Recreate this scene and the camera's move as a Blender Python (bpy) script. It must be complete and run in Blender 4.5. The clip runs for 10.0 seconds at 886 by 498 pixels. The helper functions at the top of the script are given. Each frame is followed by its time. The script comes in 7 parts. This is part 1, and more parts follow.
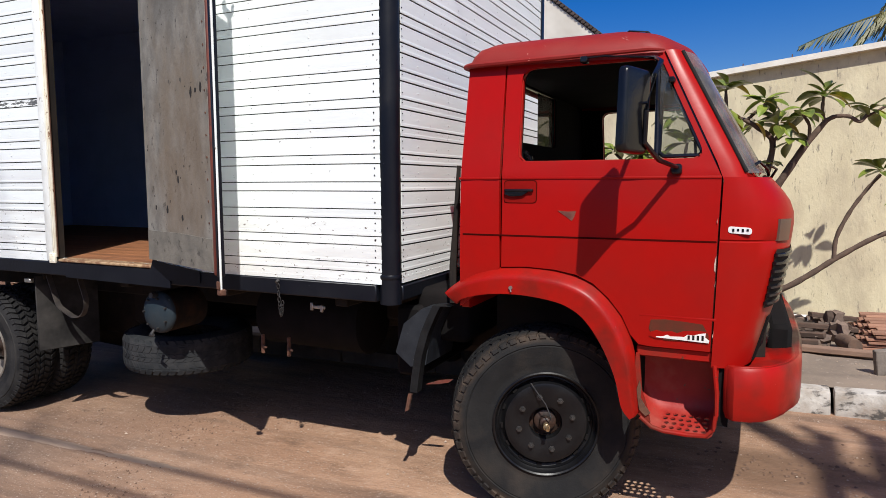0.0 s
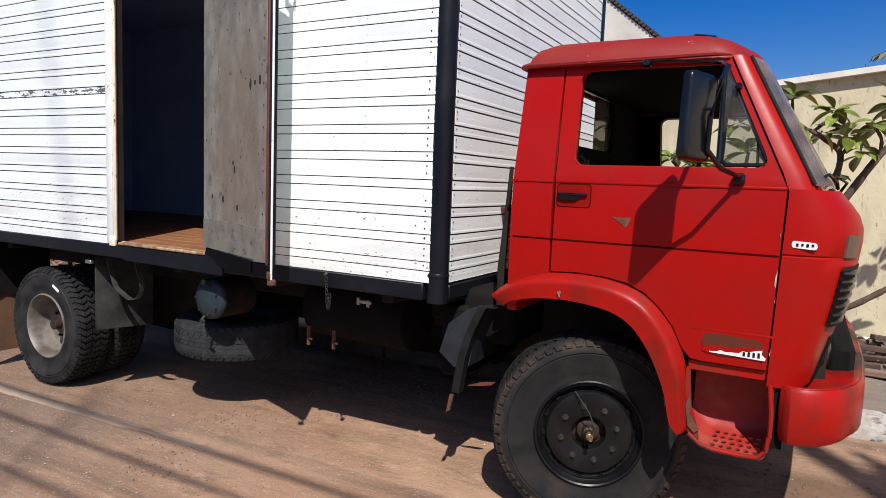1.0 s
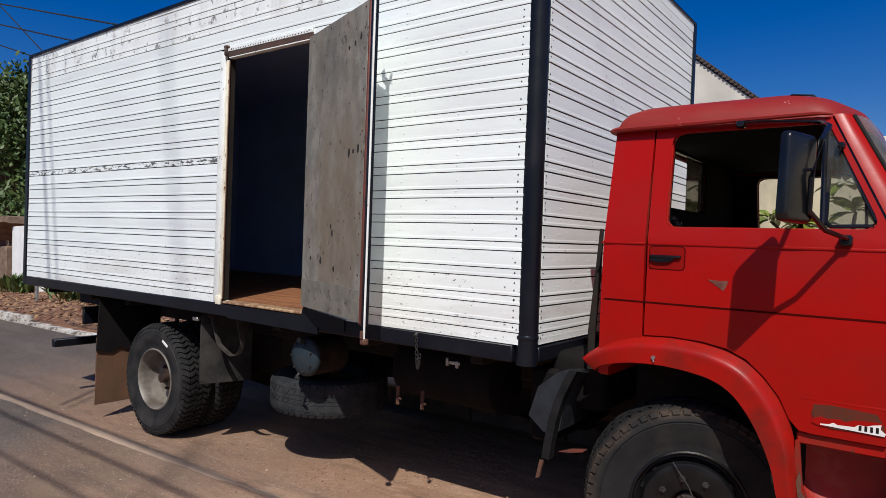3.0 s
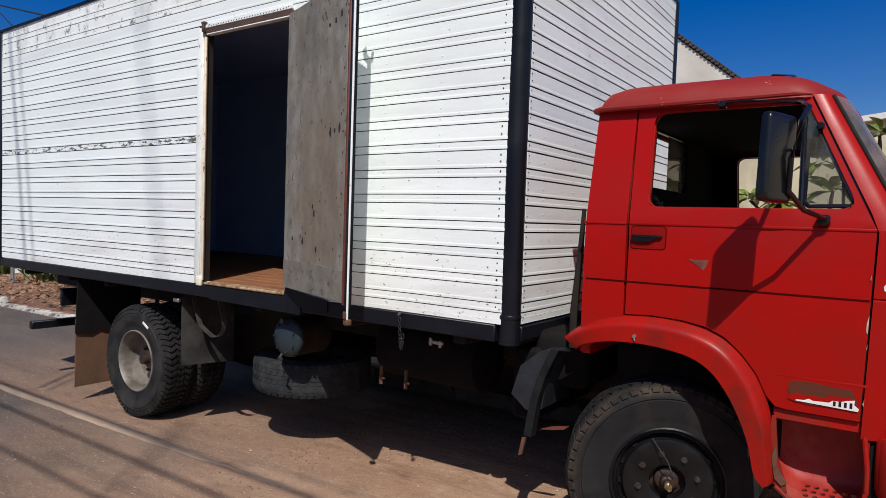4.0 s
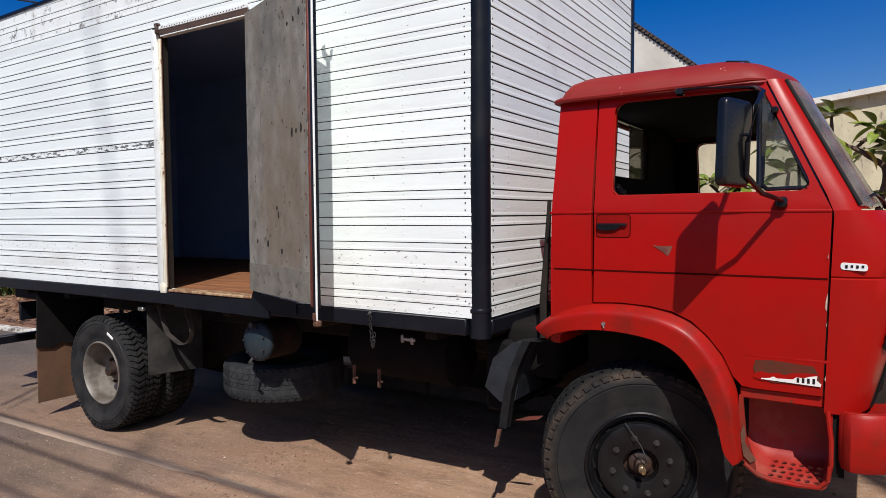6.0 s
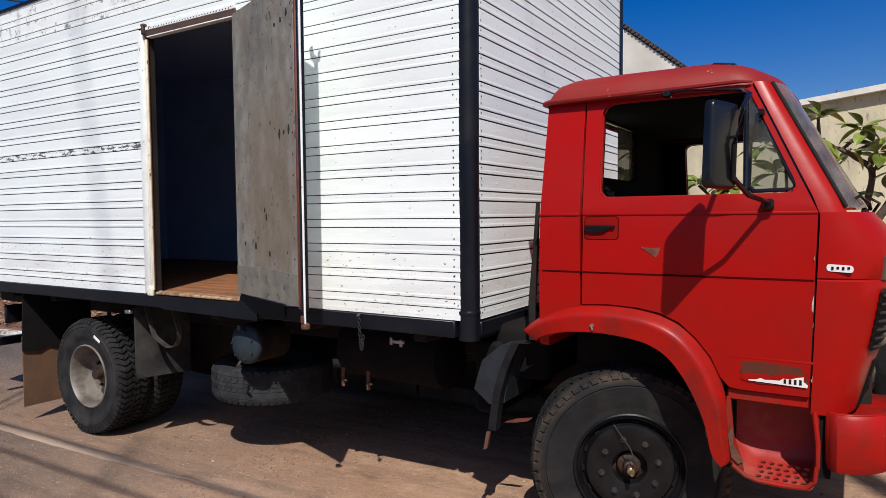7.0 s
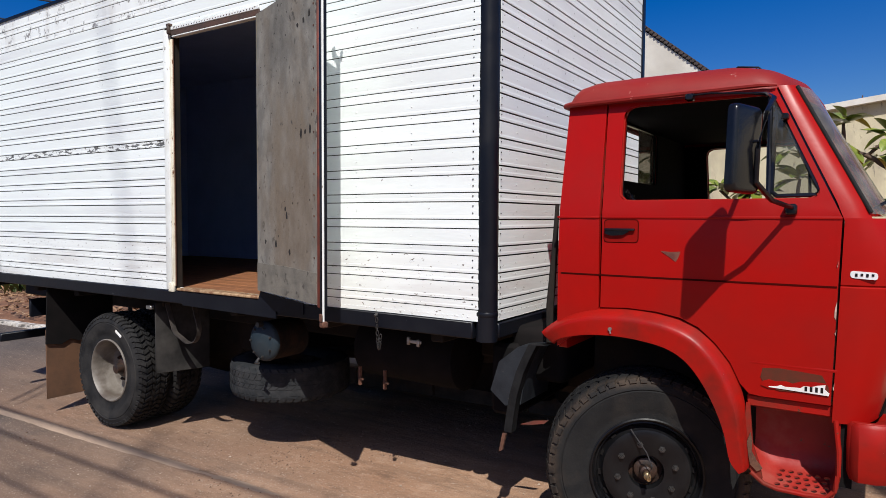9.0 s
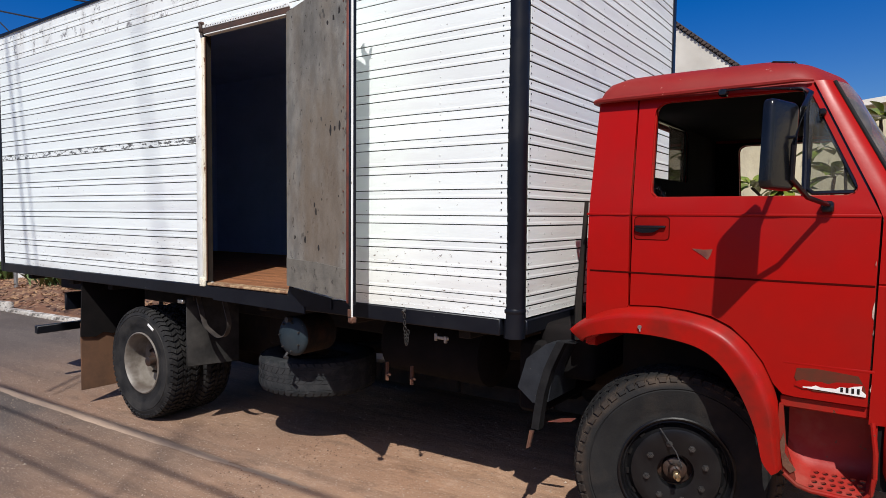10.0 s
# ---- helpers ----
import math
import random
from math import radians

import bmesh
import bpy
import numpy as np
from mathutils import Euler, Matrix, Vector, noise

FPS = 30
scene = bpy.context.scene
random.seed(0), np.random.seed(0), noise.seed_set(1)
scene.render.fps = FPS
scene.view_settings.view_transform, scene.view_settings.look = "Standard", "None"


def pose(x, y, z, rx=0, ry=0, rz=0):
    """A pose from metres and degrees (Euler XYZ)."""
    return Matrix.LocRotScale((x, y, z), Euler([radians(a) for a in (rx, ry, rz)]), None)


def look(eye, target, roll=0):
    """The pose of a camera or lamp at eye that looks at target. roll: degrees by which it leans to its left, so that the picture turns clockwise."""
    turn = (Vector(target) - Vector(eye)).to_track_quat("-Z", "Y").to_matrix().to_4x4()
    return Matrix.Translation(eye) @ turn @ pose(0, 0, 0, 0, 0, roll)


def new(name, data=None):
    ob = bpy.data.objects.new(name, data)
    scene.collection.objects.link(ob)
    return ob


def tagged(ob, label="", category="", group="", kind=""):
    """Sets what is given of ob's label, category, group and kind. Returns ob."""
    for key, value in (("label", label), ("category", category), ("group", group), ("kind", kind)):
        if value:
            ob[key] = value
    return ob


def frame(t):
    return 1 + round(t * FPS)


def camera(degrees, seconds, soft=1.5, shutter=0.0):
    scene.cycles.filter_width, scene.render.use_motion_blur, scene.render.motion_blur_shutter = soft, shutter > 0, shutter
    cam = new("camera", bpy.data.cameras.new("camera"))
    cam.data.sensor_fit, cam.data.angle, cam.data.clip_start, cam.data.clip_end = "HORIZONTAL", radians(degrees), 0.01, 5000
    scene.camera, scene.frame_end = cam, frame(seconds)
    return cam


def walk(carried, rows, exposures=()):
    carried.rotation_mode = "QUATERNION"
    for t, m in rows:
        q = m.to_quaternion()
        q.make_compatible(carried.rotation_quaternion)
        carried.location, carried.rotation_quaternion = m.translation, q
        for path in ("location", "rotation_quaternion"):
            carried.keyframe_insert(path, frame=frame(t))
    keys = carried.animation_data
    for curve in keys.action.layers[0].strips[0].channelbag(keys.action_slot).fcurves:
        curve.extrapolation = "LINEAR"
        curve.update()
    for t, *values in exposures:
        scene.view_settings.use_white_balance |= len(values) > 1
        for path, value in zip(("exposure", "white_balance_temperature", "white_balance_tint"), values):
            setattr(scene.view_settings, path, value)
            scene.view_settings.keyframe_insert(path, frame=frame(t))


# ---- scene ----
TRUCK = pose(0.0060, -0.0348, -0.0333, 0, 2.34, 1.90)  # the unladen truck stands nose down, a little askew to the kerb


def street_z(x):
    """The street climbs gently behind the cab, then levels out."""
    return 0.0145 * (0.8 - max(-16.0, min(0.8, x)))


cam = camera(68.2, 10.0, soft=0.85)
ROWS = [  # seconds, eye, target, roll
    (0, (1.864, -2.847, 1.569), (0.9607, -1.0700, 1.4051), -2.26),
    (0.5, (1.863, -2.823, 1.565), (0.9972, -1.0325, 1.3524), -0.69),
    (1, (1.840, -2.833, 1.566), (0.8139, -1.1235, 1.4056), 0.13),
    (1.5, (1.858, -2.850, 1.568), (0.7399, -1.1950, 1.4609), 0.01),
    (2, (1.855, -2.888, 1.585), (0.6092, -1.3247, 1.6378), -1.67),
    (2.2, (1.844, -2.893, 1.582), (0.5858, -1.3388, 1.6008), -0.36),
    (3.3, (1.849, -2.881, 1.573), (0.6083, -1.3125, 1.5998), 0.12),
    (3.5, (1.848, -2.884, 1.586), (0.6074, -1.3149, 1.5888), -0.38),
    (4, (1.843, -2.882, 1.579), (0.6430, -1.2827, 1.5392), -0.02),
    (4.5, (1.840, -2.872, 1.579), (0.6970, -1.2312, 1.5509), -0.17),
    (5, (1.844, -2.869, 1.588), (0.7239, -1.2128, 1.5306), -1.29),
    (5.5, (1.845, -2.870, 1.588), (0.7315, -1.2097, 1.5223), -2.40),
    (6, (1.844, -2.876, 1.584), (0.7217, -1.2219, 1.5267), -2.39),
    (6.2, (1.845, -2.873, 1.593), (0.7365, -1.2096, 1.5261), -2.40),
    (7.3, (1.851, -2.860, 1.590), (0.7515, -1.1898, 1.5444), -2.41),
    (7.5, (1.848, -2.863, 1.580), (0.7426, -1.1967, 1.5478), -2.30),
    (8, (1.850, -2.863, 1.589), (0.7502, -1.1925, 1.5645), -2.01),
    (8.5, (1.850, -2.871, 1.586), (0.7157, -1.2238, 1.5510), -1.68),
    (9, (1.848, -2.872, 1.588), (0.7049, -1.2314, 1.5375), -1.67),
    (9.5, (1.841, -2.884, 1.591), (0.6616, -1.2693, 1.5404), -1.24),
    (10, (1.835, -2.887, 1.585), (0.6317, -1.2909, 1.5277), -1.41),
]
walk(cam, [(t, look(e, a, r)) for t, e, a, r in ROWS],
     [(0.0, 0.06), (1.0, 0.09), (1.5, 0.05), (2.0, -0.22), (3.5, -0.25), (4.5, -0.22), (5.0, -0.12), (6.0, -0.11), (7.5, -0.10), (8.5, -0.08), (10.0, -0.07)])

# ---------------------------------------------------------------- light
SUN_WAY = Vector((-0.70, 1.0, -1.40)).normalized()
world = bpy.data.worlds.new("world")
scene.world = world
world.use_nodes = True
wn = world.node_tree
sky = wn.nodes.new("ShaderNodeTexSky")
sky.sky_type, sky.sun_disc = "NISHITA", False
sky.sun_elevation = math.asin(-SUN_WAY.z)
sky.sun_rotation = math.atan2(-SUN_WAY.x, -SUN_WAY.y)
sky.altitude, sky.air_density, sky.dust_density, sky.ozone_density = 900, 1.0, 3.0, 2.5
wn.nodes["Background"].inputs[1].default_value = 0.062
tone = wn.nodes.new("ShaderNodeHueSaturation")  # a clear, dry, deep blue sky
tone.inputs["Hue"].default_value, tone.inputs["Saturation"].default_value, tone.inputs["Value"].default_value = 0.518, 1.55, 1.72
wn.links.new(sky.outputs[0], tone.inputs["Color"])
wn.links.new(tone.outputs[0], wn.nodes["Background"].inputs[0])
sun = new("sun", bpy.data.lights.new("sun", "SUN"))
sun.data.energy, sun.data.angle, sun.data.color = 5.15, radians(0.55), (1.0, 0.975, 0.925)
sun.matrix_world = look((6, -12, 17), Vector((6, -12, 17)) + SUN_WAY)


# ---------------------------------------------------------------- materials
def nodes_of(mat):
    return mat.node_tree.nodes, mat.node_tree.links


def surface(name, base, other=None, rough=0.6, metal=0.0, scale=6.0, detail=6.0, lo=0.4, hi=0.65,
            bump=0.0, bump_scale=60.0, stretch=(1, 1, 1), spots=None, spot_scale=20.0, spot_at=0.68, spot_soft=0.04,
            rough_to=None, coat=0.0, piece=0.0, third=None, third_scale=0.8, third_at=(0.5, 0.75), spec=0.5, spot_stretch=None):
    """Two-tone weathered surface: noise between base and other, optional spots, third broad tone, fine relief."""
    mat = bpy.data.materials.new(name)
    mat.use_nodes = True
    n, l = nodes_of(mat)
    b = n["Principled BSDF"]
    tc = n.new("ShaderNodeTexCoord")
    mp = n.new("ShaderNodeMapping")
    mp.inputs["Scale"].default_value = stretch
    l.new(tc.outputs["Object"], mp.inputs[0])

    def noisy(s, d, rough_n=0.6, straight=False):
        t = n.new("ShaderNodeTexNoise")
        t.inputs["Scale"].default_value, t.inputs["Detail"].default_value, t.inputs["Roughness"].default_value = s, d, rough_n
        l.new(tc.outputs["Object"] if straight else mp.outputs[0], t.inputs["Vector"])
        return t.outputs[0]

    def ramp(v, a, c):
        r = n.new("ShaderNodeMapRange")
        r.inputs[1].default_value, r.inputs[2].default_value = a, c
        l.new(v, r.inputs[0])
        return r.outputs[0]

    def mix(f, a, c):
        m = n.new("ShaderNodeMix")
        m.data_type = "RGBA"
        l.new(f, m.inputs[0])
        for s, v in ((m.inputs[6], a), (m.inputs[7], c)):
            if isinstance(v, tuple):
                s.default_value = (*v, 1)
            else:
                l.new(v, s)
        return m.outputs[2]

    f = ramp(noisy(scale, detail), lo, hi)
    col = mix(f, base, other or tuple(0.75 * v for v in base))
    if third:
        col = mix(ramp(noisy(third_scale, 4), *third_at), col, third)
    if spots:
        src = noisy(spot_scale, 5, 0.7, True)
        if spot_stretch:
            m2 = n.new("ShaderNodeMapping")
            m2.inputs["Scale"].default_value = spot_stretch
            l.new(tc.outputs["Object"], m2.inputs[0])
            l.new(m2.outputs[0], src.node.inputs["Vector"])
        col = mix(ramp(src, spot_at, spot_at + spot_soft), col, spots)
    if piece:
        oi = n.new("ShaderNodeObjectInfo")
        h = n.new("ShaderNodeHueSaturation")
        l.new(ramp_between(n, l, oi.outputs["Random"], 1 - piece, 1 + piece), h.inputs["Value"])
        l.new(col, h.inputs["Color"])
        col = h.outputs[0]
    l.new(col, b.inputs["Base Color"])
    b.inputs["Metallic"].default_value = metal
    b.inputs["Specular IOR Level"].default_value = spec
    b.inputs["Roughness"].default_value = rough
    if rough_to is not None:
        r = n.new("ShaderNodeMapRange")
        r.inputs[3].default_value, r.inputs[4].default_value = rough, rough_to
        l.new(f, r.inputs[0])
        l.new(r.outputs[0], b.inputs["Roughness"])
    if coat:
        b.inputs["Coat Weight"].default_value, b.inputs["Coat Roughness"].default_value = coat, 0.25
    if bump:
        bp = n.new("ShaderNodeBump")
        bp.inputs["Strength"].default_value, bp.inputs["Distance"].default_value = bump, 0.01
        l.new(noisy(bump_scale, 5), bp.inputs["Height"])
        l.new(bp.outputs[0], b.inputs["Normal"])
    return mat


def ramp_between(n, l, v, a, c):
    r = n.new("ShaderNodeMapRange")
    r.inputs[3].default_value, r.inputs[4].default_value = a, c
    l.new(v, r.inputs[0])
    return r.outputs[0]


def clear_glass(name, tint, rough=0.02, dusty=0.0):
    mat = bpy.data.materials.new(name)
    mat.use_nodes = True
    n, l = nodes_of(mat)
    out = n["Material Output"]
    n.remove(n["Principled BSDF"])
    tr, gl, mx = n.new("ShaderNodeBsdfTransparent"), n.new("ShaderNodeBsdfGlossy"), n.new("ShaderNodeMixShader")
    tr.inputs[0].default_value = (*tint, 1)
    gl.inputs["Roughness"].default_value = rough
    fr = n.new("ShaderNodeFresnel")
    fr.inputs[0].default_value = 1.5
    l.new(fr.outputs[0], mx.inputs[0])
    l.new(tr.outputs[0], mx.inputs[1])
    l.new(gl.outputs[0], mx.inputs[2])
    last = mx.outputs[0]
    if dusty:
        df, m2 = n.new("ShaderNodeBsdfDiffuse"), n.new("ShaderNodeMixShader")
        df.inputs[0].default_value = (0.5, 0.45, 0.38, 1)
        tx, mr = n.new("ShaderNodeTexNoise"), n.new("ShaderNodeMapRange")
        tx.inputs["Scale"].default_value, tx.inputs["Detail"].default_value = 5, 6
        mr.inputs[1].default_value, mr.inputs[2].default_value = 0.35, 0.75
        mr.inputs[3].default_value, mr.inputs[4].default_value = dusty * 0.4, dusty
        l.new(tx.outputs[0], mr.inputs[0])
        l.new(mr.outputs[0], m2.inputs[0])
        l.new(last, m2.inputs[1])
        l.new(df.outputs[0], m2.inputs[2])
        last = m2.outputs[0]
    l.new(last, out.inputs[0])
    return mat


RED = surface("red_paint", (0.335, 0.0042, 0.0024), (0.295, 0.0042, 0.0024), rough=0.32, rough_to=0.44, scale=3, bump=0.08, bump_scale=7, spec=0.20,
              third=(0.275, 0.0075, 0.0045), third_scale=2.2, third_at=(0.47, 0.74), spots=(0.58, 0.24, 0.18), spot_scale=42, spot_at=0.735, spot_soft=0.015)
FENDER_RED = surface("scuffed_fender_red", (0.36, 0.006, 0.0035), (0.27, 0.008, 0.0045), rough=0.30, rough_to=0.50, scale=4, bump=0.12, bump_scale=12, spec=0.22,
              third=(0.115, 0.014, 0.009), third_scale=3.2, third_at=(0.47, 0.70), spots=(0.55, 0.28, 0.22), spot_scale=36, spot_at=0.72, spot_soft=0.015)
ROOF_RED = surface("faded_roof_red", (0.245, 0.014, 0.011), (0.195, 0.013, 0.010), rough=0.5, rough_to=0.6, scale=3, bump=0.06, bump_scale=9, spec=0.3, third=(0.27, 0.030, 0.021), third_scale=1.5, third_at=(0.46, 0.7), spots=(0.55, 0.30, 0.25), spot_scale=26, spot_at=0.685, spot_soft=0.02)
RED_WORN = surface("worn_red_paint", (0.34, 0.008, 0.005), (0.25, 0.012, 0.007), rough=0.5, rough_to=0.7, scale=5, bump=0.15, bump_scale=30,
                   spec=0.16, third=(0.16, 0.030, 0.018), third_scale=3.5, third_at=(0.48, 0.72), spots=(0.10, 0.035, 0.02), spot_scale=24, spot_at=0.62)
WHITE = surface("white_slat_paint", (0.825, 0.875, 0.855), (0.765, 0.815, 0.795), rough=0.42, rough_to=0.6, scale=2.2, stretch=(0.6, 0.6, 4), bump=0.05, bump_scale=14,
                third=(0.72, 0.745, 0.745), third_scale=1.4, third_at=(0.47, 0.72), spots=(0.22, 0.21, 0.20), spot_scale=26, spot_at=0.675, spot_soft=0.015, piece=0.05)
WHITE_WORN = surface("worn_lower_slat_paint", (0.825, 0.86, 0.84), (0.75, 0.78, 0.76), rough=0.45, rough_to=0.6, scale=2.2, stretch=(0.6, 0.6, 4), bump=0.05, bump_scale=14,
                     third=(0.60, 0.58, 0.55), third_scale=1.6, third_at=(0.5, 0.8), spots=(0.16, 0.13, 0.11), spot_scale=30, spot_at=0.622, spot_soft=0.02, spot_stretch=(0.8, 0.8, 1.6))
WHITE_STAINED = surface("stained_upper_slat_paint", (0.825, 0.86, 0.84), (0.74, 0.765, 0.75), rough=0.45, rough_to=0.6, scale=2.6, stretch=(2.5, 2.5, 0.4), bump=0.05, bump_scale=14,
                        third=(0.55, 0.54, 0.52), third_scale=1.8, third_at=(0.52, 0.78), spots=(0.20, 0.19, 0.18), spot_scale=9, spot_at=0.565, spot_soft=0.08, spot_stretch=(1.2, 1.2, 1.0))
WHITE_CHIPPED = surface("chipped_white_slat_paint", (0.82, 0.86, 0.84), (0.74, 0.775, 0.755), rough=0.45, rough_to=0.6, scale=2.2, stretch=(0.6, 0.6, 4), bump=0.06, bump_scale=14,
                        third=(0.60, 0.59, 0.57), third_scale=1.4, third_at=(0.55, 0.9), spots=(0.11, 0.11, 0.105), spot_scale=12, spot_at=0.525, spot_soft=0.02, spot_stretch=(0.9, 0.9, 2.8))
CREAM = surface("cream_jamb_paint", (0.80, 0.76, 0.62), (0.70, 0.62, 0.45), rough=0.55, scale=8, bump=0.1, spots=(0.22, 0.10, 0.04), spot_scale=24, spot_at=0.60, spot_stretch=(1, 1, 0.4))
BLACK = surface("black_chassis_paint", (0.005, 0.0062, 0.0105), (0.009, 0.010, 0.0135), spec=0.24, rough=0.28, rough_to=0.45, scale=4, bump=0.1, bump_scale=25,
                spots=(0.10, 0.10, 0.10), spot_scale=30, spot_at=0.70)
DARK = surface("dark_underside_dirt", (0.016, 0.0135, 0.012), (0.028, 0.021, 0.016), spec=0.22, rough=0.85, scale=5, bump=0.2)
RUBBER = surface("tyre_rubber", (0.0115, 0.0115, 0.012), (0.019, 0.0185, 0.018), spec=0.16, rough=0.7, rough_to=0.9, scale=7, bump=0.2, bump_scale=80, third=(0.040, 0.032, 0.026), third_scale=3, third_at=(0.50, 0.78))
REAR_RUBBER = surface("worn_rear_tyre_rubber", (0.013, 0.013, 0.0135), (0.026, 0.025, 0.025), spec=0.16, rough=0.6, rough_to=0.85, scale=9, bump=0.25, bump_scale=70, third=(0.036, 0.034, 0.032), third_scale=5, third_at=(0.50, 0.74))


def add_dust_ring(mat, r0, r1, dust, most):
    """Earth dust caked in a ring round a tyre's shoulder, about the local y axis."""
    n, l = nodes_of(mat)
    b = n["Principled BSDF"]
    was = b.inputs["Base Color"].links[0].from_socket
    tc, xyz, sq = n.new("ShaderNodeTexCoord"), n.new("ShaderNodeSeparateXYZ"), n.new("ShaderNodeCombineXYZ")
    l.new(tc.outputs["Object"], xyz.inputs[0])
    l.new(xyz.outputs[0], sq.inputs[0])
    l.new(xyz.outputs[2], sq.inputs[2])
    far, up, down, patch, times, all_of, mx = (n.new(k) for k in ("ShaderNodeVectorMath", "ShaderNodeMapRange", "ShaderNodeMapRange", "ShaderNodeTexNoise", "ShaderNodeMath", "ShaderNodeMath", "ShaderNodeMix"))
    far.operation = "LENGTH"
    l.new(sq.outputs[0], far.inputs[0])
    for m, a, c in ((up, r0 - 0.012, r0 + 0.012), (down, r1 + 0.008, r1 - 0.008)):
        m.inputs[1].default_value, m.inputs[2].default_value = a, c
        l.new(far.outputs["Value"], m.inputs[0])
    patch.inputs["Scale"].default_value, patch.inputs["Detail"].default_value = 7, 6
    times.operation = all_of.operation = "MULTIPLY"
    l.new(up.outputs[0], times.inputs[0])
    l.new(down.outputs[0], times.inputs[1])
    l.new(times.outputs[0], all_of.inputs[0])
    rr = n.new("ShaderNodeMapRange")
    rr.inputs[1].default_value, rr.inputs[2].default_value, rr.inputs[4].default_value = 0.35, 0.65, most
    l.new(patch.outputs[0], rr.inputs[0])
    l.new(rr.outputs[0], all_of.inputs[1])
    mx.data_type = "RGBA"
    l.new(all_of.outputs[0], mx.inputs[0])
    l.new(was, mx.inputs[6])
    mx.inputs[7].default_value = (*dust, 1)
    l.new(mx.outputs[2], b.inputs["Base Color"])


add_dust_ring(RUBBER, 0.415, 0.458, (0.095, 0.066, 0.046), 0.62)
add_dust_ring(REAR_RUBBER, 0.33, 0.40, (0.050, 0.046, 0.042), 0.5)


def add_stain(mat, centre, reach, colour, most, scale=6.0):
    """A blotchy stain round one place of a thing, broken up by noise."""
    n, l = nodes_of(mat)
    b = n["Principled BSDF"]
    was = b.inputs["Base Color"].links[0].from_socket
    tc, off, fade, patch, both, edge, mx = (n.new(k) for k in ("ShaderNodeTexCoord", "ShaderNodeVectorMath", "ShaderNodeMapRange", "ShaderNodeTexNoise", "ShaderNodeMath", "ShaderNodeMapRange", "ShaderNodeMix"))
    off.operation = "DISTANCE"
    off.inputs[1].default_value = centre
    l.new(tc.outputs["Object"], off.inputs[0])
    fade.inputs[1].default_value, fade.inputs[2].default_value, fade.inputs[3].default_value, fade.inputs[4].default_value = 0.0, reach, 0.85, 0.0
    l.new(off.outputs["Value"], fade.inputs[0])
    patch.inputs["Scale"].default_value, patch.inputs["Detail"].default_value = scale, 7
    both.operation = "ADD"
    l.new(fade.outputs[0], both.inputs[0])
    l.new(patch.outputs[0], both.inputs[1])
    edge.inputs[1].default_value, edge.inputs[2].default_value, edge.inputs[4].default_value = 0.72, 1.15, most
    l.new(both.outputs[0], edge.inputs[0])
    mx.data_type = "RGBA"
    l.new(edge.outputs[0], mx.inputs[0])
    l.new(was, mx.inputs[6])
    mx.inputs[7].default_value = (*colour, 1)
    l.new(mx.outputs[2], b.inputs["Base Color"])


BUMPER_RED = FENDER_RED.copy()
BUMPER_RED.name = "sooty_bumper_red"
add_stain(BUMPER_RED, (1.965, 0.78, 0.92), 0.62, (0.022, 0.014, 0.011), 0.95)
PANEL_RED = RED.copy()
PANEL_RED.name = "dusty_front_panel_red"
add_stain(PANEL_RED, (1.85, 0.32, 1.05), 0.26, (0.24, 0.085, 0.05), 0.7)
RIM_BLACK = surface("black_rim_paint", (0.005, 0.005, 0.006), (0.009, 0.009, 0.0095), spec=0.28, rough=0.30, rough_to=0.42, scale=8, bump=0.06)
RIM_GREY = surface("grey_rim_paint", (0.20, 0.178, 0.152), (0.115, 0.098, 0.080), rough=0.5, scale=8, bump=0.1, third=(0.075, 0.055, 0.042), third_scale=6, third_at=(0.5, 0.72), spots=(0.2, 0.1, 0.05), spot_scale=18, spot_at=0.68)
STEEL = surface("worn_steel", (0.45, 0.44, 0.42), (0.30, 0.28, 0.25), rough=0.4, metal=0.8, scale=20, bump=0.1)
RUST = surface("rusty_steel", (0.13, 0.055, 0.03), (0.065, 0.03, 0.02), rough=0.85, scale=16, bump=0.3)
RUST_RED = surface("red_oxide_edge", (0.16, 0.036, 0.022), (0.075, 0.028, 0.02), rough=0.75, scale=9, bump=0.2, spots=(0.05, 0.03, 0.02), spot_scale=35, spot_at=0.62)
PLY = surface("grey_plywood", (0.158, 0.150, 0.130), (0.255, 0.242, 0.208), rough=0.85, scale=7.0, lo=0.38, hi=0.62, stretch=(1.5, 1.5, 0.9), bump=0.35, bump_scale=30,
              third=(0.180, 0.138, 0.092), third_scale=1.3, third_at=(0.48, 0.72), spots=(0.072, 0.066, 0.056), spot_scale=15, spot_at=0.60, spot_soft=0.06, spot_stretch=(1.3, 1.3, 0.75))
PLANK = surface("worn_floor_wood", (0.27, 0.108, 0.043), (0.16, 0.064, 0.026), rough=0.75, scale=3, stretch=(1, 6, 1), bump=0.2, piece=0.1)
# Pale blue: bounces daylight to lift the shade inside the cargo body.
INNER = surface("pale_blue_lining", (0.36, 0.54, 0.86), (0.31, 0.48, 0.79), rough=0.9, scale=3)
BLACK_PLASTIC = surface("black_plastic", (0.005, 0.0055, 0.007), (0.008, 0.008, 0.010), spec=0.45, rough=0.20, scale=10, bump=0.08)
VINYL = surface("dark_seat_vinyl", (0.022, 0.020, 0.020), (0.035, 0.030, 0.028), spec=0.3, rough=0.6, scale=7, bump=0.15)
TRIM = surface("dark_cab_trim", (0.016, 0.013, 0.013), (0.012, 0.010, 0.010), spec=0.06, rough=0.95, scale=5)
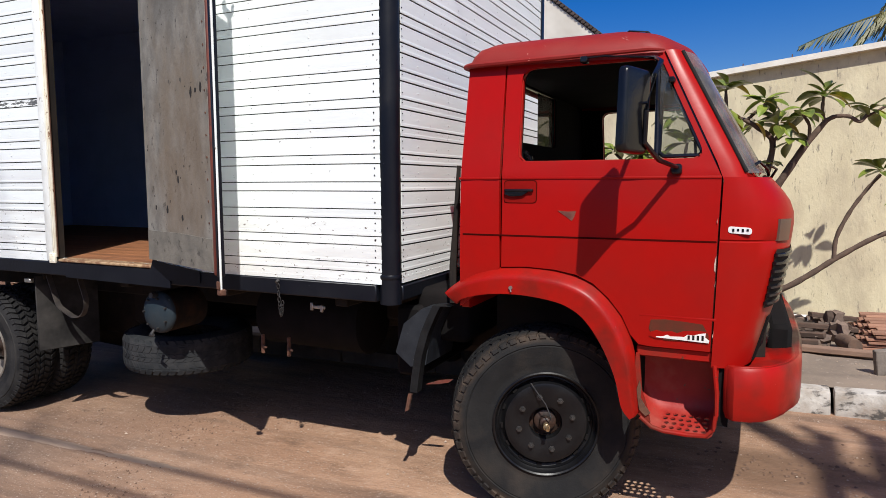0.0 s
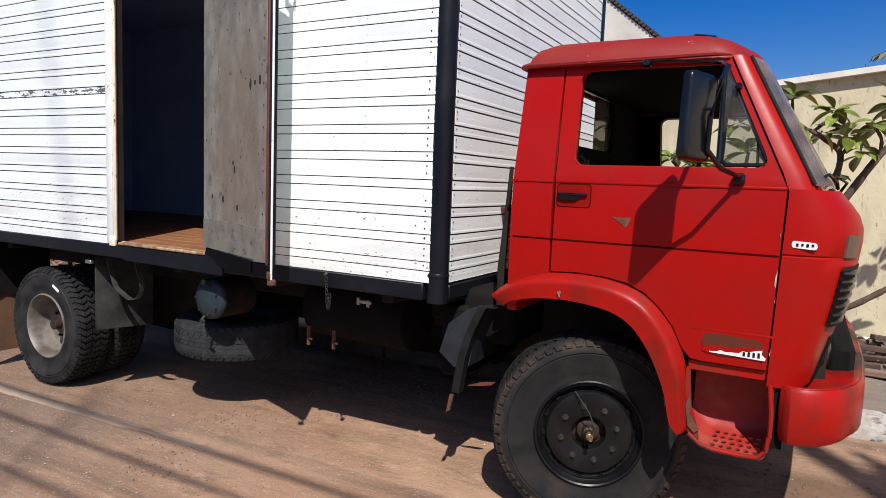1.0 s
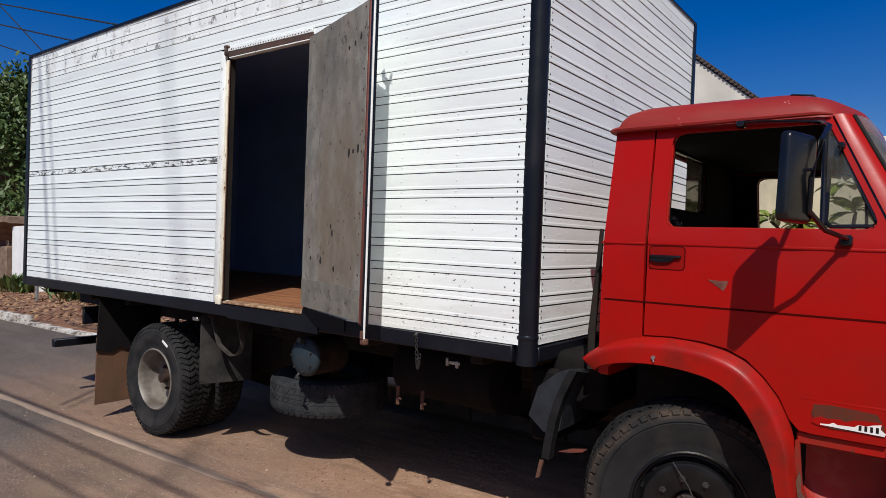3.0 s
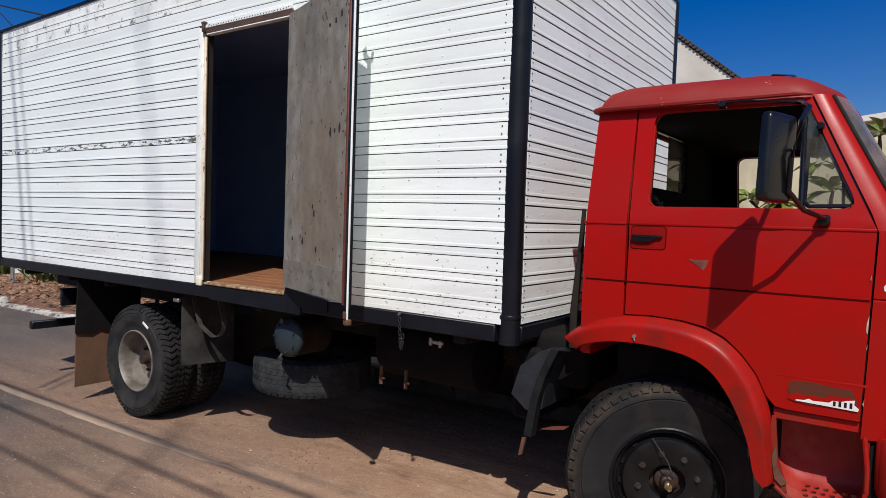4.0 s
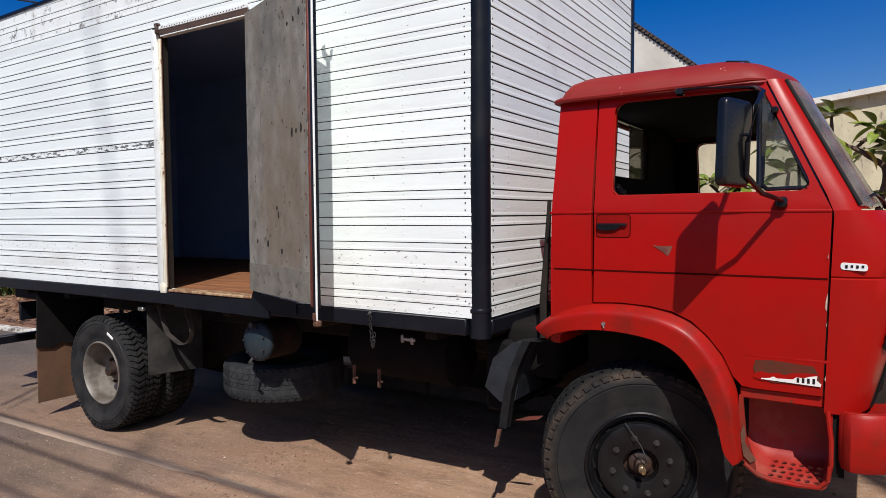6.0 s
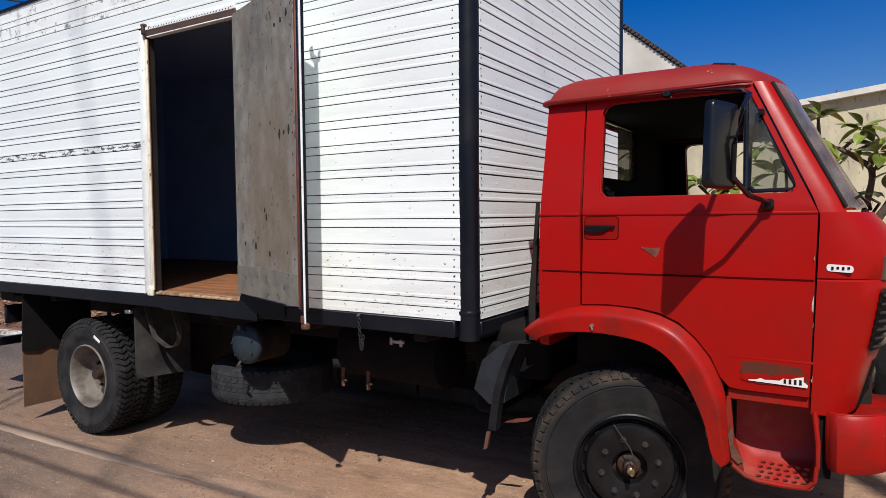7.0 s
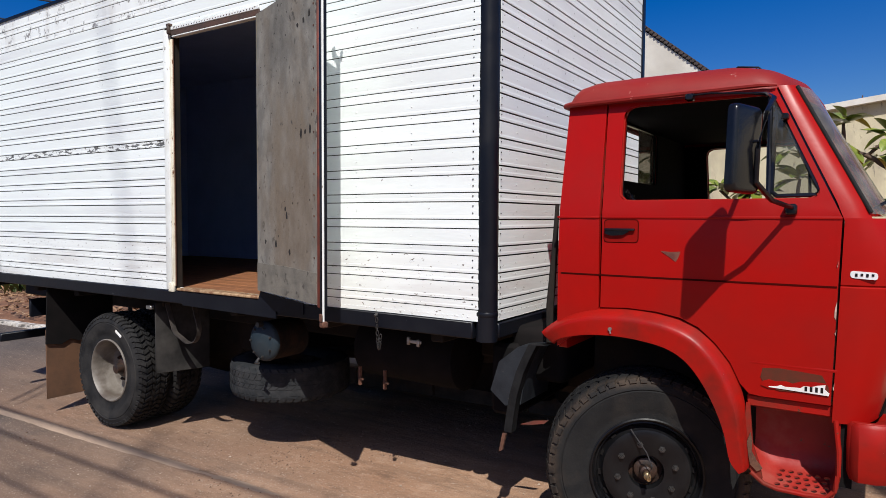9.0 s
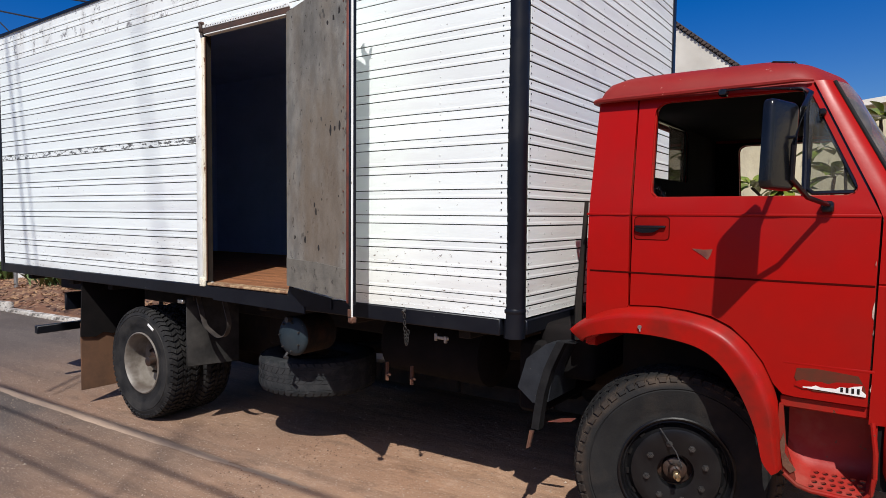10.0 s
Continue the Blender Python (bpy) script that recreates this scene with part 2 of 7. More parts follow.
MIRROR = surface("mirror_silvering", (0.85, 0.86, 0.87), (0.8, 0.81, 0.82), rough=0.04, metal=1.0)
BADGE_WHITE = surface("white_badge", (0.75, 0.75, 0.74), (0.65, 0.65, 0.64), rough=0.4, scale=30)
STICKER = surface("white_sticker", (0.8, 0.8, 0.78), (0.7, 0.68, 0.64), rough=0.6, scale=20)
PRIMER = surface("grey_brown_primer", (0.085, 0.028, 0.015), (0.13, 0.022, 0.012), rough=0.75, spec=0.15, scale=9)
TANK = surface("blue_black_tank_paint", (0.018, 0.029, 0.038), (0.030, 0.039, 0.045), spec=0.2, rough=0.5, scale=6, bump=0.1, third=(0.060, 0.030, 0.018), third_scale=5, third_at=(0.54, 0.66), spots=(0.45, 0.45, 0.43), spot_scale=30, spot_at=0.675, spot_soft=0.01)
FLAP_BROWN = surface("dusty_brown_flap", (0.150, 0.078, 0.044), (0.095, 0.054, 0.034), spec=0.3, rough=0.9, scale=4, bump=0.15)
FLAP_GREY = surface("dusty_grey_flap", (0.030, 0.029, 0.028), (0.017, 0.0165, 0.016), spec=0.04, rough=0.8, scale=5, bump=0.2, third=(0.06, 0.056, 0.052), third_scale=3, third_at=(0.5, 0.75))
# Near-black for hollows and gaps: deep shade is put into the colour.
SHADE_BLACK = surface("shade_black", (0.008, 0.0075, 0.0075), (0.012, 0.010, 0.010), spec=0.1, rough=0.95)
LAMP_GLASS = surface("dusty_lamp_lens", (0.13, 0.06, 0.035), (0.10, 0.06, 0.045), rough=0.3, scale=8)
SCREEN = clear_glass("windscreen_glass", (0.50, 0.60, 0.60), dusty=0.30)
DUSTY_PANE = clear_glass("dusty_rear_glass", (0.72, 0.70, 0.66), dusty=0.22)
VENT_GLASS = clear_glass("dusty_vent_glass", (0.75, 0.78, 0.77), dusty=0.07)
SPARE = surface("worn_spare_rubber", (0.023, 0.025, 0.027), (0.042, 0.042, 0.043), spec=0.10, rough=0.85, scale=9, bump=0.2, bump_scale=70)
FLAP_BLACK = surface("ragged_black_rubber", (0.014, 0.014, 0.0145), (0.007, 0.007, 0.0075), spec=0.15, rough=0.7, scale=9, bump=0.3, bump_scale=30)
COVER = surface("blue_grey_cover", (0.026, 0.030, 0.036), (0.014, 0.016, 0.020), spec=0.25, rough=0.55, scale=6, bump=0.4, bump_scale=14, spots=(0.10, 0.085, 0.07), spot_scale=26, spot_at=0.66)
TANK_SIDE = surface("rusty_tank_barrel", (0.016, 0.013, 0.012), (0.046, 0.025, 0.015), spec=0.15, rough=0.8, scale=7, bump=0.3)

def lane_surface(name, asphalt, asphalt_dark, dirt, dirt_dark, dirt_red, dark_spot):
    """Asphalt that disappears gradually under brown earth: earth past the gutter edge and over the lane towards +x."""
    mat = bpy.data.materials.new(name)
    mat.use_nodes = True
    n, l = nodes_of(mat)
    b = n["Principled BSDF"]
    tc = n.new("ShaderNodeTexCoord")

    def noisy(s, d, stretch=(1, 1, 1), rough_n=0.6):
        mp, t = n.new("ShaderNodeMapping"), n.new("ShaderNodeTexNoise")
        mp.inputs["Scale"].default_value = stretch
        l.new(tc.outputs["Object"], mp.inputs[0])
        t.inputs["Scale"].default_value, t.inputs["Detail"].default_value, t.inputs["Roughness"].default_value = s, d, rough_n
        l.new(mp.outputs[0], t.inputs["Vector"])
        return t.outputs[0]

    def ramp(v, a, c, to=1.0):
        r = n.new("ShaderNodeMapRange")
        r.inputs[1].default_value, r.inputs[2].default_value, r.inputs[4].default_value = a, c, to
        l.new(v, r.inputs[0])
        return r.outputs[0]

    def calc(op, a, c):
        m = n.new("ShaderNodeMath")
        m.operation = op
        for s, v in ((m.inputs[0], a), (m.inputs[1], c)):
            if isinstance(v, (int, float)):
                s.default_value = v
            else:
                l.new(v, s)
        return m.outputs[0]

    def mix(f, a, c):
        m = n.new("ShaderNodeMix")
        m.data_type = "RGBA"
        l.new(f, m.inputs[0])
        for s, v in ((m.inputs[6], a), (m.inputs[7], c)):
            if isinstance(v, tuple):
                s.default_value = (*v, 1)
            else:
                l.new(v, s)
        return m.outputs[2]
    xyz = n.new("ShaderNodeSeparateXYZ")
    l.new(tc.outputs["Object"], xyz.inputs[0])
    x = xyz.outputs[0]
    y = calc("SUBTRACT", xyz.outputs[1], calc("MULTIPLY", x, 0.0243))
    blur = calc("MULTIPLY", calc("SUBTRACT", noisy(1.1, 6, (0.5, 1, 1)), 0.5), 2.2)
    along = ramp(calc("ADD", x, calc("MULTIPLY", blur, 1.6)), -4.6, -0.6)
    across = ramp(calc("ADD", y, calc("MULTIPLY", blur, 0.12)), -0.28, -0.12, 0.62)
    across = calc("MULTIPLY", across, ramp(calc("ADD", x, blur), -8.5, -4.0))
    earth = calc("MAXIMUM", along, across)
    grey = mix(ramp(noisy(2.2, 7, (0.35, 1.5, 1)), 0.36, 0.64), asphalt, asphalt_dark)
    brown = mix(ramp(noisy(2.2, 10, (0.40, 1.2, 1), 0.70), 0.37, 0.63), dirt, dirt_dark)
    brown = mix(ramp(noisy(0.9, 6, (0.6, 1, 1)), 0.40, 0.64), brown, dirt_red)
    brown = mix(ramp(noisy(4.5, 9, (0.55, 1.1, 1), 0.72), 0.54, 0.68, 0.7), brown, dark_spot)
    brown = mix(ramp(noisy(1.6, 5, (0.10, 2.6, 1), 0.6), 0.52, 0.66, 0.55), brown, dirt_dark)
    brown = mix(ramp(noisy(11, 7, (0.7, 1, 1), 0.72), 0.54, 0.68, 0.5), brown, (0.52, 0.35, 0.245))
    col = mix(earth, grey, brown)
    col = mix(ramp(noisy(1.3, 5, (0.08, 3.0, 1), 0.6), 0.50, 0.64, 0.45), col, (0.085, 0.062, 0.050))
    col = mix(ramp(noisy(75, 3, (1, 1, 1), 0.7), 0.60, 0.66, 0.7), col, (0.50, 0.41, 0.33))
    col = mix(ramp(noisy(60, 4, (1, 1, 1), 0.75), 0.60, 0.67, 0.5), col, (0.07, 0.05, 0.04))
    l.new(col, b.inputs["Base Color"])
    b.inputs["Roughness"].default_value, b.inputs["Specular IOR Level"].default_value = 0.93, 0.3
    bp = n.new("ShaderNodeBump")
    bp.inputs["Strength"].default_value, bp.inputs["Distance"].default_value = 0.55, 0.012
    l.new(calc("ADD", noisy(70, 5, (0.7, 1, 1), 0.7), calc("MULTIPLY", noisy(14, 5, (0.7, 1.2, 1)), 1.8)), bp.inputs["Height"])
    l.new(bp.outputs[0], b.inputs["Normal"])
    return mat


LANE = lane_surface("asphalt_under_earth", (0.110, 0.087, 0.074), (0.076, 0.061, 0.052), (0.475, 0.292, 0.185), (0.265, 0.156, 0.098), (0.335, 0.190, 0.116), (0.125, 0.073, 0.047))
for spot, reach in (((1.86, 1.05, 0.0), 0.42), ((2.49, 1.29, 0.0), 0.45), ((2.61, 2.12, 0.0), 0.30)):
    add_stain(LANE, spot, reach, (0.150, 0.088, 0.054), 0.75, 9.0)
DIRT = surface("packed_red_brown_dirt", (0.36, 0.24, 0.16), (0.27, 0.178, 0.12), rough=0.95, scale=2.6, lo=0.38, hi=0.6, stretch=(0.35, 1.5, 1), bump=0.45, bump_scale=60,
               third=(0.22, 0.150, 0.108), third_scale=0.9, third_at=(0.46, 0.66), spots=(0.42, 0.33, 0.25), spot_scale=55, spot_at=0.685)
SEAM = surface("pale_gutter_edge", (0.37, 0.265, 0.19), (0.23, 0.165, 0.12), rough=0.95, scale=3, stretch=(0.5, 2, 1), bump=0.6, bump_scale=45, third=(0.20, 0.145, 0.11), third_scale=1.4, third_at=(0.46, 0.62))
CONCRETE = surface("pavement_concrete", (0.255, 0.200, 0.152), (0.175, 0.138, 0.108), rough=0.92, scale=1.8, bump=0.4, bump_scale=50, third=(0.31, 0.235, 0.178), third_scale=0.7, spots=(0.42, 0.36, 0.30), spot_scale=14, spot_at=0.60, spot_soft=0.12)
KERB = surface("whitewashed_kerb", (0.56, 0.53, 0.48), (0.38, 0.35, 0.31), rough=0.9, scale=6, bump=0.5, bump_scale=30, spots=(0.10, 0.09, 0.08), spot_scale=8, spot_at=0.50, spot_soft=0.10, spot_stretch=(0.8, 1, 1.7), piece=0.12, third=(0.36, 0.30, 0.24), third_scale=5, third_at=(0.45, 0.65))
# Darker kerb copy: the truck's shade is put into the colour.
KERB_SHADE = surface("shaded_kerb_concrete", (0.13, 0.09, 0.065), (0.085, 0.06, 0.045), rough=0.95, scale=5, bump=0.5, bump_scale=30, piece=0.15)
WALL = surface("cream_rendered_wall", (0.63, 0.555, 0.375), (0.57, 0.495, 0.325), rough=0.92, scale=2.2, stretch=(1.6, 1.6, 0.8), bump=0.45, bump_scale=26,
               third=(0.47, 0.40, 0.275), third_scale=2.4, third_at=(0.44, 0.66), spots=(0.27, 0.235, 0.175), spot_scale=20, spot_at=0.585, spot_soft=0.07, spot_stretch=(1.2, 1.2, 0.28))
COPING = surface("pale_coping", (0.72, 0.68, 0.60), (0.62, 0.57, 0.49), rough=0.9, scale=4, bump=0.2)


# ---------------------------------------------------------------- mesh helpers
def part(name, bm, material, parent=None, label="", sharp=38):
    me = bpy.data.meshes.new(name)
    bmesh.ops.recalc_face_normals(bm, faces=bm.faces)
    for f in bm.faces:
        f.smooth = True
    bm.to_mesh(me)
    bm.free()
    me.set_sharp_from_angle(angle=radians(sharp))
    me.materials.append(material)
    ob = new(name, me)
    if parent:
        ob.parent = parent
    if label:
        tagged(ob, label)
    return ob


def mesh():
    return bmesh.new()


def add_box(bm, x0, x1, y0, y1, z0, z1, bevel=0.0, segs=1, m=None):
    made = bmesh.ops.create_cube(bm, size=1)["verts"]
    for v in made:
        v.co = Vector(((x0 + x1) / 2 + v.co.x * (x1 - x0), (y0 + y1) / 2 + v.co.y * (y1 - y0), (z0 + z1) / 2 + v.co.z * (z1 - z0)))
        if m:
            v.co = m @ v.co
    if bevel:
        edges = list({e for v in made for e in v.link_edges})
        bmesh.ops.bevel(bm, geom=edges, offset=bevel, segments=segs, affect="EDGES", profile=0.5)
    return bm


def add_prism(bm, loop, axis, a, b):
    """Extrude a 2D loop along an axis from a to b. loop: the two other coordinates in x, y, z order."""
    def at(p, w):
        return {"x": (w, p[0], p[1]), "y": (p[0], w, p[1]), "z": (p[0], p[1], w)}[axis]
    one = [bm.verts.new(at(p, a)) for p in loop]
    two = [bm.verts.new(at(p, b)) for p in loop]
    k = len(loop)
    for i in range(k):
        bm.faces.new((one[i], one[(i + 1) % k], two[(i + 1) % k], two[i]))
    bm.faces.new(one)
    bm.faces.new(two[::-1])
    return bm


def add_tube(bm, path, radius, segs=10, closed=False, flat=1.0):
    """A round bar along points; radius a number or one per point."""
    pts = [Vector(p) for p in path]
    rings = []
    count = len(pts)
    up = Vector((0.13, 0.21, 1)).normalized()
    for i, p in enumerate(pts):
        a = pts[(i - 1) % count] if closed or i else p
        c = pts[(i + 1) % count] if closed or i < count - 1 else p
        d = (c - a).normalized()
        u = (up - d * up.dot(d))
        if u.length < 0.05:
            u = Vector((1, 0, 0)) - d * d.x
        u.normalize()
        w = d.cross(u)
        r = radius[i] if isinstance(radius, (list, tuple)) else radius
        rings.append([bm.verts.new(p + u * (r * math.cos(2 * math.pi * k / segs)) + w * (r * flat * math.sin(2 * math.pi * k / segs))) for k in range(segs)])
    for i in range(count if closed else count - 1):
        a, c = rings[i], rings[(i + 1) % count]
        for k in range(segs):
            bm.faces.new((a[k], a[(k + 1) % segs], c[(k + 1) % segs], c[k]))
    if not closed:
        bm.faces.new(rings[0][::-1])
        bm.faces.new(rings[-1])
    return bm


def add_lathe(bm, profile, segs=48, m=Matrix.Identity(4), cap=False):
    """Turn (radius, along) about the local y axis."""
    rings = []
    for r, w in profile:
        rings.append([bm.verts.new(m @ Vector((r * math.cos(2 * math.pi * k / segs), w, r * math.sin(2 * math.pi * k / segs)))) for k in range(segs)])
    for a, c in zip(rings, rings[1:]):
        for k in range(segs):
            bm.faces.new((a[k], a[(k + 1) % segs], c[(k + 1) % segs], c[k]))
    if cap:
        bm.faces.new(rings[0])
        bm.faces.new(rings[-1][::-1])
    return bm


def add_grid(bm, rows):
    """Skin over rows of points of equal length."""
    vs = [[bm.verts.new(p) for p in row] for row in rows]
    for a, c in zip(vs, vs[1:]):
        for k in range(len(a) - 1):
            bm.faces.new((a[k], a[k + 1], c[k + 1], c[k]))
    return vs


def thicken(bm, way, by):
    """Give an open skin a back at by along way, and side faces."""
    faces = list(bm.faces)
    rim = [e for e in bm.edges if len(e.link_faces) == 1]
    twin = {v: bm.verts.new(v.co + Vector(way) * by) for v in list(bm.verts)}
    for f in faces:
        bm.faces.new([twin[v] for v in reversed(f.verts)])
    for e in rim:
        a, c = e.verts
        bm.faces.new((a, c, twin[c], twin[a]))
    return bm


def rounded(points, radius, per=5):
    """A 2D loop with rounded corners; radius a number or one per corner."""
    out = []
    k = len(points)
    for i in range(k):
        p = Vector(points[i])
        a, c = Vector(points[i - 1]) - p, Vector(points[(i + 1) % k]) - p
        r = radius[i] if isinstance(radius, (list, tuple)) else radius
        r = min(r, a.length * 0.48, c.length * 0.48)
        if r < 1e-4:
            out.append(tuple(p))
            continue
        s, e = p + a.normalized() * r, p + c.normalized() * r
        for j in range(per + 1):
            t = j / per
            q = s * (1 - t) ** 2 + p * (2 * t * (1 - t)) + e * t * t
            out.append(tuple(q))
    return out


def resample(loop, k, start):
    """k points evenly along a closed 2D loop, from the point nearest to the bearing start (degrees) about its middle."""
    pts = [Vector(p) for p in loop]
    mid = sum(pts, Vector((0, 0))) / len(pts)
    area = sum(pts[i - 1].x * p.y - p.x * pts[i - 1].y for i, p in enumerate(pts))
    if area < 0:
        pts.reverse()
    dense = []
    for i, p in enumerate(pts):
        q = pts[(i + 1) % len(pts)]
        steps = max(1, int((q - p).length / 0.004))
        dense += [p.lerp(q, j / steps) for j in range(steps)]
    aim = Vector((math.cos(radians(start)), math.sin(radians(start))))
    first = max(range(len(dense)), key=lambda i: (dense[i] - mid).normalized().dot(aim))
    dense = dense[first:] + dense[:first]
    return [dense[int(i * len(dense) / k)] for i in range(k)]


def add_ring_plate(bm, outer, inner, place, k=96, rings=4):
    """A sheet between two closed 2D loops, laid into space by place(x, z). Points are paired by bearing about the hole's middle."""
    hole = [Vector(p) for p in inner]
    mid = sum(hole, Vector((0, 0))) / len(hole)

    def reach(loop, d):
        best = None
        for i, p in enumerate(loop):
            a, c = Vector(loop[i - 1]) - mid, Vector(p) - mid
            e = c - a
            den = d.x * e.y - d.y * e.x
            if abs(den) < 1e-12:
                continue
            t = (a.x * e.y - a.y * e.x) / den
            u = (a.x * d.y - a.y * d.x) / den
            if t > 0 and -1e-6 <= u <= 1 + 1e-6 and (best is None or t > best):
                best = t
        return mid + d * best
    bearings = sorted({round(math.atan2(Vector(p).y - mid.y, Vector(p).x - mid.x), 5) for p in list(outer) + list(inner)}
                      | {round(-math.pi + 2 * math.pi * (i + 0.5) / k, 5) for i in range(k)})
    rows = []
    for b in bearings:
        d = Vector((math.cos(b), math.sin(b)))
        o, i = reach(outer, d), reach(inner, d)
        rows.append([place(*o.lerp(i, j / rings)) for j in range(rings + 1)])
    rows.append(rows[0])
    vs = add_grid(bm, rows)
    bmesh.ops.remove_doubles(bm, verts=bm.verts, dist=1e-5)
    return vs


def add_sheet(bm, lower, upper, place, rows=6):
    """A sheet between two 2D polylines of equal length, laid into space by place."""
    add_grid(bm, [[place(*(Vector(a).lerp(Vector(c), j / rows))) for a, c in zip(lower, upper)] for j in range(rows + 1)])
    return bm


def empty(name, m, label, category, group="", kind=""):
    ob = new(name)
    ob.matrix_world = m
    return tagged(ob, label, category, group, kind)


# ---------------------------------------------------------------- ground
def flat_sheet(name, x0, x1, y0, y1, z, mat, label, step=0.5, rough=0.006, seed=0, rows=None):
    bm = mesh()
    xs = np.arange(x0, x1 + step / 2, step)
    ys = np.arange(y0, y1 + step / 2, step)
    add_grid(bm, [[(x, y, z + street_z(x) + rough * noise.noise((x * 1.7 + seed, y * 1.7, 0))) for x in xs] for y in ys])
    return tagged(part(name, bm, mat, None, sharp=80), label, "ground", kind="structure")


bm = mesh()
R = 1500
add_grid(bm, [[(x, y, street_z(x) - 0.05) for x in (-R, -60, -16, -8, 0.8, 20, 60, R)] for y in (-R, -60, -20, 0, 20, 60, R)])
tagged(part("ground", bm, DIRT), "bare brown earth reaching out to the horizon", "ground", kind="structure")
flat_sheet("road", -60, 40, -9, 4.0, 0.0, LANE, "dusty grey asphalt street disappearing under brown earth", 0.25)

# ---------------------------------------------------------------- the truck
truck = empty("box_truck", TRUCK, "old red box truck with white slatted cargo body, parked at kerb", "truck")
BX0, BX1, BW = -5.92, 0.087, 2.60          # cargo box: rear, front, width
RAIL0, SLAT0, TOP = 1.068, 1.160, 3.44    # underside of the rail, foot of the slats, top
DOOR0, DOOR1, DOORZ0, DOORZ1 = -2.455, -1.60, 1.176, 2.995
PITCH, FIRST = 0.1394, 1.2178
HEAD = DOORZ1 + 0.035


def add_strip(bm, a, b, shape, outward):
    """A pressed sheet strip from a to b (two plan points); shape: height and set-back of its section."""
    rows = []
    steps = max(2, int((Vector(b) - Vector(a)).length / 0.30))
    for z, d in shape:
        row = []
        for i in range(steps + 1):
            p = Vector(a).lerp(Vector(b), i / steps)
            wob = 0.0038 * noise.noise((p.x * 1.6 + 3, p.y * 1.6, z * 1.3)) + 0.0008 * noise.noise((p.x * 9, p.y * 9, z * 7))
            sag = 0.0024 * noise.noise((p.x * 1.3, p.y * 1.3 + 5, z * 0.8)) + 0.0010 * noise.noise((p.x * 4, p.y * 4, z * 6))
            row.append((p.x - outward[0] * (d + wob), p.y - outward[1] * (d + wob), z + sag))
        rows.append(row)
    add_grid(bm, rows)
    thicken(bm, (-outward[0], -outward[1], 0), 0.0035)
    return bm


def slat_shape(z, z1, low=SLAT0, lip=1.0, gap=0.0008):
    """A slat: its foot is rolled out into a slight lip that throws a thin shadow line."""
    hs = [(0.0522 + gap, 0.0), (0.0528 + gap, -0.0012), (0.0590, -0.0014), (0.0640, -0.0013), (0.0690, -0.0003), (0.0705, 0.0), (0.110, -0.0004), (PITCH - 0.0016 - gap, 0.0)]
    return [(max(low, min(z + h, z1)), d * lip) for h, d in hs]


def bead_shape(z, z0, lip=1.0):
    hs = [(0.0040, 0.0), (0.0046, -0.0012), (0.0108, -0.0014), (0.0158, -0.0013), (0.0208, -0.0003), (0.0223, 0.0), (0.0467, 0.0)]
    return [(max(z + h, z0), d * lip) for h, d in hs]


def slat_rows():
    z = FIRST - PITCH
    while z < TOP - 0.05:
        yield max(z, SLAT0), min(z + PITCH, TOP), z
        z += PITCH


box_side = part("cargo_side_frame", add_box(mesh(), BX0 + 0.03, BX1 - 0.02, 0.035, 0.05, SLAT0, SLAT0 + 0.02), WHITE, truck)
box_front = part("cargo_front_frame", add_box(mesh(), BX1 - 0.05, BX1 - 0.035, 0.05, BW - 0.05, SLAT0, SLAT0 + 0.02), WHITE, truck)
tagged(box_side, "white slatted near side of the cargo body")
tagged(box_front, "white slatted front bulkhead of the cargo body")
for z0, z1, z in slat_rows():
    low = WHITE_WORN if z < 1.37 else WHITE_STAINED if z > 3.15 else WHITE
    chip = WHITE_CHIPPED if 2.15 < z < 2.25 else low
    rear, front, over = ((BX0 + 0.03, 0), (DOOR0 - 0.124, 0)), ((DOOR1, 0), (BX1 - 0.03, 0)), ((DOOR0 - 0.124, 0), (DOOR1, 0))
    spans = [rear, front] if z1 < HEAD + 0.01 else [((BX0 + 0.03, 0), (BX1 - 0.03, 0))]
    if z < HEAD < z1 - 0.01:
        spans = [rear, front]
        if z1 > max(z + 0.06, HEAD + 0.01):
            part("slat", add_strip(mesh(), *over, slat_shape(z, z1, HEAD), (0, -1)), WHITE, box_side, sharp=3)
        if z + 0.048 > HEAD + 0.005:
            part("bead_strip", add_strip(mesh(), *over, bead_shape(z, HEAD), (0, -1)), WHITE, box_side, sharp=3)
    for a, b in spans:
        if z1 > z + 0.06:
            part("slat", add_strip(mesh(), a, b, slat_shape(z, z1, gap=0.0008 if b[0] < -2 else -0.0006), (0, -1)), low, box_side, sharp=3)
        if z0 < z + 0.04:
            part("bead_strip", add_strip(mesh(), a, b, bead_shape(z, z0), (0, -1)), chip if b[0] < -2 else low, box_side, sharp=3)
    a, b = (BX1, 0.10), (BX1, BW - 0.06)
    if z1 > z + 0.06:
        part("slat", add_strip(mesh(), a, b, slat_shape(z, z1, SLAT0, 1.0, 0.0022), (1, 0)), WHITE_WORN if z < 1.3 else WHITE, box_front, sharp=3)
    if z0 < z + 0.04:
        part("bead_strip", add_strip(mesh(), a, b, bead_shape(z, z0, 1.0), (1, 0)), WHITE, box_front, sharp=3)
bm = mesh()
add_box(bm, BX0 + 0.02, DOOR0 - 0.14, 0.022, 0.034, SLAT0, TOP - 0.03)
add_box(bm, DOOR1 + 0.03, BX1 - 0.04, 0.022, 0.034, SLAT0, TOP - 0.03)
add_box(bm, DOOR0 - 0.14, DOOR1 + 0.03, 0.022, 0.034, DOORZ1 + 0.03, TOP - 0.03)
part("side_backing", bm, DARK, truck)
